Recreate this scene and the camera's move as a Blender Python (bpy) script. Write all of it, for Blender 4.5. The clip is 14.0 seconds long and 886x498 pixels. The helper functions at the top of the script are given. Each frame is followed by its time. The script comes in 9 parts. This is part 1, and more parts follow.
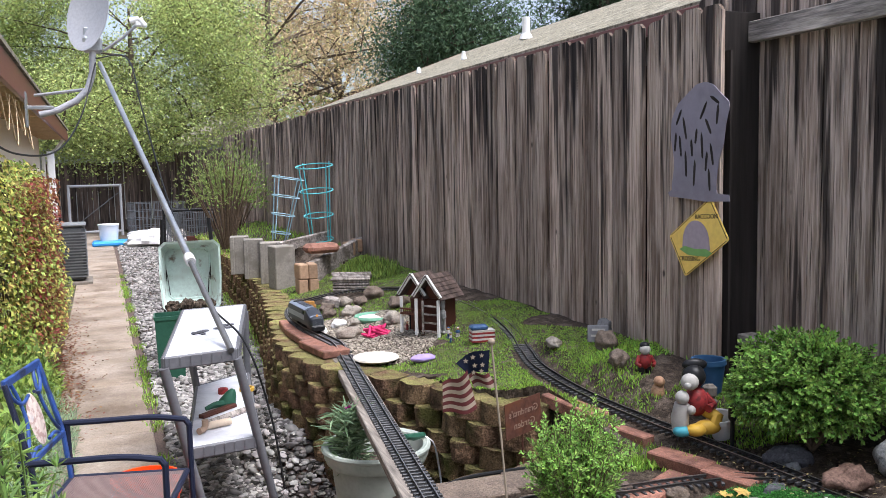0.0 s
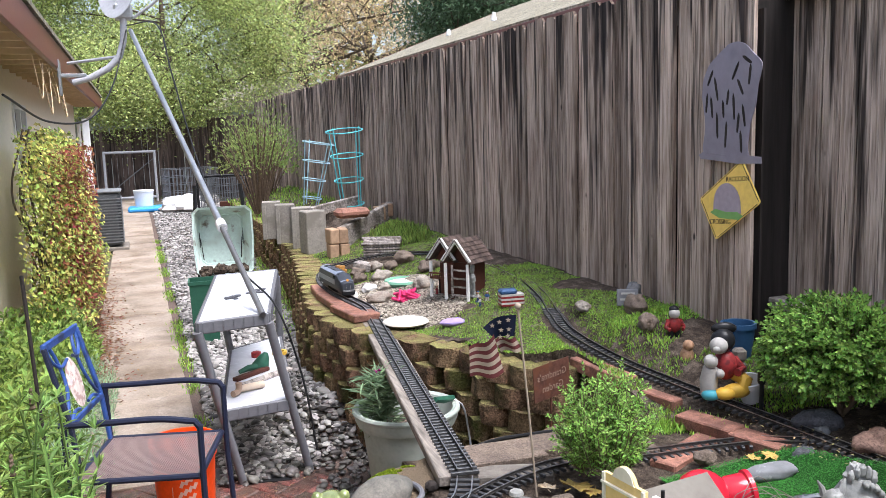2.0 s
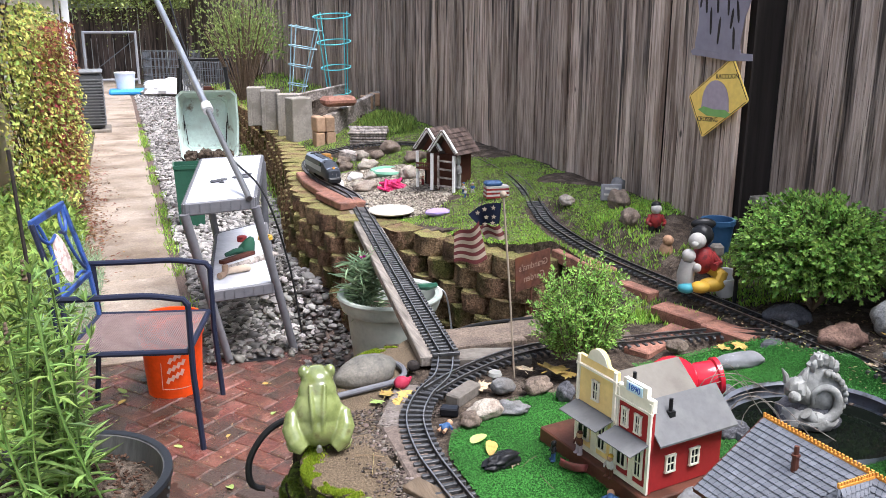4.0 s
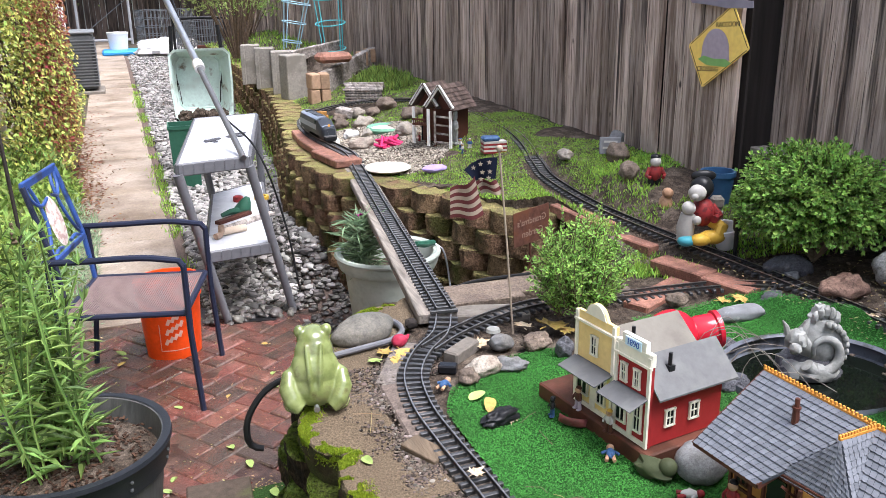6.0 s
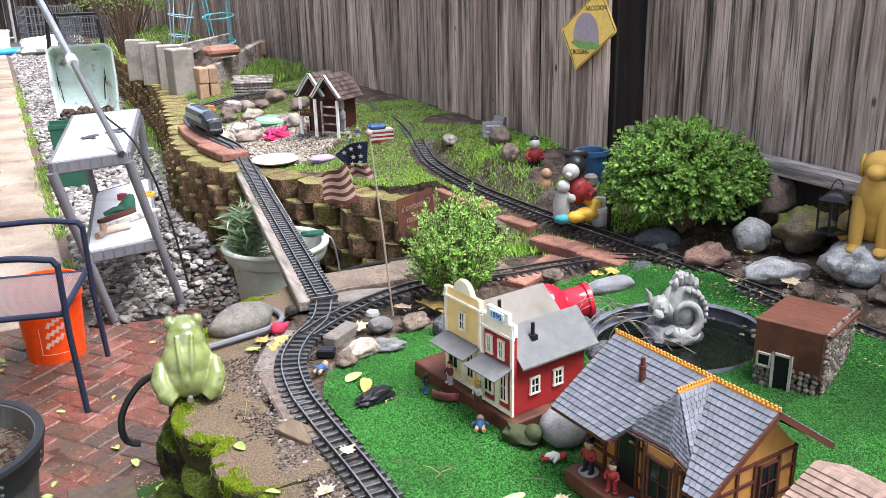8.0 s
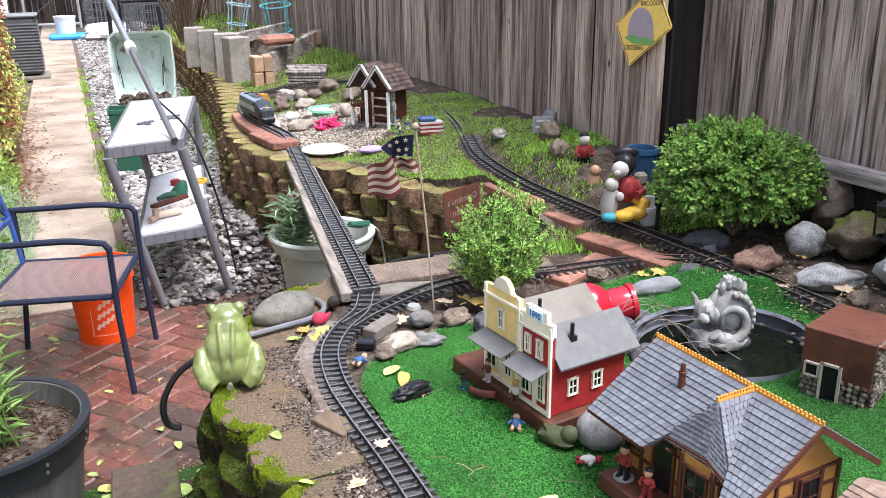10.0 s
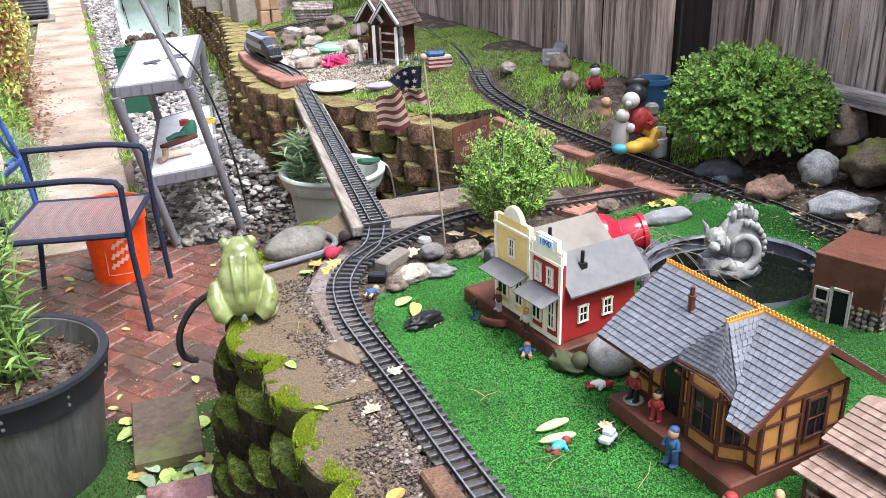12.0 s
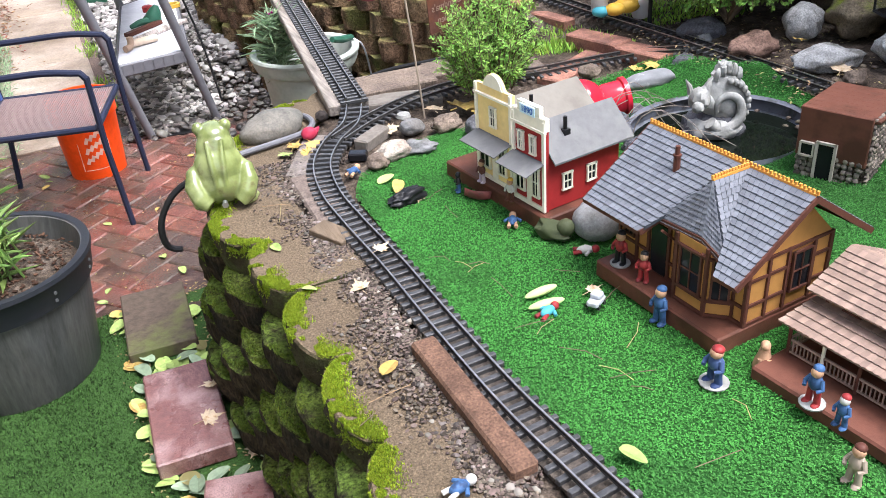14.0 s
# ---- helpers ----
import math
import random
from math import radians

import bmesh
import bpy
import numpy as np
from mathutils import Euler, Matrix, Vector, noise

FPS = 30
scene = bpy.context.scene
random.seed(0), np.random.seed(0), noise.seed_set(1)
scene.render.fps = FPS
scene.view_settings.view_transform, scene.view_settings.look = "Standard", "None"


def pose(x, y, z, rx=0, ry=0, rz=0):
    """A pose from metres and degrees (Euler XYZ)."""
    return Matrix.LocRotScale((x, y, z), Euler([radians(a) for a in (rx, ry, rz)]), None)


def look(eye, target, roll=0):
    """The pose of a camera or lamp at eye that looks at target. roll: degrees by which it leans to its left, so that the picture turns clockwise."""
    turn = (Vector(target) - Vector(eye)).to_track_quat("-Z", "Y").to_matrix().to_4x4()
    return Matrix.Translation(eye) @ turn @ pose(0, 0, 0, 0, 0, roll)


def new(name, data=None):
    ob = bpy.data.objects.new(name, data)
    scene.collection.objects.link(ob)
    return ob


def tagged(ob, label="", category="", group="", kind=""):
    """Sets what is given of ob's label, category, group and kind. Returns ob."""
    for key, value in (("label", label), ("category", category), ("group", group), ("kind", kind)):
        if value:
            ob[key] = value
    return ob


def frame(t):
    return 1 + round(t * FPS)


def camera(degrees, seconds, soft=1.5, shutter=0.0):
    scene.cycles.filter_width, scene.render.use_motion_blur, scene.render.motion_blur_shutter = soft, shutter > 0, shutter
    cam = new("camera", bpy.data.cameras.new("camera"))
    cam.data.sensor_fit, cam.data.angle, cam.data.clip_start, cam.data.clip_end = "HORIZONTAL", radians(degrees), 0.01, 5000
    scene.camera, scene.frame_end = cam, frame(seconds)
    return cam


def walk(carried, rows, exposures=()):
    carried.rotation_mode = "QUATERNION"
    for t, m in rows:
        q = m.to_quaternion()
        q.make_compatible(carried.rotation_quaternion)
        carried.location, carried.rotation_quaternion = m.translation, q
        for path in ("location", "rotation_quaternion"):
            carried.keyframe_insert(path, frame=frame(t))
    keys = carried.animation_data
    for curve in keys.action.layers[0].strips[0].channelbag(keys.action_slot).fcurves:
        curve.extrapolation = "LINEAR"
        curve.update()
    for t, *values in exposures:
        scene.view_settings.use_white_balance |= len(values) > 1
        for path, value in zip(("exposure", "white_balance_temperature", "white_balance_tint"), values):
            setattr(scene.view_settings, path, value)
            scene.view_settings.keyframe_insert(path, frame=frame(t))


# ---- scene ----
cam = camera(54.8, 14.0, soft=0.6)
EXPOSURE = [(t, stops, 6250, 12) for t, stops in ((0.0, 1.4), (0.5, 1.15), (1.0, 1.27), (2.5, 1.7), (3.5, 1.72), (6.0, 1.75), (7.0, 1.6), (8.0, 1.98), (9.0, 1.86), (11.5, 2.0), (14.0, 2.0))]
PATH = [
    (0, (0.461, 1.776, 1.74), (1.2, 3.624, 1.543), -1.2),
    (0.5, (0.461, 1.778, 1.753), (1.15, 3.646, 1.559), -1.1),
    (1, (0.472, 1.773, 1.75), (1.145, 3.643, 1.523), -1.2),
    (1.5, (0.473, 1.774, 1.749), (1.141, 3.642, 1.502), -1.4),
    (2, (0.476, 1.764, 1.746), (1.139, 3.63, 1.466), -1.8),
    (2.5, (0.466, 1.738, 1.741), (1.123, 3.593, 1.383), -2.1),
    (3, (0.455, 1.711, 1.738), (1.123, 3.555, 1.348), -2.0),
    (3.5, (0.46, 1.712, 1.729), (1.139, 3.545, 1.303), -0.9),
    (3.7, (0.454, 1.721, 1.728), (1.134, 3.541, 1.251), -0.1),
    (5.8, (0.458, 1.747, 1.706), (1.134, 3.531, 1.105), 0.2),
    (6, (0.479, 1.757, 1.712), (1.145, 3.539, 1.097), -0.8),
    (6.5, (0.482, 1.759, 1.711), (1.144, 3.542, 1.092), -1.4),
    (7, (0.482, 1.758, 1.712), (1.143, 3.54, 1.092), -2.1),
    (7.5, (0.511, 1.7, 1.708), (1.363, 3.396, 1.077), -2.6),
    (8, (0.57, 1.673, 1.691), (1.42, 3.369, 1.056), -1.4),
    (8.5, (0.588, 1.678, 1.7), (1.407, 3.389, 1.066), -1.5),
    (9, (0.599, 1.681, 1.697), (1.393, 3.401, 1.056), -1.0),
    (9.2, (0.602, 1.682, 1.697), (1.374, 3.41, 1.053), -0.7),
    (11.5, (0.589, 1.664, 1.687), (1.304, 3.411, 1.024), -1.2),
    (12, (0.595, 1.663, 1.67), (1.289, 3.37, 0.893), -1.9),
    (12.5, (0.601, 1.661, 1.653), (1.266, 3.3, 0.718), -3.8),
    (13, (0.601, 1.673, 1.651), (1.277, 3.298, 0.701), -3.9),
    (13.5, (0.599, 1.676, 1.644), (1.275, 3.282, 0.663), -4.2),
    (14, (0.602, 1.676, 1.639), (1.268, 3.26, 0.616), -4.6),
]
walk(cam, [(t, look(e, g, r)) for t, e, g, r in PATH], EXPOSURE)

# ---------------------------------------------------------------- light
SUN_EL, SUN_AZ = radians(66), radians(140)
world = bpy.data.worlds.new("world")
scene.world = world
world.use_nodes = True
wn, wl = world.node_tree.nodes, world.node_tree.links
sky = wn.new("ShaderNodeTexSky")
sky.sky_type, sky.sun_disc, sky.sun_elevation, sky.sun_rotation = "NISHITA", False, SUN_EL, SUN_AZ
sky.air_density, sky.dust_density, sky.ozone_density = 1.0, 4.0, 1.0
cloud = wn.new("ShaderNodeHueSaturation")
cloud.inputs["Saturation"].default_value = 0.75
cloud.inputs["Value"].default_value = 1.0
wl.new(sky.outputs[0], cloud.inputs["Color"])
wl.new(cloud.outputs[0], wn["Background"].inputs[0])
wn["Background"].inputs[1].default_value = 0.11
sun_data = bpy.data.lights.new("sun", "SUN")
sun_data.energy, sun_data.angle, sun_data.color = 1.8, radians(35), (0.93, 0.945, 1.0)
sun = new("sun", sun_data)
sun.matrix_world = look((20 * math.cos(SUN_EL) * math.sin(SUN_AZ), 20 * math.cos(SUN_EL) * math.cos(SUN_AZ), 20 * math.sin(SUN_EL)), (0, 0, 0))


# ---------------------------------------------------------------- tools
class Geo:
    """Collects the corners and faces of one mesh."""

    def __init__(self):
        self.v, self.f, self.m = [], [], []

    def add(self, vs, fs, mi=0, M=None):
        o = len(self.v)
        self.v += [tuple(M @ Vector(p)) for p in vs] if M is not None else [tuple(p) for p in vs]
        self.f += [tuple(i + o for i in f) for f in fs]
        self.m += [mi] * len(fs)
        return self

    def box(self, c, d, mi=0, M=None, ch=0.0):
        """A box at centre c with sides d; ch chamfers its edges."""
        hx, hy, hz = d[0] / 2, d[1] / 2, d[2] / 2
        ch = min(ch, hx * .9, hy * .9, hz * .9)
        if ch <= 0:
            vs = [(c[0] + a * hx, c[1] + b * hy, c[2] + e * hz) for a in (-1, 1) for b in (-1, 1) for e in (-1, 1)]
            fs = [(0, 1, 3, 2), (4, 6, 7, 5), (0, 4, 5, 1), (2, 3, 7, 6), (0, 2, 6, 4), (1, 5, 7, 3)]
            return self.add(vs, fs, mi, M)
        vs, idx = [], {}
        for a in (-1, 1):
            for b in (-1, 1):
                for e in (-1, 1):
                    for k in range(3):
                        q = [a * hx, b * hy, e * hz]
                        for j in range(3):
                            if j != k:
                                q[j] -= math.copysign(ch, q[j])
                        idx[a, b, e, k] = len(vs)
                        vs.append((c[0] + q[0], c[1] + q[1], c[2] + q[2]))
        fs = []
        for k in range(3):
            i, j = (k + 1) % 3, (k + 2) % 3
            for s in (-1, 1):
                ring = []
                for p, q in ((-1, -1), (1, -1), (1, 1), (-1, 1)):
                    key = [0, 0, 0]
                    key[k], key[i], key[j] = s, p, q
                    ring.append(idx[key[0], key[1], key[2], k])
                fs.append(tuple(ring if s > 0 else ring[::-1]))
            for p in (-1, 1):
                for q in (-1, 1):
                    ends = []
                    for s in (-1, 1):
                        key = [0, 0, 0]
                        key[k], key[i], key[j] = s, p, q
                        ends.append((idx[key[0], key[1], key[2], i], idx[key[0], key[1], key[2], j]))
                    quad = (ends[0][0], ends[0][1], ends[1][1], ends[1][0])
                    fs.append(quad if p * q < 0 else quad[::-1])
        for a in (-1, 1):
            for b in (-1, 1):
                for e in (-1, 1):
                    tri = (idx[a, b, e, 0], idx[a, b, e, 1], idx[a, b, e, 2])
                    fs.append(tri if a * b * e > 0 else tri[::-1])
        return self.add(vs, fs, mi, M)

    def bar(self, p0, p1, w, h, mi=0, up=(0, 0, 1), ch=0.0):
        """A straight bar of section w by h from p0 to p1."""
        p0, p1 = Vector(p0), Vector(p1)
        d = p1 - p0
        y = d.normalized()
        x = y.cross(Vector(up))
        if x.length < 1e-4:
            x = y.cross(Vector((1, 0, 0)))
        x.normalize()
        z = x.cross(y)
        R = Matrix((x, y, z)).transposed().to_4x4()
        return self.box((0, 0, 0), (w, d.length, h), mi, Matrix.Translation((p0 + p1) / 2) @ R, ch)

    def tube(self, pts, r, n=8, mi=0, closed=False, caps=True):
        """A round tube along pts; r is one radius or one for each point."""
        pts = [Vector(p) for p in pts]
        k = len(pts)
        rr = r if isinstance(r, (list, tuple)) else [r] * k
        vs, fs, ref = [], [], None
        for i, p in enumerate(pts):
            a = pts[(i - 1) % k] if (closed or i > 0) else p
            b = pts[(i + 1) % k] if (closed or i < k - 1) else p
            t = (b - a).normalized()
            if ref is None:
                ref = t.orthogonal().normalized()
            ref = (ref - t * ref.dot(t))
            ref = ref.normalized() if ref.length > 1e-6 else t.orthogonal().normalized()
            s = t.cross(ref)
            for j in range(n):
                w = 2 * math.pi * j / n
                vs.append(p + (ref * math.cos(w) + s * math.sin(w)) * rr[i])
        for i in range(k if closed else k - 1):
            for j in range(n):
                a, b = i * n, ((i + 1) % k) * n
                fs.append((a + j, a + (j + 1) % n, b + (j + 1) % n, b + j))
        if caps and not closed:
            fs.append(tuple(range(n))[::-1])
            fs.append(tuple((k - 1) * n + j for j in range(n)))
        return self.add(vs, fs, mi)

    def lathe(self, prof, n=24, mi=0, M=None, wob=0.0, ends=True):
        """Turns a profile of (radius, height) round the z axis."""
        vs, fs = [], []
        for r, z in prof:
            for j in range(n):
                w = 2 * math.pi * j / n
                q = r * (1 + wob * math.sin(3 * w + z * 9))
                vs.append((q * math.cos(w), q * math.sin(w), z))
        for i in range(len(prof) - 1):
            for j in range(n):
                a, b = i * n, (i + 1) * n
                fs.append((a + j, a + (j + 1) % n, b + (j + 1) % n, b + j))
        if ends and prof[0][0] > 1e-4:
            fs.append(tuple(range(n))[::-1])
        if ends and prof[-1][0] > 1e-4:
            fs.append(tuple((len(prof) - 1) * n + j for j in range(n)))
        return self.add(vs, fs, mi, M)

    def ball(self, c, r, mi=0, nu=14, nv=9, M=None, bump=0.0, seed=0, freq=2.0):
        """An ellipsoid with radii r; bump makes it lumpy like a stone."""
        r = r if isinstance(r, (list, tuple)) else (r, r, r)
        vs, fs = [], []
        for i in range(nv + 1):
            th = math.pi * i / nv
            for j in range(nu):
                ph = 2 * math.pi * j / nu
                d = Vector((math.sin(th) * math.cos(ph), math.sin(th) * math.sin(ph), math.cos(th)))
                k = 1 + (bump * noise.noise(d * freq + Vector((seed * 7.3, seed * 3.1, seed))) + bump * .38 * noise.noise(d * freq * 3.1 + Vector((seed, 5.0, seed * 2.0))) if bump else 0)
                vs.append((c[0] + d.x * r[0] * k, c[1] + d.y * r[1] * k, c[2] + d.z * r[2] * k))
                if i in (0, nv):
                    break
        def at(i, j):
            return 0 if i == 0 else (1 + (nv - 1) * nu if i == nv else 1 + (i - 1) * nu + j % nu)
        for i in range(nv):
            for j in range(nu):
                q = [at(i, j), at(i + 1, j), at(i + 1, j + 1), at(i, j + 1)]
                u = []
                for e in q:
                    if e not in u:
                        u.append(e)
                if len(u) > 2:
                    fs.append(tuple(u))
        return self.add(vs, fs, mi, M)

    def prism(self, poly, z0, z1, mi=0, M=None):
        """A flat outline in x and y, drawn up from z0 to z1."""
        n = len(poly)
        vs = [(p[0], p[1], z0) for p in poly] + [(p[0], p[1], z1) for p in poly]
        fs = [tuple(range(n))[::-1], tuple(range(n, 2 * n))]
        fs += [(j, (j + 1) % n, n + (j + 1) % n, n + j) for j in range(n)]
        return self.add(vs, fs, mi, M)

    def grid(self, x0, x1, y0, y1, nx, ny, height, mi=0):
        vs = [(x, y, height(x, y)) for y in np.linspace(y0, y1, ny + 1) for x in np.linspace(x0, x1, nx + 1)]
        fs = [(j * (nx + 1) + i, j * (nx + 1) + i + 1, (j + 1) * (nx + 1) + i + 1, (j + 1) * (nx + 1) + i)
              for j in range(ny) for i in range(nx)]
        return self.add(vs, fs, mi)

    def leaf(self, p, d, n, length, width, mi=0, fold=0.15):
        """A pointed leaf from p along d, with its face to n."""
        d, n = Vector(d).normalized(), Vector(n)
        s = d.cross(n)
        s = s.normalized() if s.length > 1e-5 else d.orthogonal().normalized()
        n = s.cross(d)
        p = Vector(p)
        mid = p + d * length * .45
        vs = [p, mid + s * width / 2 + n * fold * width, p + d * length - n * fold * length * .4, mid - s * width / 2 + n * fold * width]
        return self.add(vs, [(0, 1, 2), (0, 2, 3)], mi)


def mesh_of(name, g, mats, smooth=38.0):
    me = bpy.data.meshes.new(name)
    me.from_pydata(g.v, [], g.f)
    for m in (mats if isinstance(mats, (list, tuple)) else [mats]):
        me.materials.append(m)
    if any(g.m):
        me.polygons.foreach_set("material_index", g.m)
    if smooth:
        me.polygons.foreach_set("use_smooth", [True] * len(me.polygons))
        me.set_sharp_from_angle(angle=radians(smooth))
    me.update()
    return me


def part(name, g, mats, parent=None, label="", M=None, smooth=38.0):
    """One mesh object under a thing, a part, or on its own."""
    ob = new(name, g if isinstance(g, bpy.types.Mesh) else mesh_of(name, g, mats, smooth))
    if parent is not None:
        ob.parent = parent
    if M is not None:
        ob.matrix_basis = M
    if label:
        ob["label"] = label
    return ob


def thing(name, M, label, category, group="", kind=""):
    """An empty at the base of a thing that carries its parts."""
    ob = new(name)
    ob.empty_display_size = 0.05
    ob.matrix_basis = M if isinstance(M, Matrix) else Matrix.Translation(M)
    return tagged(ob, label, category, group, kind)


def solo(name, g, mats, label, category, group="", kind="", M=None, smooth=38.0):
    """A thing that is one mesh."""
    ob = part(name, g, mats, None, "", M, smooth)
    return tagged(ob, label, category, group, kind)


def words(name, body, size, material, parent, M, depth=0.0006, label=""):
    """Raised lettering in the built-in font, as a mesh."""
    cu = bpy.data.curves.new(name, "FONT")
    cu.body, cu.size, cu.extrude, cu.align_x, cu.align_y = body, size, depth, "CENTER", "CENTER"
    tmp = bpy.data.objects.new(name, cu)
    scene.collection.objects.link(tmp)
    me = bpy.data.meshes.new_from_object(tmp.evaluated_get(bpy.context.evaluated_depsgraph_get()))
    bpy.data.objects.remove(tmp)
    me.materials.clear()
    me.materials.append(material)
    return part(name, me, material, parent, label, M)


def smooth_line(pts, step):
    """Points at even steps along a soft curve through pts."""
    p = [Vector(q) for q in pts]
    p = [p[0] * 2 - p[1]] + p + [p[-1] * 2 - p[-2]]
    dense = []
    for i in range(1, len(p) - 2):
        for k in range(24):
            t = k / 24
            a, b, c, d = p[i - 1], p[i], p[i + 1], p[i + 2]
            dense.append(0.5 * ((2 * b) + (c - a) * t + (2 * a - 5 * b + 4 * c - d) * t * t + (3 * b - a - 3 * c + d) * t ** 3))
    dense.append(p[-2])
    out, left = [dense[0]], step
    for a, b in zip(dense, dense[1:]):
        d = (b - a).length
        while d >= left:
            a = a + (b - a) * (left / d)
            out.append(a.copy())
            d -= left
            left = step
        left -= d
    return out


def rnd(a, b):
    return random.uniform(a, b)


def smoothstep(a, b, x):
    t = max(0.0, min(1.0, (x - a) / (b - a)))
    return t * t * (3 - 2 * t)


# ---------------------------------------------------------------- materials
def mat(name, col, rough=.7, metal=0.0, var=.2, scale=18.0, bump=.25, bscale=70.0, col2=None, mscale=4.0, mlo=.5, mhi=.62,
        each=0.0, island=0.0, stretch=(1, 1, 1), col3=None, cscale=1.3, clo=.55, chi=.7, top=None, tlo=.45, thi=.6, tscale=14.0,
        rough2=None, coat=0.0, trans=0.0, bdist=.004, spec=.16, hue=0.0, fine=0.0, fstretch=(1, 1, 1), flo=.45, fhi=1.35):
    """A surface with grain, blotches of col2 and stains of col3; top tints faces that look up, as moss and as painted
    light; each and island vary pieces.
    """
    m = bpy.data.materials.new(name)
    m.use_nodes = True
    nt = m.node_tree
    N, L = nt.nodes, nt.links
    b = N["Principled BSDF"]
    geo = N.new("ShaderNodeNewGeometry")
    vm = N.new("ShaderNodeVectorMath")
    vm.operation = "MULTIPLY"
    vm.inputs[1].default_value = stretch
    L.new(geo.outputs["Position"], vm.inputs[0])
    pos = vm.outputs[0]
    info = N.new("ShaderNodeObjectInfo")
    if each:
        off = N.new("ShaderNodeVectorMath")
        off.operation = "MULTIPLY_ADD"
        comb = N.new("ShaderNodeCombineXYZ")
        for k in range(3):
            L.new(info.outputs["Random"], comb.inputs[k])
        L.new(comb.outputs[0], off.inputs[0])
        off.inputs[1].default_value = (9.7, 17.3, 5.1)
        L.new(pos, off.inputs[2])
        pos = off.outputs[0]

    def tex(sc, detail=5.0, rgh=.6):
        t = N.new("ShaderNodeTexNoise")
        t.inputs["Scale"].default_value, t.inputs["Detail"].default_value, t.inputs["Roughness"].default_value = sc, detail, rgh
        L.new(pos, t.inputs["Vector"])
        return t.outputs["Fac"]

    def ramp(v, lo, hi):
        r = N.new("ShaderNodeMapRange")
        r.inputs[1].default_value, r.inputs[2].default_value = lo, hi
        L.new(v, r.inputs[0])
        return r.outputs[0]

    def mixc(f, a, c, mode="MIX"):
        x = N.new("ShaderNodeMix")
        x.data_type, x.blend_type = "RGBA", mode
        for k, v in ((0, f), (6, a), (7, c)):
            if isinstance(v, (int, float)):
                x.inputs[k].default_value = v
            elif isinstance(v, tuple):
                x.inputs[k].default_value = (*v, 1)
            else:
                L.new(v, x.inputs[k])
        return x.outputs[2]

    lo = tuple(max(0, c * (1 - var)) for c in col)
    hi = tuple(min(1, c * (1 + var)) for c in col)
    c = mixc(ramp(tex(scale), .3, .7), lo, hi)
    if col2:
        c = mixc(ramp(tex(mscale), mlo, mhi), c, col2)
    if col3:
        c = mixc(ramp(tex(cscale), clo, chi), c, col3)
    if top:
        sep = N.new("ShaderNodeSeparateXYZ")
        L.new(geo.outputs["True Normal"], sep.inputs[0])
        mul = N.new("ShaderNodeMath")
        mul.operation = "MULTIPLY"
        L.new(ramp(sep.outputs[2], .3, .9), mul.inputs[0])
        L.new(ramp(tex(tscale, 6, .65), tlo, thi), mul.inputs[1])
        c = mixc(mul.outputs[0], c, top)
    if fine:
        fv = N.new("ShaderNodeVectorMath")
        fv.operation = "MULTIPLY"
        fv.inputs[1].default_value = fstretch
        L.new(pos, fv.inputs[0])
        ft = N.new("ShaderNodeTexNoise")
        ft.inputs["Scale"].default_value, ft.inputs["Detail"].default_value, ft.inputs["Roughness"].default_value = fine, 4.0, .7
        L.new(fv.outputs[0], ft.inputs["Vector"])
        fr = N.new("ShaderNodeMapRange")
        fr.inputs[1].default_value, fr.inputs[2].default_value = .32, .68
        fr.inputs[3].default_value, fr.inputs[4].default_value = flo, fhi
        L.new(ft.outputs["Fac"], fr.inputs[0])
        c = mixc(1.0, c, fr.outputs[0], "MULTIPLY")
    for amount, out in ((each, info.outputs["Random"]), (island, geo.outputs["Random Per Island"])):
        if amount:
            hs = N.new("ShaderNodeHueSaturation")
            r = N.new("ShaderNodeMapRange")
            r.inputs[3].default_value, r.inputs[4].default_value = 1 - amount, 1 + amount
            L.new(out, r.inputs[0])
            L.new(r.outputs[0], hs.inputs["Value"])
            if hue:
                wn2 = N.new("ShaderNodeTexWhiteNoise")
                wn2.noise_dimensions = "1D"
                L.new(out, wn2.inputs["W"])
                r2 = N.new("ShaderNodeMapRange")
                r2.inputs[3].default_value, r2.inputs[4].default_value = .5 - hue, .5 + hue
                L.new(wn2.outputs[0], r2.inputs[0])
                L.new(r2.outputs[0], hs.inputs["Hue"])
            L.new(c, hs.inputs["Color"])
            c = hs.outputs[0]
    L.new(c, b.inputs["Base Color"])
    if rough2 is not None:
        r = N.new("ShaderNodeMapRange")
        r.inputs[1].default_value, r.inputs[2].default_value = .4, .6
        r.inputs[3].default_value, r.inputs[4].default_value = rough, rough2
        L.new(tex(mscale * .8 + .3), r.inputs[0])
        L.new(r.outputs[0], b.inputs["Roughness"])
    else:
        b.inputs["Roughness"].default_value = rough
    b.inputs["Metallic"].default_value = metal
    b.inputs["Specular IOR Level"].default_value = spec
    b.inputs["Coat Weight"].default_value = coat
    b.inputs["Transmission Weight"].default_value = trans
    if bump:
        bp = N.new("ShaderNodeBump")
        bp.inputs["Strength"].default_value, bp.inputs["Distance"].default_value = bump, bdist
        L.new(tex(bscale, 6, .65), bp.inputs["Height"])
        L.new(bp.outputs[0], b.inputs["Normal"])
    return m


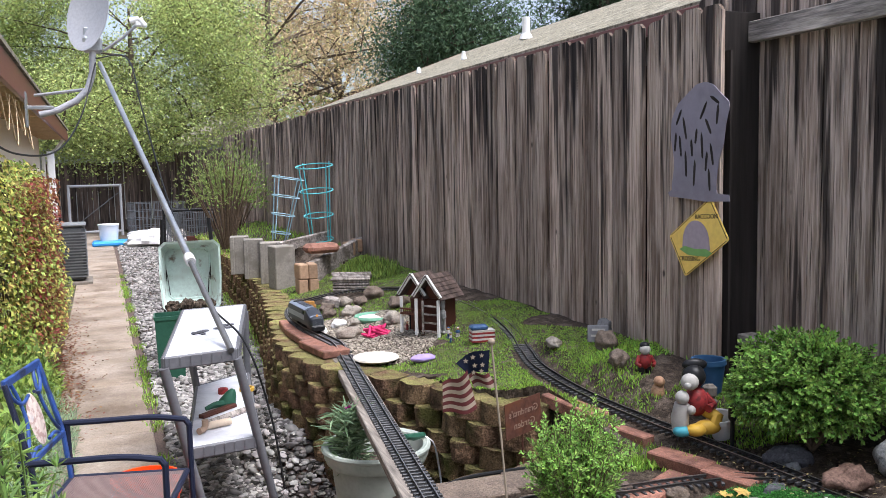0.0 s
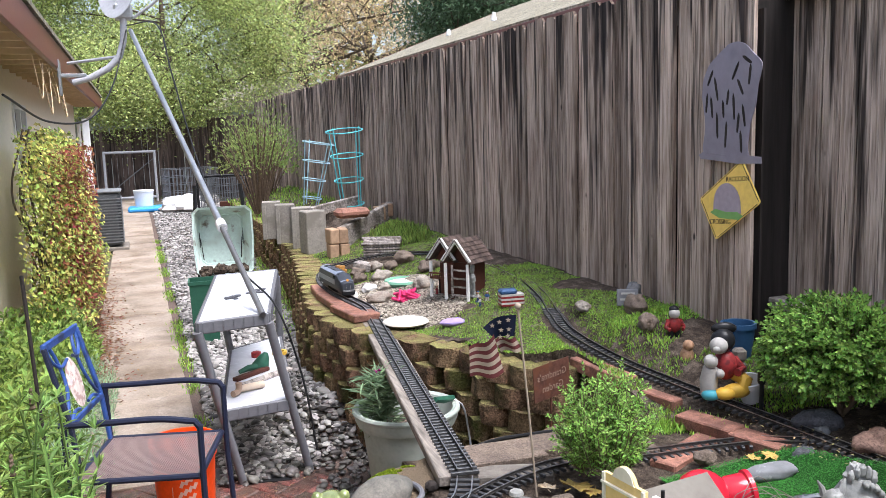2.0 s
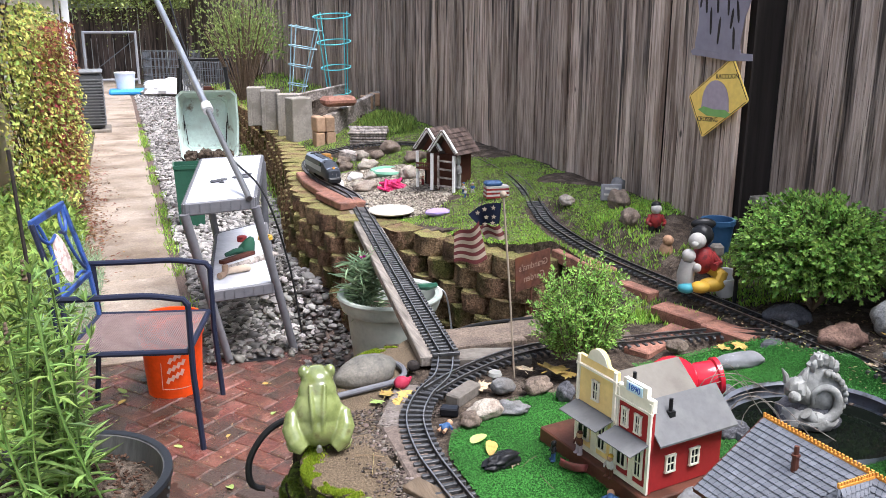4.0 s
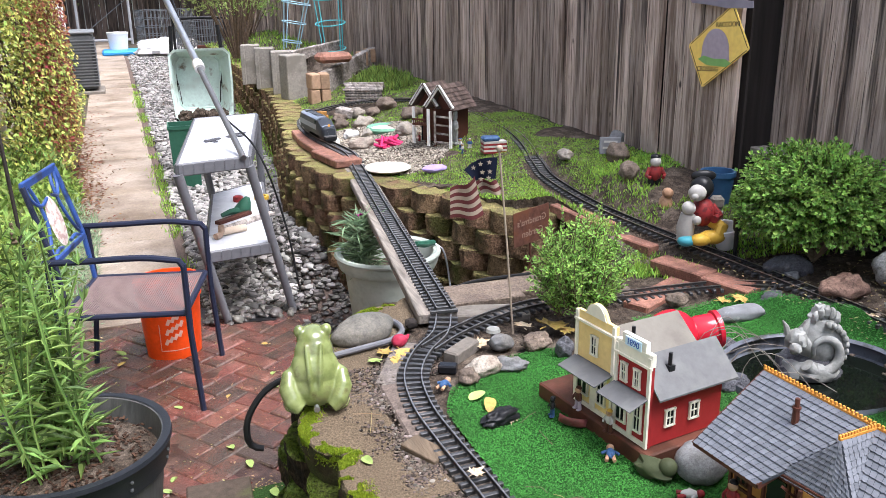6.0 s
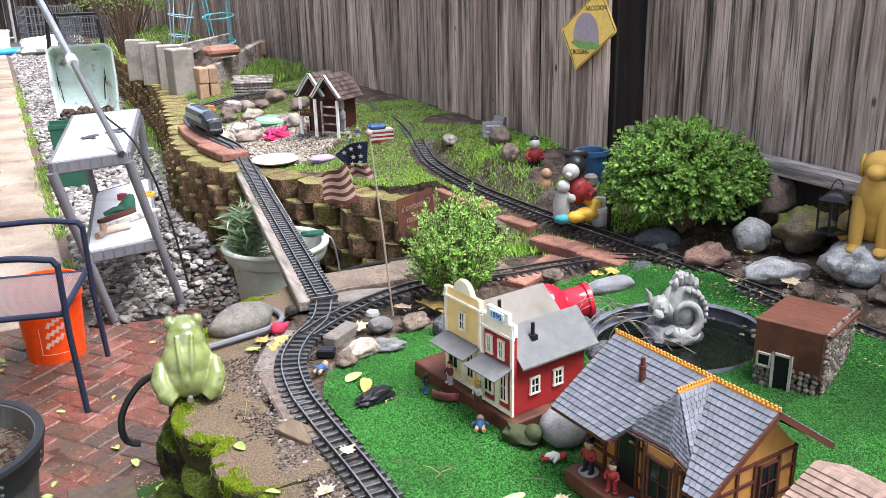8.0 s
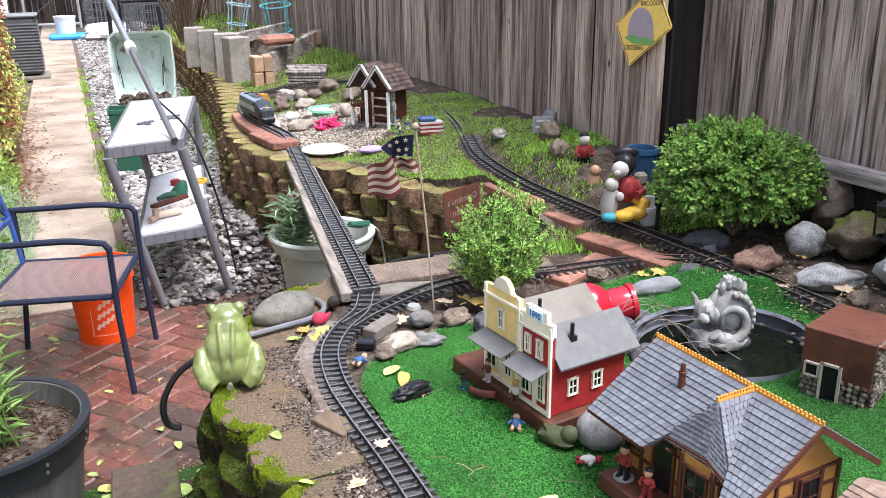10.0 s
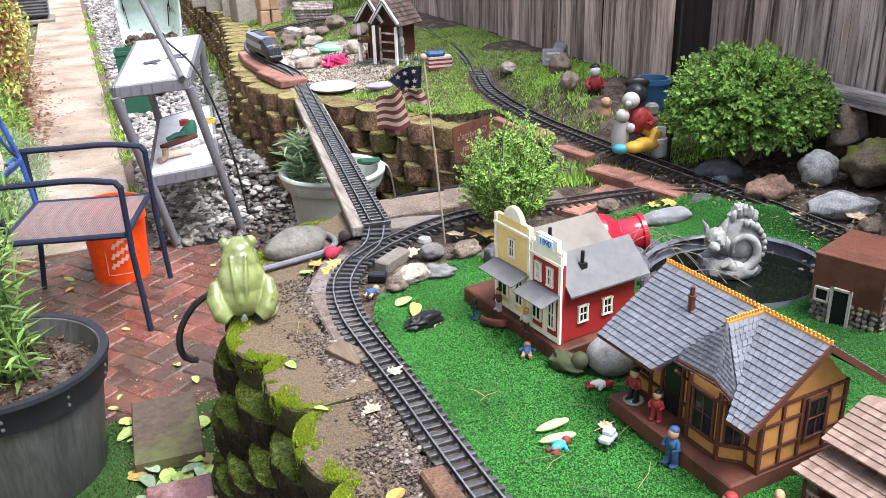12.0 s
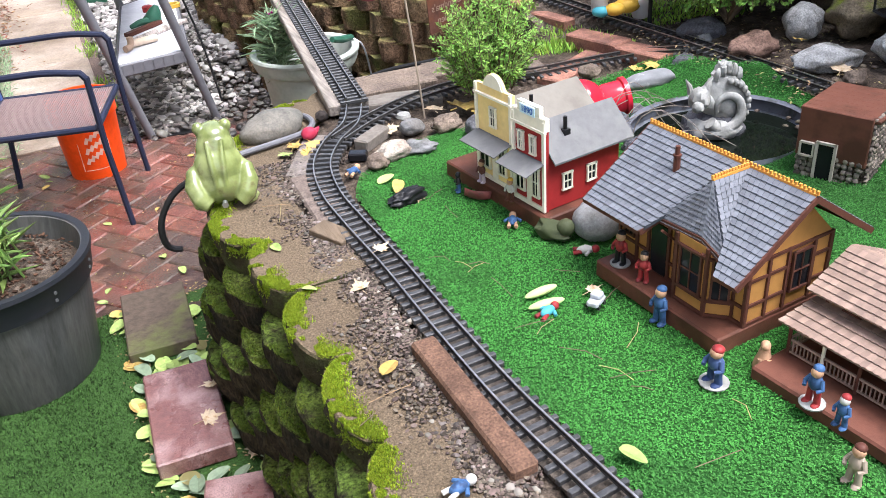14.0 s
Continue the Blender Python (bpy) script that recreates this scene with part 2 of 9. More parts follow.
M_soil = mat("soil", (.062, .046, .034), .9, var=.6, scale=50, bump=1.0, bscale=90, col2=(.14, .11, .085), mscale=14, bdist=.012, fine=220, flo=.35, fhi=1.7)
M_ground = mat("yard_soil", (.11, .09, .07), .9, var=.4, scale=8, bump=.6, bscale=30, col2=(.07, .09, .03), mscale=.7, bdist=.01)
M_pea = mat("pea_gravel", (.36, .325, .28), .85, var=.35, scale=60, bump=.9, bscale=110, bdist=.008, col2=(.22, .19, .15), mscale=6)
M_concrete = mat("old_concrete", (.37, .305, .25), .7, var=.16, scale=14, bump=.4, bscale=130, col2=(.33, .265, .205), mscale=2.6, mlo=.42, mhi=.66, col3=(.17, .125, .09), cscale=1.4, clo=.46, chi=.68, rough2=.5, each=.1, fine=90, flo=.72, fhi=1.2)
M_brick = mat("wet_red_brick", (.14, .050, .037), .08, spec=.55, var=.3, scale=26, bump=.6, bscale=90, col2=(.21, .09, .068), mscale=4, rough2=.4, each=.07, col3=(.072, .048, .037), cscale=3.4, clo=.42, chi=.58, hue=.008, fine=120, flo=.5, fhi=1.4, bdist=.006)
M_cap_brick = mat("red_brick", (.29, .14, .10), .75, var=.3, scale=40, bump=.6, bscale=150, col2=(.17, .085, .062), mscale=8, each=.2, rough2=.5, fine=200, flo=.55, fhi=1.4)
# pale col2 blotches paint the wet sheen into the colour
M_paver = mat("red_paver", (.15, .068, .06), .4, var=.25, scale=50, bump=.35, bscale=200, col2=(.27, .17, .16), mscale=7, mlo=.46, mhi=.62, rough2=.15, fine=320, flo=.5, fhi=1.45, spec=.5)
# brown faces darkened in the colour to hold their shade; green tops are moss
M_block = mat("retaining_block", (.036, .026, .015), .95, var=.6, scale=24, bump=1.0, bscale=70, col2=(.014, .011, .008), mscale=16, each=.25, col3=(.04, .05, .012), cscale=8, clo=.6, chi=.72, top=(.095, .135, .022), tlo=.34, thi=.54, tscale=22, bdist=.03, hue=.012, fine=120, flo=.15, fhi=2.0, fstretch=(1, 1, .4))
# top mixes moss with the light on the block tops, painted in
M_block_up = mat("retaining_block_dry_lit_top", (.23, .145, .085), .95, var=.45, scale=30, bump=1.0, bscale=75, col2=(.10, .068, .04), mscale=9, each=.3, top=(.30, .27, .10), tlo=.36, thi=.56, tscale=9, bdist=.025, col3=(.075, .075, .02), cscale=4.0, clo=.5, chi=.64, hue=.016, fine=160, flo=.3, fhi=1.6)
M_moss = mat("moss", (.20, .27, .015), .95, var=.5, scale=70, bump=1.0, bscale=140, bdist=.01, col2=(.10, .13, .02), mscale=16)
M_turf = mat("artificial_turf", (.048, .195, .034), .8, var=.25, scale=160, bump=.6, bscale=260, bdist=.004, island=.38, col2=(.034, .118, .024), mscale=2.6, mlo=.44, mhi=.62)
# backing coloured dark to paint the shadow between the turf loops
M_turf_back = mat("turf_backing", (.018, .075, .013), .9, var=.35, scale=160, bump=.6, bscale=260)
M_turf_dark = mat("wet_artificial_turf", (.035, .08, .018), .7, var=.3, scale=160, bump=1.0, bscale=260, bdist=.006, island=.75, fine=250, flo=.3, fhi=1.6)


def fence_wood(name, pale, brown, dark, stain):
    """Weathered boards: fine upright grain, brown cores, black mould running down from the top, knots and splits."""
    m = bpy.data.materials.new(name)
    m.use_nodes = True
    N, L = m.node_tree.nodes, m.node_tree.links
    b = N["Principled BSDF"]
    geo, info = N.new("ShaderNodeNewGeometry"), N.new("ShaderNodeObjectInfo")
    comb = N.new("ShaderNodeCombineXYZ")
    for k in range(3):
        L.new(info.outputs["Random"], comb.inputs[k])

    def noise_at(scale, stretch, detail=5.0, own=1.0, rgh=.6):
        v = N.new("ShaderNodeVectorMath")
        v.operation = "MULTIPLY"
        v.inputs[1].default_value = stretch
        L.new(geo.outputs["Position"], v.inputs[0])
        o = N.new("ShaderNodeVectorMath")
        o.operation = "MULTIPLY_ADD"
        o.inputs[1].default_value = (31 * own, 57 * own, 17 * own)
        L.new(comb.outputs[0], o.inputs[0])
        L.new(v.outputs[0], o.inputs[2])
        t = N.new("ShaderNodeTexNoise")
        t.inputs["Scale"].default_value, t.inputs["Detail"].default_value, t.inputs["Roughness"].default_value = scale, detail, rgh
        L.new(o.outputs[0], t.inputs["Vector"])
        return t.outputs["Fac"]

    def ramp(v, lo, hi, a=0.0, c=1.0):
        r = N.new("ShaderNodeMapRange")
        r.inputs[1].default_value, r.inputs[2].default_value, r.inputs[3].default_value, r.inputs[4].default_value = lo, hi, a, c
        L.new(v, r.inputs[0])
        return r.outputs[0]

    def calc(op, a, c):
        q = N.new("ShaderNodeMath")
        q.operation = op
        for k, v in enumerate((a, c)):
            if isinstance(v, (int, float)):
                q.inputs[k].default_value = v
            else:
                L.new(v, q.inputs[k])
        return q.outputs[0]

    def mixc(f, a, c, mode="MIX"):
        x = N.new("ShaderNodeMix")
        x.data_type, x.blend_type = "RGBA", mode
        for k, v in ((0, f), (6, a), (7, c)):
            if isinstance(v, (int, float)):
                x.inputs[k].default_value = v
            elif isinstance(v, tuple):
                x.inputs[k].default_value = (*v, 1)
            else:
                L.new(v, x.inputs[k])
        return x.outputs[2]

    grain = noise_at(85, (1, 1, .035), 6)
    c = mixc(ramp(grain, .34, .66), brown, pale)
    c = mixc(ramp(noise_at(22, (1, 1, .06)), .46, .62), c, tuple(.62 * k for k in brown))
    c = mixc(ramp(noise_at(9, (1, 1, .22)), .5, .72, 0, .75), c, tuple(1.12 * k for k in pale))
    sep = N.new("ShaderNodeSeparateXYZ")
    L.new(geo.outputs["Position"], sep.inputs[0])
    high = ramp(sep.outputs[2], .8, 2.4, -.06, .10)
    mould = calc("ADD", calc("ADD", noise_at(2.1, (1, 1, .22), 4, own=.012), high), ramp(noise_at(30, (1, 1, .05)), .3, .7, -.07, .07))
    c = mixc(ramp(mould, stain, stain + .10, 0, .93), c, dark)
    streak = calc("ADD", noise_at(15, (1, 1, .045), 3), high)
    c = mixc(ramp(streak, .585, .665, 0, .9), c, dark)
    split = noise_at(140, (1, 1, .018), 2)
    c = mixc(ramp(split, .66, .70, 0, .8), c, tuple(.5 * k for k in dark))
    vor = N.new("ShaderNodeTexVoronoi")
    vor.inputs["Scale"].default_value = 5.5
    kv = N.new("ShaderNodeVectorMath")
    kv.operation = "MULTIPLY_ADD"
    kv.inputs[1].default_value = (13, 29, 7)
    sc = N.new("ShaderNodeVectorMath")
    sc.operation = "MULTIPLY"
    sc.inputs[1].default_value = (1, 1, .55)
    L.new(geo.outputs["Position"], sc.inputs[0])
    L.new(comb.outputs[0], kv.inputs[0])
    L.new(sc.outputs[0], kv.inputs[2])
    L.new(kv.outputs[0], vor.inputs["Vector"])
    c = mixc(ramp(vor.outputs["Distance"], .035, .07, .8, 0), c, dark)
    end = N.new("ShaderNodeSeparateXYZ")
    L.new(geo.outputs["True Normal"], end.inputs[0])
    c = mixc(ramp(end.outputs[2], .3, .6), c, tuple(.45 * k for k in brown))
    hs = N.new("ShaderNodeHueSaturation")
    L.new(ramp(info.outputs["Random"], 0, 1, .58, 1.25), hs.inputs["Value"])
    L.new(c, hs.inputs["Color"])
    L.new(hs.outputs[0], b.inputs["Base Color"])
    b.inputs["Roughness"].default_value, b.inputs["Specular IOR Level"].default_value = .95, .1
    bp = N.new("ShaderNodeBump")
    bp.inputs["Strength"].default_value, bp.inputs["Distance"].default_value = 1.0, .008
    L.new(calc("ADD", grain, calc("MULTIPLY", ramp(split, .6, .7), -1.0)), bp.inputs["Height"])
    L.new(bp.outputs[0], b.inputs["Normal"])
    return m


# dark wet wood; also colours the sheets that stand in for gap shade
M_fence_dark = mat("wet_dark_wood_and_gap_shade", (.035, .029, .026), .9, var=.35, scale=26, stretch=(1, 1, .07), bump=.5, bscale=60, each=.3)
M_fence = fence_wood("weathered_fence_wood", (.61, .50, .415), (.31, .225, .175), (.026, .022, .022), .64)
M_fence_near = fence_wood("dark_weathered_wood", (.56, .46, .39), (.29, .215, .17), (.03, .025, .023), .67)
M_fence_back = mat("brown_fence_wood", (.13, .095, .08), .9, var=.4, scale=26, stretch=(1, 1, .1), bump=.6, bscale=60, col2=(.05, .038, .033), mscale=10, each=.35)
M_rail_wood = mat("grey_rail_wood", (.34, .30, .27), .9, var=.35, scale=30, stretch=(1, .08, 1), bump=.8, bscale=60, col2=(.18, .155, .13), mscale=10, fine=60, flo=.5, fhi=1.4)
M_beam = mat("grey_beam_wood", (.235, .205, .175), .85, var=.3, scale=40, stretch=(1, .08, 1), bump=.6, bscale=80, col2=(.15, .125, .10), mscale=12, fine=90, flo=.6, fhi=1.3)
M_stucco = mat("cream_stucco", (.90, .82, .68), .9, var=.05, scale=30, bump=.5, bscale=120)
M_fascia = mat("brown_fascia_paint", (.17, .05, .038), .4, var=.12, scale=14, bump=.1, spec=.4)
M_eave = mat("cream_eave_boards", (.62, .47, .30), .8, var=.1, scale=14, stretch=(1, .1, 1), bump=.2)
M_shingle = mat("roof_shingles", (.25, .225, .165), .95, var=.4, scale=14, bump=.8, bscale=40, col2=(.33, .30, .23), mscale=3, bdist=.02, fine=17, flo=.4, fhi=1.5)
M_white = mat("white_paint", (.78, .77, .74), .5, var=.06, scale=20, bump=.1)
M_white_plastic = mat("white_plastic", (.72, .71, .70), .4, var=.05, scale=30, bump=.05)
M_black = mat("black_plastic", (.016, .016, .018), .45, var=.3, scale=40, bump=.1)
M_rail = mat("dark_nickel_rail", (.40, .38, .36), .3, metal=.9, var=.3, scale=60, bump=.1)
M_rail_side = mat("tarnished_rail", (.045, .042, .040), .5, metal=.3, var=.3, scale=60, bump=.1)
M_tie = mat("black_sleeper", (.042, .042, .043), .38, spec=.45, var=.4, scale=90, bump=.3, bscale=200, each=.3)
M_rock = mat("river_rock", (.24, .23, .22), .75, var=.3, scale=16, bump=.4, bscale=60, col2=(.34, .32, .30), mscale=7, island=.35, hue=.01)
M_rock_grey = mat("grey_boulder", (.19, .19, .19), .8, var=.25, scale=12, bump=.6, bscale=40, col2=(.15, .14, .13), mscale=7, each=.2, bdist=.008, fine=150, flo=.75, fhi=1.2)
M_rock_tan = mat("tan_stone", (.175, .135, .105), .8, var=.25, scale=14, bump=1.0, bscale=80, col2=(.13, .10, .08), mscale=8, each=.2, bdist=.008, fine=150, flo=.55, fhi=1.4)
M_rock_pale = mat("pale_tan_stone", (.34, .30, .25), .8, var=.2, scale=14, bump=1.0, bscale=80, col2=(.25, .20, .16), mscale=8, each=.2, bdist=.008, fine=150, flo=.65, fhi=1.3)
M_rock_dark = mat("dark_slate_stone", (.10, .10, .11), .6, var=.25, scale=14, bump=1.0, bscale=80, each=.2, bdist=.008, fine=150, flo=.55, fhi=1.4)
M_rock_speck2 = mat("pitted_grey_stone", (.125, .12, .105), .6, var=.3, scale=20, bump=.7, bscale=45, col2=(.165, .15, .125), mscale=5, col3=(.12, .10, .075), cscale=4, clo=.6, chi=.72, bdist=.006, fine=120, flo=.75, fhi=1.2)
M_rock_speck = mat("speckled_granite", (.36, .36, .35), .75, var=.3, scale=30, bump=.8, bscale=60, col2=(.16, .155, .14), mscale=14, mlo=.54, mhi=.64, each=.12, bdist=.008, fine=200, flo=.5, fhi=1.35)
M_rock_moss = mat("mossy_boulder", (.16, .13, .09), .9, var=.3, scale=14, bump=1.0, bscale=60, top=(.14, .17, .02), tlo=.35, thi=.55, tscale=5, bdist=.008, fine=150, flo=.55, fhi=1.4)
M_gravel = mat("river_gravel", (.25, .235, .22), .65, var=.14, scale=30, bump=.3, bscale=120, island=.68, hue=.045)
M_gravel_wet = mat("wet_river_gravel", (.10, .09, .08), .4, spec=.35, var=.2, scale=30, bump=.3, bscale=120, island=.75, hue=.05)
M_chips = mat("path_chips", (.11, .085, .066), .85, var=.3, scale=90, bump=.3, island=.7, hue=.03, fine=200, flo=.4, fhi=1.6)
M_bark = mat("bark", (.11, .085, .065), .95, var=.4, scale=14, stretch=(1, 1, .3), bump=1.0, bscale=30, bdist=.02)
M_twig = mat("twig", (.14, .10, .07), .9, var=.3, scale=30, bump=.4)


def leafy(name, col, island=.35, hue=.02, rough=.55, var=.15):
    m = mat(name, col, rough, var=var, scale=9, bump=0, island=island, hue=hue, spec=.25)
    N, L = m.node_tree.nodes, m.node_tree.links
    b, out = N["Principled BSDF"], N["Material Output"]
    tr, mx = N.new("ShaderNodeBsdfTranslucent"), N.new("ShaderNodeMixShader")
    L.new(b.inputs["Base Color"].links[0].from_socket, tr.inputs["Color"])
    mx.inputs[0].default_value = .38
    L.new(b.outputs[0], mx.inputs[1])
    L.new(tr.outputs[0], mx.inputs[2])
    L.new(mx.outputs[0], out.inputs["Surface"])
    return m


M_leaf_bush = leafy("bush_leaf", (.19, .33, .07), .8, .022)
M_leaf_shrub = leafy("shrub_leaf", (.28, .47, .11), .6)
M_leaf_planter = leafy("planter_leaf", (.20, .31, .085), .7, .02)
M_leaf_vine = leafy("vine_leaf", (.47, .50, .13), .75, .06)
M_leaf_bed = leafy("herb_leaf", (.205, .295, .065), .65, .025)
M_leaf_grey = leafy("grey_green_leaf", (.27, .37, .22), .45, .02)
M_leaf_tree = leafy("tree_leaf", (.40, .46, .17), .6, .025)
M_leaf_oak = leafy("autumn_oak_leaf", (.58, .47, .27), .45, .03)
M_leaf_pine = leafy("conifer_needle", (.10, .16, .085), .6, .02)
M_grass = leafy("grass_blade", (.31, .50, .085), .5, .025)
M_dead = leafy("fallen_leaf", (.34, .26, .13), .5, .05)
M_moss_tuft = leafy("moss_tuft", (.235, .31, .022), .6, .025)
M_moss_dark = leafy("dark_moss_tuft", (.095, .135, .016), .6, .025)
M_grit = mat("brown_grit", (.085, .066, .053), .85, var=.25, scale=90, bump=.2, island=.85, hue=.03)
# sandy tops, mossy blotches; dark sides carry painted shade, as if lit from above
M_cap_block = mat("sandy_cap_block_shaded_sides", (.040, .032, .018), .95, top=(.145, .108, .070), tlo=.18, thi=.34, tscale=7, var=.4, scale=30, bump=1.0, bscale=130, bdist=.01, col2=(.055, .065, .02), mscale=9, mlo=.45, mhi=.62, each=.12, fine=240, flo=.4, fhi=1.65)
M_house_far = mat("neighbour_siding", (.10, .085, .07), .9, var=.15, scale=6)


# ---------------------------------------------------------------- ground, beds, path
UP_WALL = smooth_line([(2.45, 5.12, 0), (2.2, 5.1, 0), (2.03, 5.24, 0), (1.9, 5.62, 0), (1.68, 5.98, 0), (1.5, 6.35, 0), (1.44, 6.9, 0), (1.5, 7.5, 0),
                       (1.62, 8.3, 0), (1.78, 9.8, 0), (1.86, 12, 0), (1.92, 16, 0)], .05)
LOW_WALL = smooth_line([(.89, 1.0, 0), (.88, 2.4, 0), (.88, 3.3, 0), (.84, 3.75, 0), (.93, 4.1, 0), (1.2, 4.42, 0), (1.6, 4.56, 0), (2.2, 4.6, 0)], .05)


def behind(line, x, y, inset):
    """How far (x, y) lies behind a wall's face, in metres; negative in front."""
    best, side = 1e9, 1
    for a, b in zip(line[::2], line[2::2]):
        m = (a + b) / 2
        d = (m.x - x) ** 2 + (m.y - y) ** 2
        if d < best:
            best = d
            side = 1 if (b.x - a.x) * (y - m.y) - (b.y - a.y) * (x - m.x) < 0 else -1
    return side * math.sqrt(best) - inset


def gravel_z(x, y):
    """The river stones are banked up against the foot of the upper wall."""
    if y < 5.9 or x < .95:
        return 0.0
    return .25 * smoothstep(-.36, -.07, behind(UP_WALL, x, y, 0)) * smoothstep(5.95, 6.45, y)


def upper_z(x, y):
    return .645 + .19 * smoothstep(1.75, 2.85, x) + .012 * noise.noise((x * 5, y * 5, 0))


def lower_z(x, y):
    rim = math.hypot((x - POND[0]) / POND[2], (y - POND[1]) / POND[3])
    return .585 + .075 * smoothstep(2.3, 2.65, x) * smoothstep(1.1, 1.45, rim) + .02 * smoothstep(4.0, 5.0, y) * smoothstep(2.1, 2.4, x) + .008 * noise.noise((x * 6, y * 6, 4))


POND = (2.265, 3.475, .27, .238)


ZL = .603
EDGE_LINE = [(1.235, 1.7, ZL), (1.2, 2.2, ZL), (1.168, 2.5, ZL), (1.148, 2.72, ZL), (1.141, 2.98, ZL), (1.14, 3.25, ZL), (1.131, 3.5, ZL), (1.133, 3.68, ZL),
             (1.168, 3.86, ZL), (1.245, 4.0, ZL), (1.345, 4.11, ZL), (1.4, 4.22, ZL + .015)]
BACK_LINE = [(2.46, 5.65, .76), (2.405, 5.4, .735), (2.415, 5.0, .70), (2.48, 4.58, .675), (2.545, 4.28, .66), (2.595, 4.0, .65), (2.625, 3.7, .645), (2.645, 3.3, .645), (2.66, 2.6, .645), (2.66, 1.6, .645)]
POND_LINE = [(1.27, 4.015, ZL), (1.40, 4.105, ZL), (1.578, 4.19, ZL), (1.742, 4.228, ZL), (1.9, 4.215, ZL), (2.07, 4.18, ZL), (2.24, 4.165, ZL), (2.43, 4.1, ZL + .015), (2.55, 3.97, ZL + .04)]
BEDDED = [p for line in (BACK_LINE, POND_LINE) for p in smooth_line(line, .06)]


def trackbed(x, y, z):
    """The soil is cut down to lie just under the tracks."""
    p = min(BEDDED, key=lambda q: (q.x - x) ** 2 + (q.y - y) ** 2)
    d = math.hypot(p.x - x, p.y - y)
    k = smoothstep(.16, .07, d)
    return z * (1 - k) + min(z, p.z - .007) * k, d


def bed_z(x, y):
    return trackbed(x, y, raw_bed_z(x, y))[0] if y < 6.2 else raw_bed_z(x, y)


def raw_bed_z(x, y):
    if ((x - POND[0]) / (POND[2] + .02)) ** 2 + ((y - POND[1]) / (POND[3] + .02)) ** 2 < 1:
        return .38
    if behind(UP_WALL, x, y, .1) > 0 and y > 4.9:
        return upper_z(x, y)
    if x > 2.3 and y > 4.0:
        k = smoothstep(4.3, 5.2, y)
        return lower_z(x, y) * (1 - k) + upper_z(x, y) * k
    if behind(LOW_WALL, x, y, .1) > 0 and y < 4.7:
        return lower_z(x, y)
    return .25 if x > 1.5 and y < 5.4 and y > 4.3 else -.05


g = Geo()
g.grid(-120, 120, -60, 180, 24, 24, lambda x, y: -.03)
ground = solo("ground", g, M_ground, "bare brown yard soil reaching the horizon", "ground", kind="structure")

g = Geo().grid(.8, 3.35, .0, 16.5, 64, 330, bed_z)
bed = solo("garden_bed", g, M_soil, "raised garden bed of dark damp soil behind block walls", "garden bed", kind="structure")

path = thing("path", (0, 0, 0), "cracked pale concrete garden path of cast slabs", "path", kind="structure")
gravel_base = solo("gravel_bed", Geo().grid(.66, 1.95, 5.6, 25, 32, 170, lambda x, y: gravel_z(x, y) - .004 + .010 * noise.noise((x * 4, y * 4, 2))),
                   M_chips, "strip of soil and fine gravel under river stones", "gravel", kind="structure")
patio = thing("patio", (0, 0, 0), "wet red brick patio with dirt and fallen leaves", "patio", kind="structure")
solo("patio_bedding", Geo().grid(-1.2, 1.35, 4.3, 6.25, 90, 70, lambda x, y: -.001 + .010 * noise.noise((x * 5, y * 5, 9)) + .004 * noise.noise((x * 17, y * 17, 3))), mat("joint_dirt", (.05, .027, .02), .3, var=.4, scale=40, bump=.6, col2=(.12, .07, .05), mscale=7, fine=220, flo=.5, fhi=1.5, spec=.4),
     "dark soil joints under the patio bricks", "soil", kind="structure")

# ---------------------------------------------------------------- fences
wall_fence = thing("wall_fence", (0, 0, 0), "tall weathered grey-brown board fence with dark stains", "fence", kind="structure")
wall_fence_near = thing("wall_fence_near", (0, 0, 0), "tall dark weathered board fence seen from its rail side", "fence", kind="structure")
wall_fence_back = thing("wall_fence_back", (0, 0, 0), "dark wet board fence closing the yard", "fence", kind="structure")

# ---------------------------------------------------------------- the house on the path
house = thing("house", (0, 0, 0), "single-storey house with cream stucco wall and brown eave", "house", kind="structure")
g = Geo()
for y0, y1, z0, z1 in ((1.0, 7.2, 0, 2.5), (7.2, 7.7, 0, 1.95), (7.2, 7.7, 2.25, 2.5), (7.7, 11.2, 0, 2.5), (11.2, 12.2, 0, 1.1), (11.2, 12.2, 2.1, 2.5), (12.2, 21, 0, 2.5)):
    g.box((-.72, (y0 + y1) / 2, (z0 + z1) / 2), (.2, y1 - y0, z1 - z0))
g.box((-3.5, 21.0, 1.25), (5.6, .2, 2.5))
part("wall", g, M_stucco, house)
part("fascia", Geo().box((-.10, 11.6, 2.47), (.04, 19.6, .22), ch=.004), M_fascia, house, "brown painted fascia board")
g = Geo()
g.add([(-.06, 1.8, 2.585), (-.06, 21.4, 2.585), (-4, 21.4, 3.9), (-4, 1.8, 3.9), (-.06, 1.8, 2.62), (-.06, 21.4, 2.62), (-4, 21.4, 3.94), (-4, 1.8, 3.94)],
      [(0, 1, 2, 3), (7, 6, 5, 4), (0, 4, 5, 1), (1, 5, 6, 2), (0, 3, 7, 4)])
part("roof", g, M_shingle, house)
g = Geo()
for i in range(39):
    g.box((-.36, 2.25 + i * .5, 2.46), (.5, .045, .09), ch=.003)
g.box((-.36, 11.6, 2.52), (.5, 19.5, .02))
part("eave_rafters", g, M_eave, house, "cream painted rafter tails and boards")
win = part("window", Geo().box((-.655, 11.7, 1.6), (.02, .92, .92)), mat("window_glass", (.05, .06, .07), .06, var=.1, bump=0), house, "dark window pane")
g = Geo()
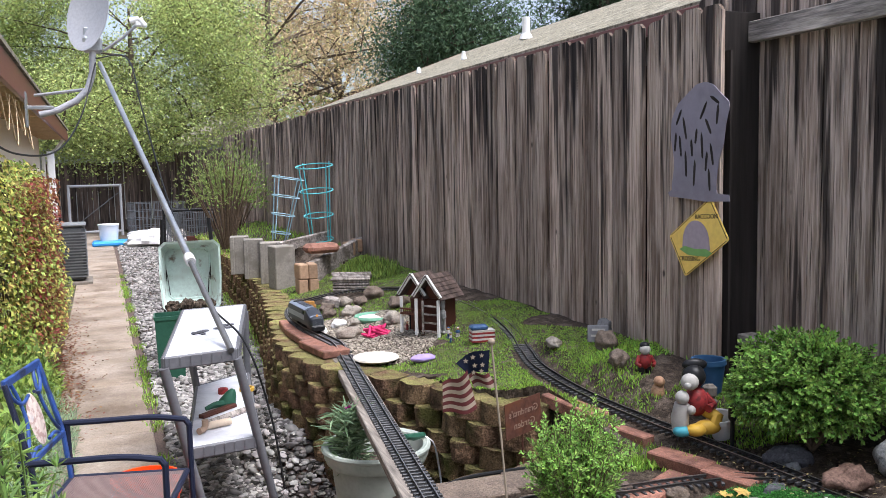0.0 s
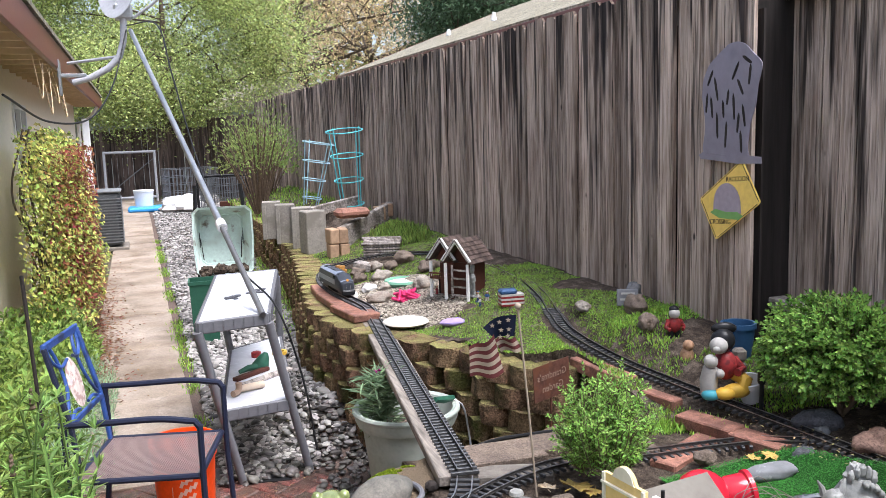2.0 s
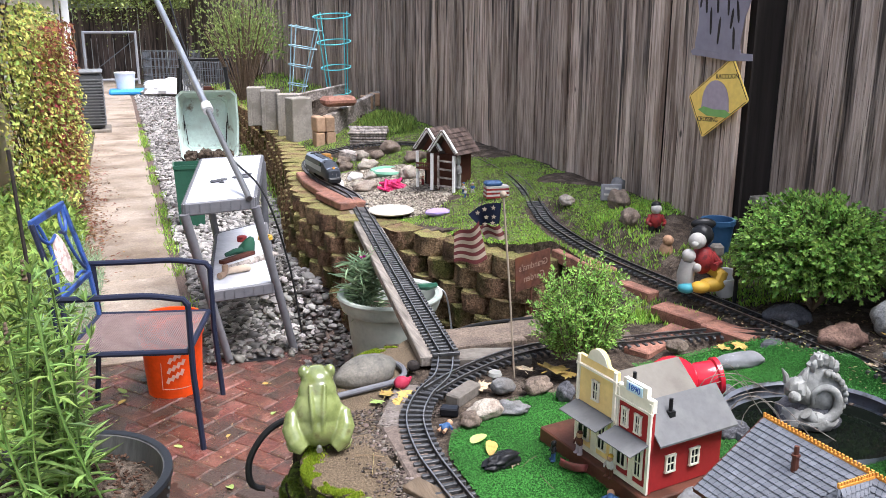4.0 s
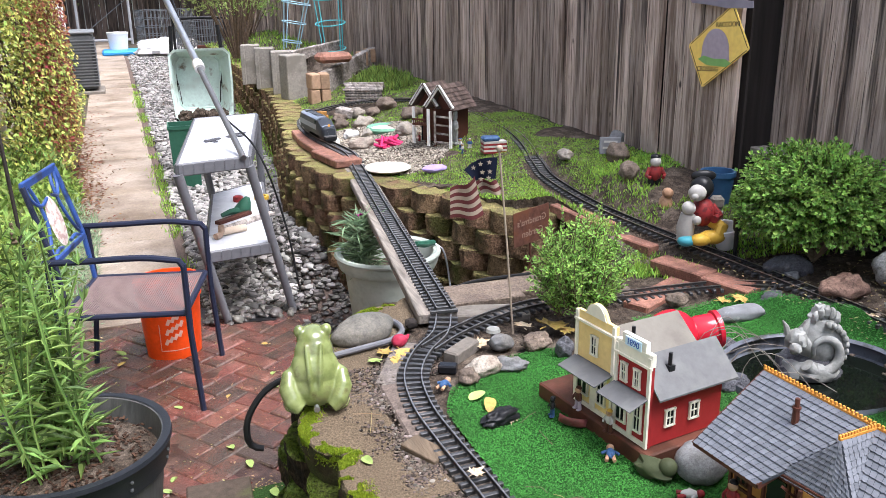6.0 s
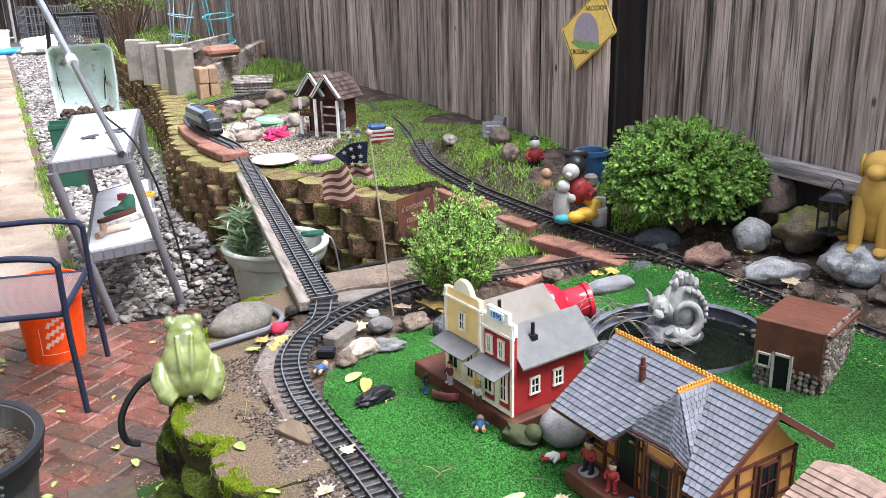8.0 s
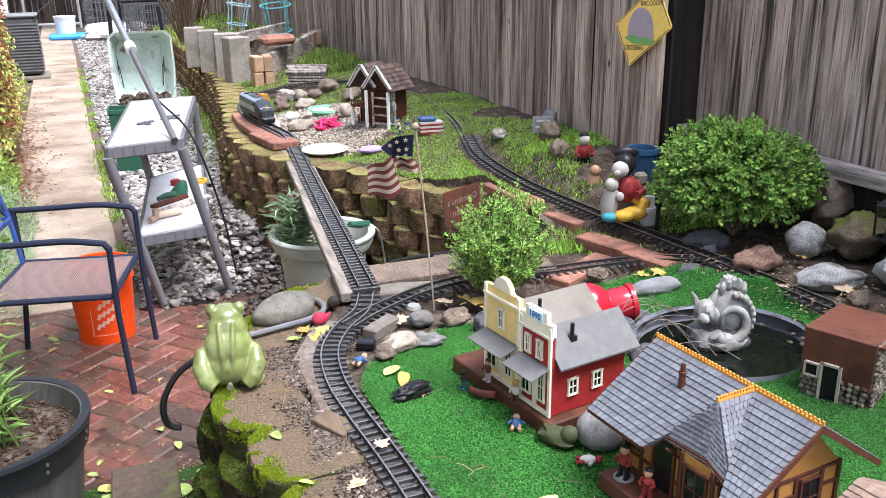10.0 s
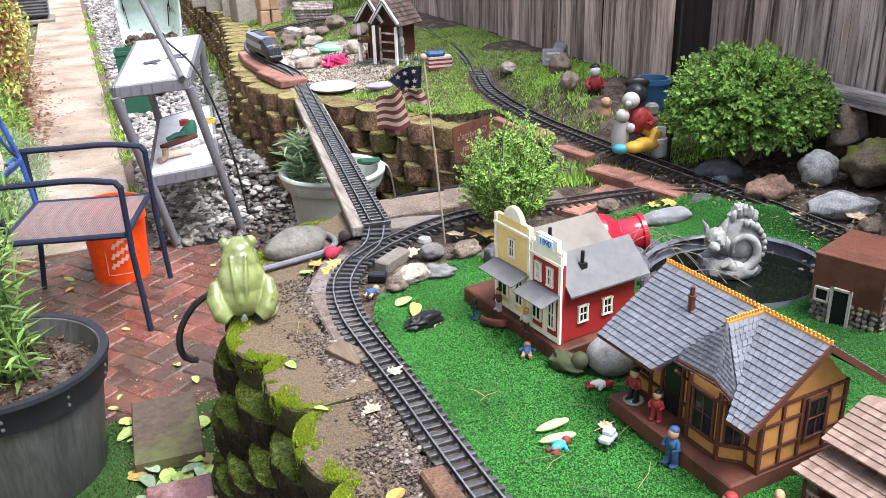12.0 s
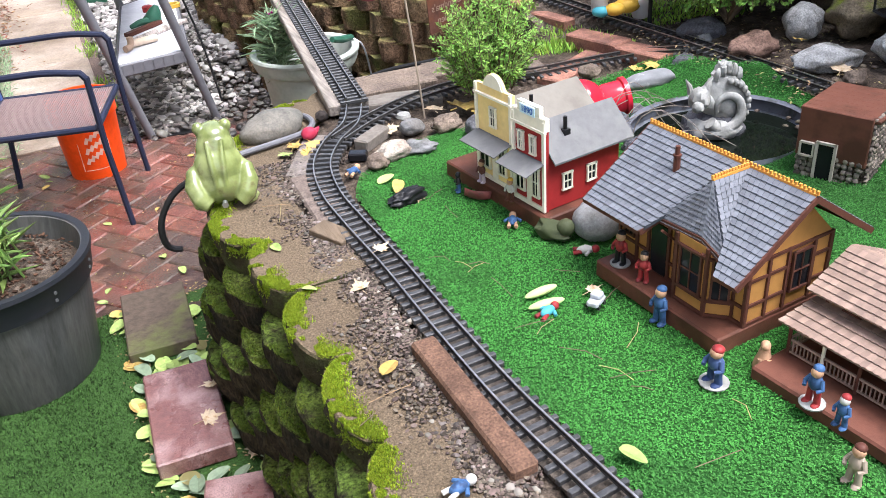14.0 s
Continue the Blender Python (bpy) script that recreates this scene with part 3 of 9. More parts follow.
for a, b, c, d in ((11.2, 1.6, .06, 1.06), (12.2, 1.6, .06, 1.06), (11.7, 1.12, 1.0, .06), (11.7, 2.1, 1.0, .06), (11.7, 1.6, .04, 1.0)):
    g.box((-.625, a, b), (.05, c, d), ch=.004)
part("window_frame", g, M_white, win)
g = Geo().box((-.66, 7.45, 2.1), (.02, .46, .28))
vent = part("vent", g, M_black, house, "dark eave vent with a frame")
g = Geo()
for a, b, c, d in ((7.2, 2.1, .05, .36), (7.7, 2.1, .05, .36), (7.45, 1.93, .55, .05), (7.45, 2.27, .55, .05)):
    g.box((-.615, a, b), (.03, c, d), ch=.003)
part("vent_frame", g, M_eave, vent)
part("downpipe", Geo().tube([(-.16, 20.9, 2.4), (-.3, 20.9, 2.2), (-.55, 20.95, 2.05), (-.55, 20.95, .05)], .035, 8), M_white, house, "white downpipe")

# added wall behind the camera, never in view; it cuts the light from there
solo("wall_south", Geo().box((1.2, -6.1, 1.6), (4.6, .2, 3.2)), M_stucco, "unseen plain stucco wall added to close off light from behind", "wall", kind="structure")

# ---------------------------------------------------------------- neighbouring houses
roof_house = thing("neighbour_house", (0, 0, 0), "neighbouring house with low brown shingled roof and eave", "house")
g = Geo().box((7.6, 8.0, 1.42), (5.9, 22.0, 2.84))
part("wall", g, M_house_far, roof_house)
EX, EZ, RX, RZ, Y0, Y1 = 4.5, 2.86, 8.0, 4.16, -4.0, 19.2
g = Geo()
g.add([(EX, Y0, EZ), (EX, Y1, EZ), (RX, Y1, RZ), (RX, Y0, RZ), (2 * RX - EX, Y1, EZ), (2 * RX - EX, Y0, EZ),
       (EX, Y0, EZ - .06), (EX, Y1, EZ - .06), (RX, Y1, RZ - .06), (2 * RX - EX, Y1, EZ - .06)],
      [(0, 3, 2, 1), (3, 5, 4, 2), (0, 1, 7, 6), (1, 2, 8, 7), (2, 4, 9, 8)])
roof_part = part("roof", g, M_shingle, roof_house)
g = Geo().box((EX - .02, (Y0 + Y1) / 2, EZ - .1), (.04, Y1 - Y0, .13), ch=.004)
g.bar((EX, Y1 + .03, EZ - .08), (RX, Y1 + .03, RZ - .08), .04, .16)
part("fascia", g, M_fascia, roof_house, "dark red fascia board")


def roof_spot(x):
    return EZ + (x - EX) * (RZ - EZ) / (RX - EX)


def roof_vent(x, y, tall, r):
    g = Geo().tube([(x, y, roof_spot(x) - .05), (x, y, roof_spot(x) + tall)], r, 10)
    g.lathe([(r * 1.8, 0), (r * 1.2, .08)], 10, M=Matrix.Translation((x, y, roof_spot(x))))
    if r > .06:
        g.lathe([(r * 1.3, 0), (r * 1.3, .09), (.01, .12)], 10, M=Matrix.Translation((x, y, roof_spot(x) + tall)))
    part("vent_pipe", g, M_white, roof_house, "white roof vent pipe")


roof_vent(6.0, 12.4, .30, .055)
roof_vent(5.8, 14.1, .13, .028)
roof_vent(5.8, 16.1, .11, .028)


def far_house(x, y, w, d, h, rz, wallmat, label):
    t = thing("far_house", pose(x, y, 0, 0, 0, rz), label, "house")
    part("wall", Geo().box((0, 0, h / 2), (w, d, h)), wallmat, t)
    g = Geo()
    g.add([(-w / 2 - .4, -d / 2 - .5, h - .15), (w / 2 + .4, -d / 2 - .5, h - .15), (w / 2 + .4, 0, h + d * .28), (-w / 2 - .4, 0, h + d * .28),
           (-w / 2 - .4, d / 2 + .5, h - .15), (w / 2 + .4, d / 2 + .5, h - .15)],
          [(0, 1, 2, 3), (3, 2, 5, 4), (0, 3, 4), (1, 5, 2), (0, 4, 5, 1)])
    part("roof", g, M_shingle, t)
    for k in (-.3, .25):
        wd = part("window", Geo().box((w * k, -d / 2 - .01, h * .55), (w * .16, .04, h * .35)), M_black, t, "dark window")
        g = Geo()
        for s in (-1, 1):
            g.box((w * k + s * w * .08, -d / 2 - .03, h * .55), (.08, .06, h * .38), ch=.005)
            g.box((w * k, -d / 2 - .03, h * .55 + s * h * .18), (w * .17, .06, .08), ch=.005)
        part("frame", g, M_white, wd)
    return t


far_house(-2.5, 38, 9, 7, 2.7, 4, mat("pale_siding", (.55, .57, .55), .8, var=.08), "pale house with brown roof beyond the back fence")
far_house(5.2, 36, 6, 3.6, 2.75, -82, mat("green_siding", (.33, .38, .36), .8, var=.08), "grey-green gabled house behind the trees")


# ---------------------------------------------------------------- trees
def tree(name, x, y, h, r, leafmat, n, size, label, trunk=.22, base=.35, sparse=0.0, lean=(0, 0), cone=False):
    t = thing(name, (x, y, -.03), label, "tree")
    g = Geo()
    tips = []
    top = Vector((lean[0], lean[1], h * .8))
    g.tube([(0, 0, 0), top * .25 + Vector((rnd(-.1, .1), rnd(-.1, .1), 0)), top * .55, top], [trunk, trunk * .75, trunk * .45, trunk * .1], 10)
    for i in range(26 if not cone else 40):
        k = rnd(base, .95)
        a = rnd(0, 2 * math.pi)
        s = top * k
        reach = r * (1.05 - k if cone else math.sqrt(max(.05, 1 - (k - .6) ** 2 * 3.2))) * rnd(.65, 1.05)
        e = s + Vector((math.cos(a) * reach, math.sin(a) * reach, (h * rnd(.03, .2)) if not cone else -h * .03))
        m = (s + e) / 2 + Vector((rnd(-.1, .1), rnd(-.1, .1), rnd(0, .15))) * r * .5
        w = trunk * .35 * (1.1 - k)
        g.tube([s, m, e], [w, w * .7, w * .25], 6)
        tips += [(s * .35 + e * .65), e, m * .5 + e * .5]
        for q in range(4):
            b = m + (e - m) * rnd(.1, 1)
            f = b + Vector((rnd(-1, 1), rnd(-1, 1), rnd(-.3, .9))) * r * .28
            g.tube([b, (b + f) / 2 + Vector((0, 0, .04 * r)), f], [w * .4, w * .3, w * .12], 5)
            tips += [f, (b + f) / 2]
    part("trunk", g, M_bark, t)
    g = Geo()
    for i in range(n):
        c = random.choice(tips)
        q = Vector((random.gauss(0, 1), random.gauss(0, 1), random.gauss(0, .8))) * r * (.13 if not sparse else .10)
        d = Vector((rnd(-1, 1), rnd(-1, 1), rnd(-1, .5)))
        s = size * rnd(.6, 1.3)
        g.leaf(c + q, d, (rnd(-1, 1), rnd(-1, 1), 1), s, s * (.3 if cone else .6))
    part("crown", g, leafmat, t, smooth=0)
    return t


tree("broadleaf_tree", 1.6, 30, 8.4, 4.4, M_leaf_tree, 110000, .095, "large green broadleaf tree behind the back fence", .3, .25)
tree("broadleaf_tree", -3.6, 33, 8.5, 4.0, M_leaf_tree, 50000, .105, "tall green tree above the house roof", .3, .25)
tree("oak_tree", 8.5, 44, 15, 7.0, M_leaf_oak, 24000, .16, "half-bare autumn oak with tan leaves", .5, .2, sparse=1)
tree("oak_tree", 13.5, 50, 15, 7.0, M_leaf_oak, 22000, .19, "half-bare autumn oak with tan leaves", .5, .2, sparse=1)
tree("conifer_tree", 13.5, 32, 17, 5.2, M_leaf_pine, 110000, .2, "dark green conifer behind the neighbour's roof", .45, .12, cone=True)
tree("conifer_tree", 18.5, 30, 17, 5.5, M_leaf_pine, 75000, .22, "dark green conifer behind the neighbour's roof", .45, .12, cone=True)
g = Geo()
for i in range(9000):
    a = rnd(-24, 26)
    z = rnd(0, 1) ** 1.3 * (4.5 + 1.5 * math.sin(a * .7))
    s = rnd(.3, .6)
    g.leaf((a, 47 + rnd(-1.5, 1.5) + a * .1, z), (rnd(-1, 1), rnd(-1, 1), rnd(-1, 1)), (0, -1, rnd(0, 1)), s, s * .7)
solo("far_hedge", g, M_leaf_tree, "far green trees and hedges behind the houses", "trees", kind="stuff", smooth=0)


# ---------------------------------------------------------------- colours for the things
def plain(name, col, rough=.5, metal=0.0, var=.1, **k):
    return mat(name, col, rough, metal, var=var, scale=k.pop("scale", 40), bump=k.pop("bump", .12), bscale=k.pop("bscale", 150), **k)


P_red = plain("red_paint", (.30, .025, .025), .5)
P_yellow = plain("yellow_paint", (.74, .56, .24), .5)
P_cream = plain("cream_paint", (.72, .64, .46), .5)
P_trim = plain("ivory_trim", (.74, .70, .58), .5)
P_grey_roof = plain("grey_model_roof", (.125, .125, .125), .6, col2=(.15, .15, .145), mscale=12)
P_tan_roof = plain("warm_grey_model_roof", (.175, .16, .135), .6, col2=(.14, .125, .105), mscale=10)
P_brown = plain("brown_plinth", (.115, .045, .03), .55, col2=(.07, .03, .02), mscale=8, rough2=.35)
P_timber = plain("brown_model_timber", (.085, .032, .022), .55)
P_ochre = plain("ochre_panel", (.37, .185, .052), .6)
P_slate = mat("model_slate", (.135, .143, .16), .5, var=.15, scale=40, bump=.15, island=.18)
P_slate_dark = plain("roof_underlay", (.05, .055, .065), .6)
P_tan_shingle = mat("model_tan_shingle", (.235, .165, .13), .6, var=.2, scale=40, bump=.15, island=.25)
P_orange = plain("orange_trim", (.60, .27, .055), .5)
P_dark = plain("dark_window", (.012, .012, .014), .12, bump=0)
P_sign_blue = plain("sign_blue", (.03, .10, .35), .5)
P_pale_blue = plain("pale_blue_sign", (.55, .72, .80), .5)
P_chrome = plain("galvanised_metal", (.42, .43, .44), .35, .9, rough2=.5)
P_grey_plastic = plain("grey_plastic", (.14, .14, .15), .45)
P_top_white = plain("worn_white_plastic", (.60, .61, .65), .35, col2=(.50, .51, .55), mscale=5, rough2=.55)
P_green_tray = plain("pale_green_tray", (.62, .74, .68), .45, col2=(.52, .60, .54), mscale=5, col3=(.20, .16, .12), cscale=9, clo=.58, chi=.7)
P_orange_bucket = plain("orange_bucket", (.90, .085, .01), .35)
P_chair_blue = plain("blue_enamel", (.03, .075, .26), .3, col2=(.02, .03, .07), mscale=9, spec=.5)
P_chair_black = plain("dark_blue_enamel", (.02, .024, .045), .35)
P_mesh = plain("woven_seat_mesh", (.24, .175, .165), .6)
P_pot = plain("grey_green_pot", (.34, .38, .33), .55, col2=(.42, .45, .40), mscale=4)
P_planter = mat("dark_grey_planter", (.062, .064, .063), .5, var=.35, scale=22, stretch=(1, 1, .12), bump=.12, bscale=60, col2=(.10, .098, .09), mscale=7, mlo=.42, mhi=.7, spec=.35, fine=90, fstretch=(1, 1, .1), flo=.7, fhi=1.25)
P_frog = mat("green_glaze", (.15, .18, .058), .17, var=.35, scale=18, bump=.12, bscale=30, col2=(.27, .31, .12), mscale=11, mlo=.42, mhi=.62, coat=.6, spec=.5, col3=(.12, .115, .045), cscale=22, clo=.56, chi=.7)
P_ceramic_red = plain("red_glaze", (.50, .018, .035), .08, coat=.5, bump=0)
P_cage = plain("turquoise_wire", (.12, .52, .55), .45)
P_cage2 = plain("pale_blue_wire", (.33, .50, .56), .45)
P_block = mat("concrete_block", (.27, .245, .21), .95, var=.2, scale=60, bump=.7, bscale=160, each=.1, col2=(.20, .18, .15), mscale=6)
P_cinder = mat("cinder_block", (.17, .15, .128), .95, var=.2, scale=60, bump=.7, bscale=160, each=.1, col2=(.22, .20, .17), mscale=6)
P_tan_brick = mat("tan_brick", (.38, .25, .16), .9, var=.2, scale=40, bump=.5, bscale=120, each=.15)
P_wire = plain("grey_wire", (.20, .21, .22), .5, .6)
P_rust = mat("rusted_steel", (.105, .046, .032), .8, .15, var=.35, scale=30, bump=.4, bscale=120, col2=(.14, .055, .03), mscale=8)
P_metal_mauve = mat("mauve_grey_metal", (.27, .245, .29), .55, .3, var=.15, scale=10, bump=.1)
P_sign_yellow = plain("sign_yellow", (.95, .64, .15), .32, spec=.4)
P_sign_mauve = plain("sign_mauve", (.40, .33, .37), .5)
P_sign_green = plain("sign_green", (.22, .42, .13), .5)
P_letter = plain("sign_letter", (.07, .045, .035), .5, bump=0)
P_flag_blue = plain("flag_blue", (.007, .010, .024), .8)
P_flag_red = plain("flag_maroon", (.105, .028, .028), .8)
P_flag_cream = plain("flag_cream", (.31, .25, .19), .8)
P_statue_white = plain("statue_white", (.47, .45, .41), .5)
P_statue_black = plain("statue_black", (.015, .015, .016), .3)
P_statue_red = plain("statue_red", (.25, .03, .03), .45, col2=(.13, .025, .025), mscale=60, var=.25)
P_statue_yellow = plain("statue_yellow", (.56, .34, .05), .4)
P_statue_skin = plain("statue_tan", (.42, .25, .15), .55, col2=(.30, .17, .10), mscale=60, var=.2)
P_statue_blue = plain("statue_blue", (.045, .10, .21), .5, col2=(.025, .05, .11), mscale=60, var=.25)
P_statue_teal = plain("statue_teal", (.06, .28, .33), .4)
P_gold = plain("golden_statue", (.50, .30, .07), .4, col2=(.42, .25, .06), mscale=5)
P_grey_statue = mat("pale_grey_statue", (.30, .30, .28), .7, var=.25, scale=40, bump=.6, bscale=120, col2=(.22, .22, .20), mscale=18)
P_dish = plain("dish_grey", (.40, .40, .42), .45)
P_loco = plain("loco_grey", (.045, .05, .06), .3, .1)
P_loco_light = plain("loco_light_grey", (.36, .38, .40), .35)
P_liner = plain("pond_liner", (.135, .145, .17), .35, col2=(.05, .05, .045), mscale=14)
P_hose = plain("black_hose", (.012, .012, .012), .4)
P_pink = plain("pink_cloth", (.70, .05, .17), .8)
P_purple = plain("lilac_paint", (.36, .27, .55), .6)
P_green_plastic = plain("green_plastic", (.03, .10, .065), .4)
P_blue_plastic = plain("blue_plastic", (.05, .30, .70), .35)
P_lime = plain("mint_green_stone", (.16, .36, .24), .6)
P_water = mat("dark_pond_water", (.006, .008, .006), .03, spec=.12, var=.2, bump=.02, bscale=20)
P_glass = mat("clear_lantern_glass", (.95, .96, .96), .02, var=.02, bump=0, trans=1.0)


# ---------------------------------------------------------------- model railway
def sweep(g, pts, w, h, mi=0):
    """A bar of width w and height h that follows pts on their upper side."""
    n = len(pts)
    o = len(g.v)
    vs, fs = [], []
    for i, p in enumerate(pts):
        d = (pts[min(i + 1, n - 1)] - pts[max(i - 1, 0)]).normalized()
        s = Vector((d.y, -d.x, 0)).normalized() * w / 2
        vs += [p - s, p + s, p + s + Vector((0, 0, h)), p - s + Vector((0, 0, h))]
    for i in range(n - 1):
        for j in range(4):
            a, b = i * 4, i * 4 + 4
            fs.append((a + j, a + (j + 1) % 4, b + (j + 1) % 4, b + j))
    fs += [(3, 2, 1, 0), tuple((n - 1) * 4 + j for j in range(4))]
    g.add(vs, fs)


TIE = mesh_of("sleeper", Geo().box((0, 0, .006), (.094, .0115, .012), ch=.0015), M_tie)


def track(line, label, skip=()):
    """Model railway track with its rail tops 24 mm above the line."""
    t = thing("model_railway_track", (0, 0, 0), label, "railway track", "model railway tracks")
    pts = smooth_line(line, .0305)
    for s in (-1, 1):
        rail = []
        for i, p in enumerate(pts):
            d = (pts[min(i + 1, len(pts) - 1)] - pts[max(i - 1, 0)]).normalized()
            rail.append(p + Vector((d.y, -d.x, 0)) * s * .0243 + Vector((0, 0, .012)))
        g = Geo()
        sweep(g, rail, .0052, .0022)
        sweep(g, [p + Vector((0, 0, .0020)) for p in rail], .0024, .007)
        bar = part("rail", g, M_rail_side, t, "dark tarnished rail")
        g = Geo()
        sweep(g, [p + Vector((0, 0, .0088)) for p in rail], .0036, .0026)
        part("railhead", g, M_rail, bar, "worn bright running edge")
    for i, p in enumerate(pts):
        d = (pts[min(i + 1, len(pts) - 1)] - pts[max(i - 1, 0)]).normalized()
        part("sleeper", TIE, None, t, M=pose(p.x, p.y, p.z, 0, 0, math.degrees(math.atan2(d.y, d.x)) - 90) @ pose(0, 0, 0, math.degrees(math.asin(d.z)), 0, 0))
    return pts


track(EDGE_LINE, "black-sleepered model railway track curving along the bed's edge")
track([(1.402, 4.225, .637), (1.44, 4.5, .638), (1.57, 5.45, .648), (1.707, 6.44, .66)], "straight model railway track on a grey timber beam bridge")
track([(1.707, 6.45, .676), (1.70, 6.6, .70), (1.668, 6.85, .705), (1.64, 7.2, .705), (1.66, 7.65, .705), (1.76, 8.0, .705), (1.98, 8.25, .715), (2.3, 8.2, .76), (2.58, 7.8, .80),
       (2.7, 7.2, .80), (2.66, 6.5, .80), (2.56, 6.0, .79), (2.46, 5.66, .76)], "model railway track looping round the upper bed")
track(BACK_LINE, "model railway track along the fence side of the bed")
track(POND_LINE, "curved model railway track branching towards the pond")
g = Geo()
sweep(g, [p - Vector((0, 0, .0065)) for p in smooth_line(EDGE_LINE, .05)], .086, .008)
solo("track_bed", g, mat("packed_grit", (.085, .07, .058), .9, var=.3, scale=60, bump=1.0, bscale=220, bdist=.004, col2=(.04, .033, .027), mscale=22, fine=300, flo=.4, fhi=1.6), "packed pale grit under the model railway track", "track bed", kind="structure")
beam = solo("bridge_beam", Geo().bar((1.385, 4.235, .618), (1.705, 6.47, .64), .135, .038, ch=.004), M_beam, "grey weathered timber beam carrying the track", "beam")


def locomotive(M):
    t = thing("toy_locomotive", M, "grey streamlined toy diesel locomotive with white-striped nose", "toy train")
    g = Geo()
    # body section drawn along y, nose at -y
    sec = [(-.048, .03), (-.05, .05), (-.05, .1), (-.044, .12), (-.025, .131), (0, .134), (.025, .131), (.044, .12), (.05, .1), (.05, .05), (.048, .03)]
    n = len(sec)
    ys = [(.26, 1, 1), (-.10, 1, 1), (-.112, 1, 1), (-.135, .98, .93), (-.165, .97, .75), (-.19, .93, .68), (-.212, .85, .62), (-.225, .7, .52)]
    vs = []
    for y, kx, kz in ys:
        vs += [(x * kx, y, .03 + (z - .03) * kz) for x, z in sec]
    fs = [(i * n + j, (i + 1) * n + j, (i + 1) * n + (j + 1) % n, i * n + (j + 1) % n) for i in range(len(ys) - 1) for j in range(n)]
    fs += [tuple(range(n)), tuple((len(ys) - 1) * n + j for j in range(n))[::-1]]
    g.add(vs, fs)
    body = part("body", g, P_loco, t)
    top = sec[3:8]
    g = Geo()
    vs = [(x * 1.012, y, .0315 + (z - .03) * 1.008) for y in (.262, -.10) for x, z in top] + [(x * .99, -.135, .03 + (z - .03) * .745) for x, z in top] + [(x * .93, -.205, .0305 + (z - .03) * .655) for x, z in top]
    fs = [(r * 5 + j, r * 5 + 5 + j, r * 5 + 6 + j, r * 5 + 1 + j) for r in (0, 2) for j in range(4)]
    part("roof", g.add(vs, fs), plain("loco_blue_grey", (.20, .23, .29), .3, spec=.4), body, "blue-grey roof and nose hood")
    for s in (-1, 1):
        part("stripe", Geo().box((s * .0505, .08, .075), (.0015, .35, .032)), P_loco_light, body, "light grey side stripe")
        part("windshield", Geo().box((s * .02, -.124, .117), (.03, .003, .02), M=pose(0, 0, 0)), P_dark, body, "dark windshield")
        part("side_window", Geo().box((s * .0495, -.085, .105), (.002, .03, .02)), P_dark, body, "dark cab window")
        for k in range(4):
            part("nose_stripe", Geo().bar((s * .044, -.19 - k * .001, .05 + k * .009), (s * .012, -.225, .046 + k * .007), .002, .003), P_statue_white, body, "white nose stripe")
        part("truck", Geo().box((0, .17 * s + .0, .02), (.07, .13, .03), ch=.004), P_statue_black, t, "black wheel truck")
        for k in range(4):
            part("wheel", Geo().lathe([(.013, -.003), (.013, .003)], 14, M=pose((.025 if k % 2 else -.025), .17 * s + (.035 if k < 2 else -.035), .0155, 0, 90, 0)), M_rail, t)
    part("roof_fan", Geo().lathe([(.03, 0), (.03, .004), (.02, .006)], 18, M=pose(0, .2, .133)), P_dark, body, "round roof fan")
    for k in range(3):
        part("roof_hatch", Geo().box((0, .12 - k * .07, .1365), (.045, .055, .004), ch=.001), P_loco, body)
    part("horn", Geo().tube([(.012, -.06, .132), (.012, -.06, .142), (.012, -.085, .142)], .003, 8), P_chrome, body, "silver horn")
    part("headlight", Geo().lathe([(.008, 0), (.008, .006)], 12, M=pose(0, -.207, .098, 75, 0, 0)), P_orange, body, "amber headlight")
    part("pilot", Geo().box((0, -.225, .025), (.085, .015, .03), ch=.004), P_statue_black, t, "black pilot")
    return t


locomotive(pose(1.652, 7.12, .727, 0, 0, 4))


# ---------------------------------------------------------------- model village
def win_part(p, x, z, w, h, y=0.0, frame=P_trim, rz=0.0, M0=None, bars=True, name="window"):
    """A small framed window on a wall that looks along -y."""
    B = M0 if M0 is not None else Matrix.Identity(4)
    q = part(name, Geo().box((x, y - .001, z), (w, .003, h)), P_dark, p, "dark pane", M=B)
    g = Geo()
    b = .0045
    for s in (-1, 1):
        g.box((x + s * w / 2, y - .003, z), (b, .006, h + b))
        g.box((x, y - .003, z + s * h / 2), (w + b * 1.6, .006, b))
    if bars:
        g.box((x, y - .003, z), (.002, .004, h))
        g.box((x, y - .003, z), (w, .004, .002))
    part("frame", g, frame, q)
    return q


def side_pose(x, y, ang):
    return pose(x, y, 0, 0, 0, ang)


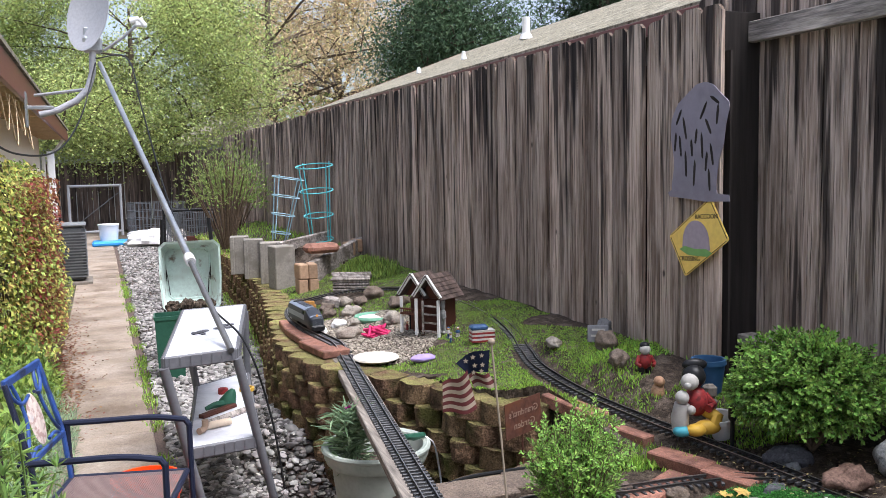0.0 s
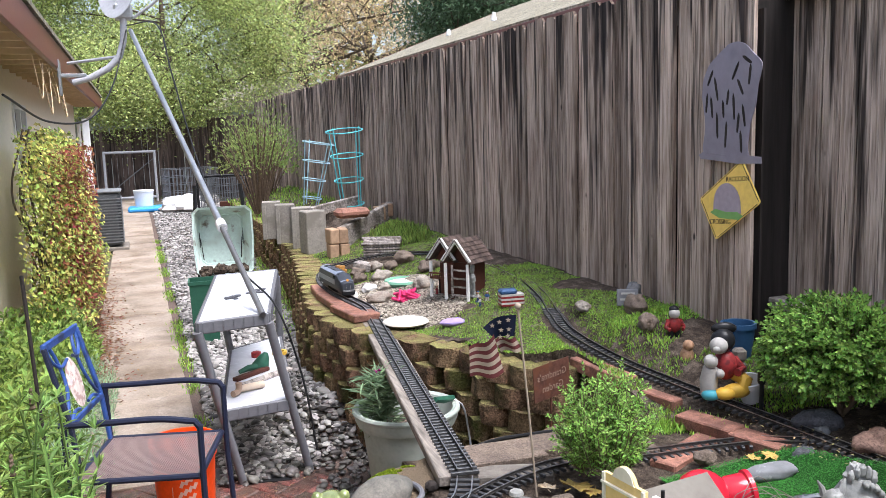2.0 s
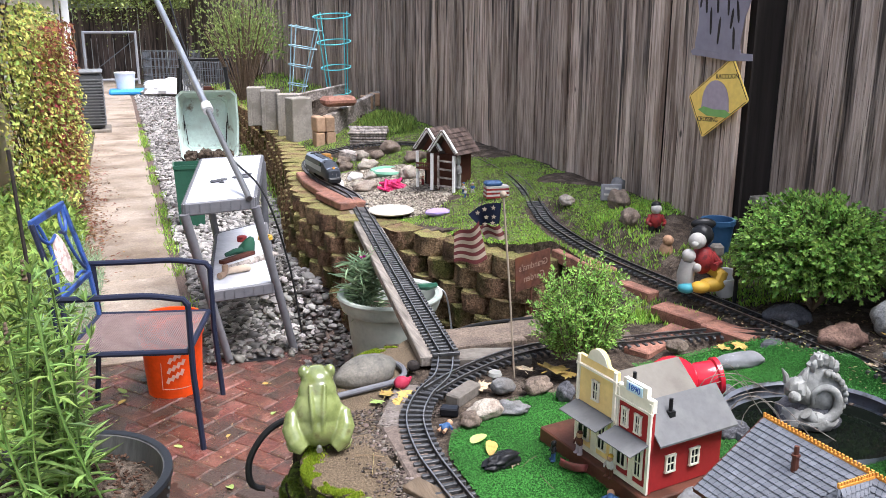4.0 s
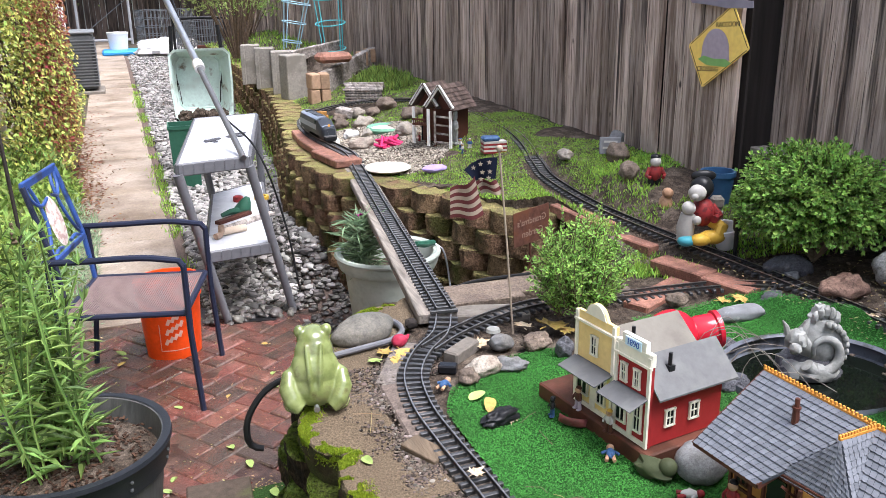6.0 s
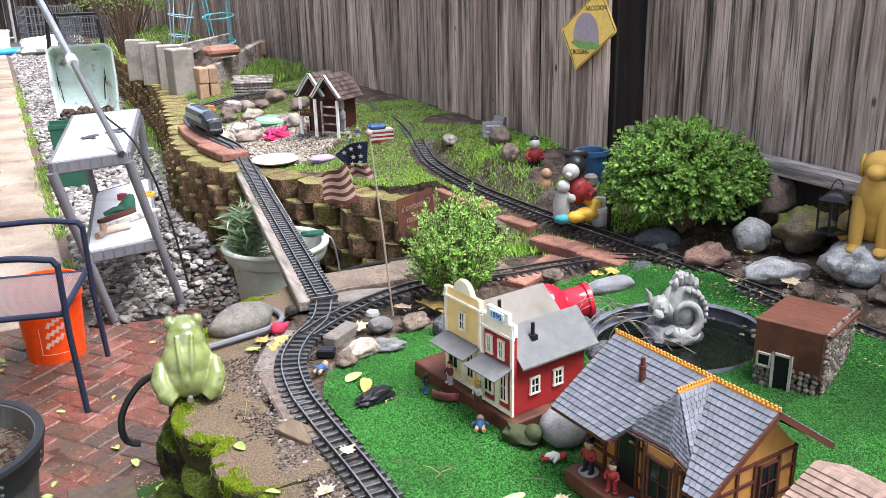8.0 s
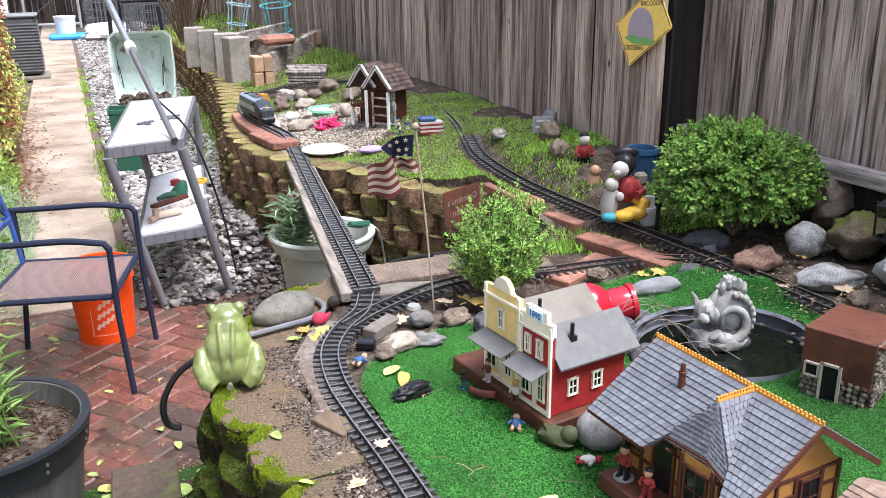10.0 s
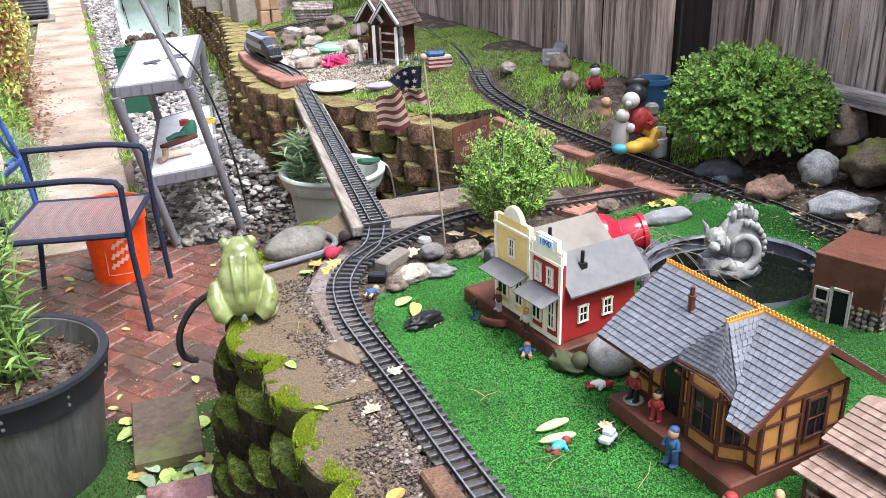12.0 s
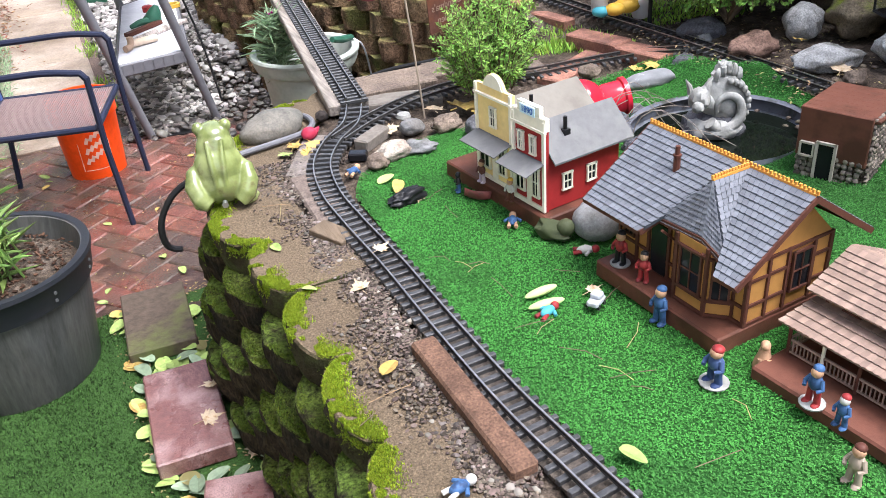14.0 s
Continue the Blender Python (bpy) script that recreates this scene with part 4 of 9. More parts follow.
def store(M, w, d, body, label, arch, ztop, eave, ridge, sign):
    t = thing("model_store", M, label, "model house", "model village")
    W = part("wall", Geo().box((0, d / 2 + .006, eave / 2), (w - .01, d, eave)), body, t)
    f = Geo()
    if arch:
        o = [(-w / 2, 0), (w / 2, 0), (w / 2, ztop - .03), (w * .3, ztop - .03)] + [(w * .27 * math.cos(a), ztop - .035 + .04 * math.sin(a)) for a in np.linspace(.25, math.pi - .25, 9)] + [(-w * .3, ztop - .03), (-w / 2, ztop - .03)]
    else:
        o = [(-w / 2, 0), (w / 2, 0), (w / 2, ztop - .022), (w * .33, ztop - .022), (w * .33, ztop), (-w * .33, ztop), (-w * .33, ztop - .022), (-w / 2, ztop - .022)]
    f.prism(o, -.005, .005, M=Matrix(((1, 0, 0, 0), (0, 0, 1, 0), (0, 1, 0, 0), (0, 0, 0, 1))))
    F = part("false_front", f, body, t)
    g = Geo()
    for s in (-1, 1):
        g.box((s * (w / 2 - .004), -.007, (ztop - .03) / 2), (.009, .006, ztop - .03))
    g.box((0, -.008, ztop - .055), (w + .006, .008, .006))
    g.box((0, -.0065, .006), (w, .005, .012))
    part("trim", g, P_trim, F, "ivory trim")
    g = Geo().box((0, -.0065, ztop - .038), (w * .96, .003, .028)) if not arch else Geo().prism([(x * .93, z * .985) for x, z in o[3:14]] , -.001, .001, M=Matrix(((1, 0, 0, 0), (0, 0, 1, -.0065), (0, 1, 0, .004), (0, 0, 0, 1))))
    part("fascia", g, P_trim, F, "ivory cornice panel")
    if not arch:
        part("parapet", Geo().box((0, -.0005, ztop - .0105), (w * .675, .0125, .0235)).box((0, -.0005, ztop - .037), (w + .004, .0125, .031)), P_trim, F, "ivory parapet")
    if sign:
        part("sign_board", Geo().box((.0, -.009, ztop - .014), (w * .46, .003, .024), ch=.001), P_pale_blue, F, "pale blue date board")
        words("date", "1890", .022, P_sign_blue, F, pose(0, -.0112, ztop - .014, 90, 0, 0), label="blue raised date")
        for x in (-.028, .018):
            win_part(F, x, .165, .018, .046, -.006)
    else:
        win_part(F, -.0, .18, .022, .05, -.006)
    part("awning", Geo().box((0, -.03, .125), (w * .98, .06, .003), M=pose(0, 0, 0) @ Matrix.Translation((0, 0, 0)) @ Matrix.Rotation(radians(18), 4, "X") @ Matrix.Translation((0, .034, .0))), P_grey_roof, F, "grey porch awning")
    for x, wd in ((-w * .27, w * .28), (w * .22, w * .2)):
        win_part(F, x, .07, wd, .075, -.006)
    part("door", Geo().box((0, -.007, .05), (w * .14, .004, .09), ch=.001), P_trim, F, "ivory shop door")
    # gabled roof behind the front; its ridge runs back
    g = Geo()
    e, ov = .0, .022
    for s in (-1, 1):
        vs = [(0, -.0 + .006, ridge), (0, d + .03, ridge - .0), (s * (w / 2 + ov), d + .03, eave - .012), (s * (w / 2 + ov), .006, eave - .012)]
        vs += [(x, y, z + .005) for x, y, z in vs]
        g.add(vs, [(0, 1, 2, 3), (7, 6, 5, 4), (0, 4, 5, 1), (2, 6, 7, 3), (1, 5, 6, 2), (0, 3, 7, 4)])
    R = part("roof", g, P_tan_roof if arch else P_grey_roof, t, "worn painted roof")
    gb = Geo().add([(-w / 2 + .005, d + .006, eave - .01), (w / 2 - .005, d + .006, eave - .01), (0, d + .006, ridge - .004)], [(0, 1, 2)])
    part("gable", gb, body, W)
    cx, cz = w * .26, ridge - (ridge - eave) * .5
    part("stovepipe", Geo().tube([(cx, d * .35, cz), (cx, d * .35, cz + .045)], .005, 10).box((cx, d * .35, cz + .006), (.018, .018, .016)), P_statue_black, R, "black stovepipe")
    for k in (.28, .62):
        win_part(W, k * d, .065, .026, .042, 0, M0=pose(w / 2 - .004, 0, 0, 0, 0, 90))
    return t


PL = pose(1.498, 3.66, .595, 0, 0, -82)
solo("model_plinth", Geo().box((.22, .12, .02), (.44, .31, .045), ch=.004), P_brown, "brown painted board base under the model stores", "plinth", M=PL)
store(PL @ pose(.356, -.013, .045), .122, .225, P_red, "red model store with grey roof and ivory false front", False, .262, .14, .205, True)
store(PL @ pose(.203, -.004, .045), .152, .235, P_yellow, "yellow model store with arched ivory false front", True, .286, .15, .215, False)


def shingle_plane(g, a, b, c, d, rows, cols, lift=.0036):
    """Rows of small shingles over the patch a-b (ridge), d-c (eave)."""
    a, b, c, d = Vector(a), Vector(b), Vector(c), Vector(d)
    n = (b - a).cross(d - a)
    if n.length < 1e-7:
        n = (c - a).cross(d - a)
    n.normalize()
    if n.z < 0:
        n = -n
    for r in range(rows):
        v0, v1 = r / rows, (r + 1.12) / rows
        L0, R0, L1, R1 = a.lerp(d, v0), b.lerp(c, v0), a.lerp(d, min(v1, 1.02)), b.lerp(c, min(v1, 1.02))
        k = max(1, int(round(cols * ((R1 - L1).length / max((b - a).length, (c - d).length)))))
        for q in range(k):
            u0, u1 = (q + .04 + (r % 2) * .0) / k, (q + .96) / k
            p = [L0.lerp(R0, u0), L0.lerp(R0, u1), L1.lerp(R1, u1), L1.lerp(R1, u0)]
            e = (p[1] - p[0]).cross(p[3] - p[0]) if (p[1] - p[0]).length > 1e-5 else n
            n = (e if e.z > 0 else -e).normalized()
            lo = [p[0] + n * .0006, p[1] + n * .0006, p[2] + n * lift, p[3] + n * lift]
            m = (p[2] + p[3]) / 2 + (p[2] - p[1]) * .10 + n * lift
            base = [p[2], p[3]]
            g.add(lo + [m] + base, [(0, 1, 2, 4, 3), (3, 4, 2, 5, 6)])


def depot(M):
    t = thing("model_depot", M, "ochre half-timbered model station with slate shingle roof", "model house", "model village")
    w, d, e, r = .355, .217, .142, .260
    W = part("wall", Geo().box((w / 2, d / 2, e / 2), (w, d, e)), P_ochre, t)
    ov, fo = .042, .072
    ridge_y = d / 2
    g = Geo()
    # main roof with a cross roof over the bay
    J, P, A, Bq, C = (.230, ridge_y, r), (.236, .012, r - .001), (.140, -.03, .150), (.262, -.03, .158), (.328, -.034, .136)
    back = [(-ov, ridge_y, r), (w + ov * .8, ridge_y, r), (w + ov * .8, d + fo, e - .008), (-ov, d + fo, e - .008)]
    left = [(-ov, ridge_y, r), J, (.135, -fo, e - .008), (-ov, -fo, e - .008)]
    right = [J, (w + ov * .8, ridge_y, r), (w + ov * .8, -fo, e - .008), (.335, -fo, e - .008)]
    for q in (back, left, right):
        vs = q + [(x, y, z - .005) for x, y, z in q]
        g.add(vs, [(0, 1, 2, 3), (7, 6, 5, 4), (0, 4, 5, 1), (2, 6, 7, 3), (1, 5, 6, 2), (0, 3, 7, 4)])
    g.add([J, P, A, Bq, (.135, -fo, e - .008), C], [(0, 1, 2), (1, 3, 2), (0, 2, 4), (1, 0, 5), (1, 5, 3)])
    cx, cw, yf = .236, .235, -.03
    R = part("roof", g, P_slate_dark, t)
    g = Geo()
    shingle_plane(g, *left, 15, 19)
    shingle_plane(g, *right, 15, 13)
    shingle_plane(g, *back, 15, 34)
    shingle_plane(g, P, J, C, C, 13, 8)
    shingle_plane(g, P, P, C, Bq, 13, 6)
    shingle_plane(g, P, P, Bq, A, 11, 11)
    shingle_plane(g, J, P, A, A, 11, 9)
    tagged(part("shingles", g, P_slate, R, "small grey slate shingles"), kind="stuff")
    g = Geo()
    for i in range(46):
        x = -ov + (w + ov * 1.8) * i / 45
        g.box((x, ridge_y, r + .006), (.005, .004, .008))
    g.box((w / 2 - .005, ridge_y, r + .001), (w + ov * 1.8, .006, .005))
    for i in range(13):
        g.box((.233, .012 + (ridge_y - .012) * i / 13, r + .006), (.004, .005, .008))
    g.box((.233, (.012 + ridge_y) / 2, r + .001), (.006, ridge_y - .012, .005))
    part("ridge_crest", g, P_orange, R, "orange ridge cresting")
    for x in (-ov, w + ov * .8):
        for s in (-1, 1):
            part("bargeboard", Geo().bar((x, ridge_y, r - .006), (x, ridge_y + s * (d / 2 + fo), e - .014), .006, .012), P_timber, R, "brown bargeboard")
    part("bargeboard", Geo().bar(A, Bq, .006, .012), P_timber, R, "brown bay fascia")
    part("bargeboard", Geo().bar(Bq, C, .006, .012), P_timber, R, "brown bay fascia")
    part("bargeboard", Geo().bar((.135, -fo, e - .012), (A[0], A[1], A[2] - .004), .006, .012), P_timber, R, "brown valley board")
    part("hip_cap", Geo().bar(P, Bq, .005, .005), P_slate, R, "grey slate hip cap")
    part("eave_board", Geo().bar((-ov, -fo, e - .012), (.135, -fo, e - .012), .006, .008), P_timber, R)
    part("eave_board", Geo().bar((.335, -fo, e - .012), (w + ov * .8, -fo, e - .012), .006, .008), P_timber, R)
    part("eave_board", Geo().bar((-ov, d + fo, e - .012), (w + ov * .8, d + fo, e - .012), .006, .008), P_timber, R)
    for x in (0, w):
        part("gable", Geo().add([(x, 0, e - .002), (x, d, e - .002), (x, ridge_y, r - .008)], [(0, 1, 2)]), P_ochre, W)
    # bay window
    bay = [(.165, .002), (.205, -.035), (.285, -.035), (.325, .002)]
    B = part("bay", Geo().prism(bay, 0, e + .01), P_ochre, t)
    win_part(B, .245, .085, .055, .09, -.035, P_timber)
    for (x0, y0), (x1, y1) in ((bay[0], bay[1]), (bay[2], bay[3])):
        win_part(B, 0, .085, .034, .09, 0, P_timber, M0=pose((x0 + x1) / 2, (y0 + y1) / 2, 0, 0, 0, math.degrees(math.atan2(y1 - y0, x1 - x0))))
    g = Geo()
    for x in (0, .055, .09, .15, w):
        g.box((x, -.002, e / 2), (.007, .007, e))
    for z in (.004, .042, e - .004):
        g.box((w / 2, -.0015, z), (w, .006, .006))
    for y in (0, .05, .1, .17, .215, d):
        g.box((w + .001, y, e / 2), (.007, .007, e))
    for z in (.004, .045, .1, e - .004):
        g.box((w + .001, d / 2, z), (.006, d, .006))
    for x, y in bay:
        g.box((x, y - .001, (e + .01) / 2), (.007, .007, e + .01))
    for z in (.004, .036, e - .012):
        for (x0, y0), (x1, y1) in zip(bay, bay[1:]):
            g.bar((x0, y0 - .0015, z), (x1, y1 - .0015, z), .006, .006)
    part("timber_frame", g, P_timber, W, "brown timber framing")
    win_part(W, .032, .085, .03, .055, -.002, P_timber)
    part("doorway", Geo().box((.122, -.003, .062), (.045, .004, .115)), P_dark, W, "dark open doorway")
    for k in (.135,):
        win_part(W, k, .085, .05, .085, 0, P_timber, M0=pose(w + .003, 0, 0, 0, 0, 90))
    ch = Geo().tube([(.10, .05, .19), (.10, .05, .25)], [.008, .007], 8).tube([(.10, .05, .25), (.10, .05, .254)], .009, 8).tube([(.10, .05, .254), (.10, .05, .272)], .005, 8).box((.10, .05, .195), (.026, .026, .008))
    part("chimney", ch, P_timber, R, "dark red chimney pot")
    for x in (.17, .28):
        part("bracket", Geo().bar((x, -.0, .1), (x, -.045, .142), .005, .005), P_timber, W)
    return t


DP = pose(1.591, 3.013, .597, 0, 0, -85.3)
solo("model_plinth", Geo().box((.18, .09, .021), (.36, .32, .042), ch=.004), P_brown, "brown painted board base under the model station", "plinth", M=DP)
depot(DP @ pose(0, 0, .042))


def cabin(M):
    t = thing("model_cabin", M, "ochre model cabin with shingled roof and railed porch", "model house", "model village")
    w, d, e = .26, .17, .11
    W = part("wall", Geo().box((w / 2, d / 2 + .075, e / 2), (w, d, e)), P_ochre, t)
    g = Geo()
    for x in (0, .06, .12, .18, w):
        g.box((x, .074, e / 2), (.006, .006, e))
    for y in (.075, .075 + d / 2, .075 + d):
        g.box((0, y, e / 2), (.006, .006, e))
    part("timber_frame", g, P_timber, W)
    ry, r = .075 + d / 2, .166
    def slab(a, b, c, dd, rows, cols, name):
        g = Geo()
        vs = [a, b, c, dd] + [(x, y, z - .004) for x, y, z in (a, b, c, dd)]
        g.add(vs, [(0, 1, 2, 3), (7, 6, 5, 4), (0, 4, 5, 1), (2, 6, 7, 3), (1, 5, 6, 2), (0, 3, 7, 4)])
        R = part(name, g, P_tan_shingle, t)
        g = Geo()
        shingle_plane(g, a, b, c, dd, rows, cols)
        tagged(part("shingles", g, P_tan_shingle, R, "small tan shingles"), kind="stuff")
        return R
    slab((-.03, ry, r), (w + .03, ry, r), (w + .03, .05, .115), (-.03, .05, .115), 8, 26, "roof")
    slab((-.03, ry, r), (w + .03, ry, r), (w + .03, .075 + d + .03, .11), (-.03, .075 + d + .03, .11), 8, 26, "roof")
    slab((-.025, .08, .092), (w + .02, .08, .092), (w + .03, -.012, .07), (-.035, -.012, .07), 5, 26, "porch_roof")
    for i in range(5):
        part("porch_post", Geo().tube([(-.015 + i * .07, 0, 0), (-.015 + i * .07, 0, .068)], .0035, 8), P_trim if i % 2 else P_timber, t)
    g = Geo()
    for z in (.008, .034):
        g.box((w / 2 - .01, 0, z), (w, .004, .004))
        g.box((-.015, .035, z), (.004, .07, .004))
    for i in range(34):
        g.box((-.013 + i * .0078, 0, .021), (.002, .003, .026))
    for i in range(9):
        g.box((-.015, .004 + i * .0078, .021), (.003, .002, .026))
    part("railing", g, P_tan_shingle, t, "tan turned railing")
    win_part(W, .05, .075, .03, .035, .075, P_timber)
    win_part(W, .17, .05, .03, .05, .075, P_timber)
    part("gable", Geo().add([(0, .075, e), (0, .075 + d, e), (0, ry, r - .006)], [(0, 1, 2)]), P_ochre, W)
    return t


CB = pose(1.586, 2.567, .597, 0, 0, -83)
solo("model_plinth", Geo().box((.17, .15, .014), (.36, .34, .03), ch=.004), P_brown, "brown painted board base under the model cabin", "plinth", M=CB)
cabin(CB @ pose(.02, .06, .029))


def stone_house(M):
    t = thing("model_stone_house", M, "model stone house with brown plank front and roof", "model house", "model village")
    w, d, h = .175, .235, .192
    W = part("wall", Geo().box((w / 2, d / 2 + .006, h * .46), (w, d, h * .92)), M_soil, t)
    g = Geo()
    for i in range(13):
        for j in range(13):
            g.ball((w + .002, .012 + i * .0178 + rnd(-.003, .003), .01 + j * .0145 + rnd(-.002, .002)), (.006, rnd(.007, .010), rnd(.006, .009)), nu=7, nv=5, bump=.3, seed=i * 20 + j)
    for i in range(10):
        for j in range(5):
            if not .055 < .01 + i * .0165 < .1:
                g.ball((.01 + i * .0165 + rnd(-.003, .003), -.003, .01 + j * .0145), (rnd(.007, .010), .006, .008), nu=7, nv=5, bump=.3, seed=i * 31 + j)
    tagged(part("pebble_facing", g, mat("house_pebbles", (.16, .135, .11), .85, var=.2, bump=.3, island=.6, hue=.03), W, "small grey and tan pebbles set in the wall"), kind="stuff")
    f = part("front", Geo().box((w / 2, 0, h * .66), (w, .012, h * .68), ch=.002), P_brown, t, "brown plank false front")
    part("doorway", Geo().box((.078, -.007, .05), (.04, .006, .1)), P_dark, f, "dark open doorway")
    g = Geo()
    for x in (.055, .101):
        g.box((x, -.011, .055), (.007, .008, .112))
    g.box((.078, -.011, .108), (.05, .008, .006))
    for x, z, a, b in ((.03, .065, .034, .005), (.03, .1, .034, .005), (.013, .083, .005, .035), (.047, .083, .005, .035)):
        g.box((x, -.010, z), (a, .008, b))
    part("frame", g, plain("weathered_frame", (.40, .36, .30), .8, bump=.4), f, "weathered pale frames")
    part("window", Geo().box((.03, -.007, .083), (.03, .004, .03)), P_dark, f, "dark window")
    for i in range(8):
        part("roof_plank", Geo().box((w / 2 + .004, .018 + i * .0295, h * .95 - i * .001), (w + .02, .028, .008), ch=.001), P_brown, t)
    return t


stone_house(pose(2.235, 3.155, .595, 0, 0, -68))
solo("model_siding", Geo().box((0, 0, .012), (.055, .035, .026), ch=.004), P_dark, "small dark trackside box beside the points", "switch box", M=pose(1.29, 3.9, .59, 0, 0, -30))


# ---------------------------------------------------------------- yard things
def cart():
    t = thing("utility_cart", pose(.98, 6.6, 0), "grey two-shelf plastic utility cart with worn white top", "cart")
    B = [(-.285, -.70, .86), (.06, -.64, .86), (.31, .72, .86), (-.075, .68, .86)]
    F = [(-.11, -.62, 0), (.235, -.58, 0), (.33, .84, 0), (.02, .45, 0)]

    def deck(z, k, name, rim):
        c = [Vector(p).lerp(Vector(q), k) for p, q in zip(B, F)]
        c = [Vector((p.x, p.y, z)) for p in c]
        vs = [p + Vector((0, 0, .008)) for p in c] + [p - Vector((0, 0, .01)) for p in c]
        s = part(name, Geo().add(vs, [(0, 1, 2, 3), (7, 6, 5, 4)] + [(i, 4 + i, 4 + (i + 1) % 4, (i + 1) % 4) for i in range(4)]), P_top_white, t, "worn white plastic deck")
        for i in range(4):
            a, b = c[i], c[(i + 1) % 4]
            part("rim", Geo().bar(a - Vector((0, 0, .02)), b - Vector((0, 0, .02)), .02, .062, ch=.006), P_grey_plastic, s, "grey ribbed rim")
            n = int((b - a).length / .045)
            g = Geo()
            out = (b - a).cross(Vector((0, 0, 1))).normalized() * .0115
            for k2 in range(n):
                p = a.lerp(b, (k2 + .5) / n) + out
                g.bar(p + Vector((0, 0, -.045)), p + Vector((0, 0, .004)), .006, .006)
            tagged(part("ribs", g, P_grey_plastic, s), kind="stuff")
        return c
    deck(.86, 0, "top_deck", 1)
    deck(.40, .535, "shelf", 1)
    for p, q in zip(B, F):
        part("leg", Geo().tube([(p[0], p[1], .82), q], [.024, .021], 10), P_grey_plastic, t, "grey tube leg")


cart()
g = Geo()
for k in range(2):
    for i in range(7):
        g.ball((.93 + k * .13 + rnd(-.05, .05), 6.45 + k * .12 + rnd(-.05, .05), .872), (rnd(.012, .035), rnd(.012, .03), .005), nu=8, nv=5, bump=.4, seed=i + k * 9)
solo("dried_mud", g, M_rock_dark, "dark dried mud crumbs on the white cart top", "mud", kind="stuff")

solo("pvc_pipe", Geo().tube([(.90, 6.2, .43), (1.03, 6.24, .43)], .019, 14, caps=False).tube([(.90, 6.2, .43), (1.03, 6.24, .43)], .015, 14, caps=False), plain("pvc", (.62, .50, .38), .4), "short cream pipe lying on the cart shelf", "pipe")
solo("pvc_elbow", Geo().tube([(.86, 6.13, .428), (.885, 6.155, .428), (.895, 6.165, .445), (.895, 6.165, .475)], .017, 12), plain("pvc_dark", (.36, .25, .18), .4), "brown pipe elbow on the cart shelf", "pipe")
g = Geo().lathe([(.052, 0), (.05, .02), (.03, .075), (.012, .10)], 14, M=pose(1.06, 6.62, .41, 0, 25, 0)).tube([(1.05, 6.6, .43), (.99, 6.57, .435), (.94, 6.55, .425)], [.022, .018, .012], 8)
solo("hose_nozzle", g, P_green_plastic, "green hose nozzle and fittings on the cart shelf", "hose nozzle")
solo("wood_offcut", Geo().bar((.93, 6.3, .418), (1.22, 6.52, .418), .05, .018, ch=.003), M_rail_wood, "grey wood offcut on the cart shelf", "wood")
solo("wood_offcut", Geo().bar((.90, 6.42, .42), (1.1, 6.58, .42), .04, .02, ch=.003), P_timber, "brown wood strip on the cart shelf", "wood")
solo("plastic_lid", Geo().lathe([(.03, 0), (.03, .03), (.02, .035)], 12, M=pose(1.08, 6.9, .409)), P_statue_red, "small red plastic lid on the cart shelf", "lid")
solo("yellow_tape", Geo().lathe([(.03, 0), (.045, 0), (.045, .02), (.03, .02), (.03, 0)], 16, ends=False, M=pose(1.22, 6.9, .41)), P_statue_yellow, "yellow tape roll on the cart shelf", "tape")


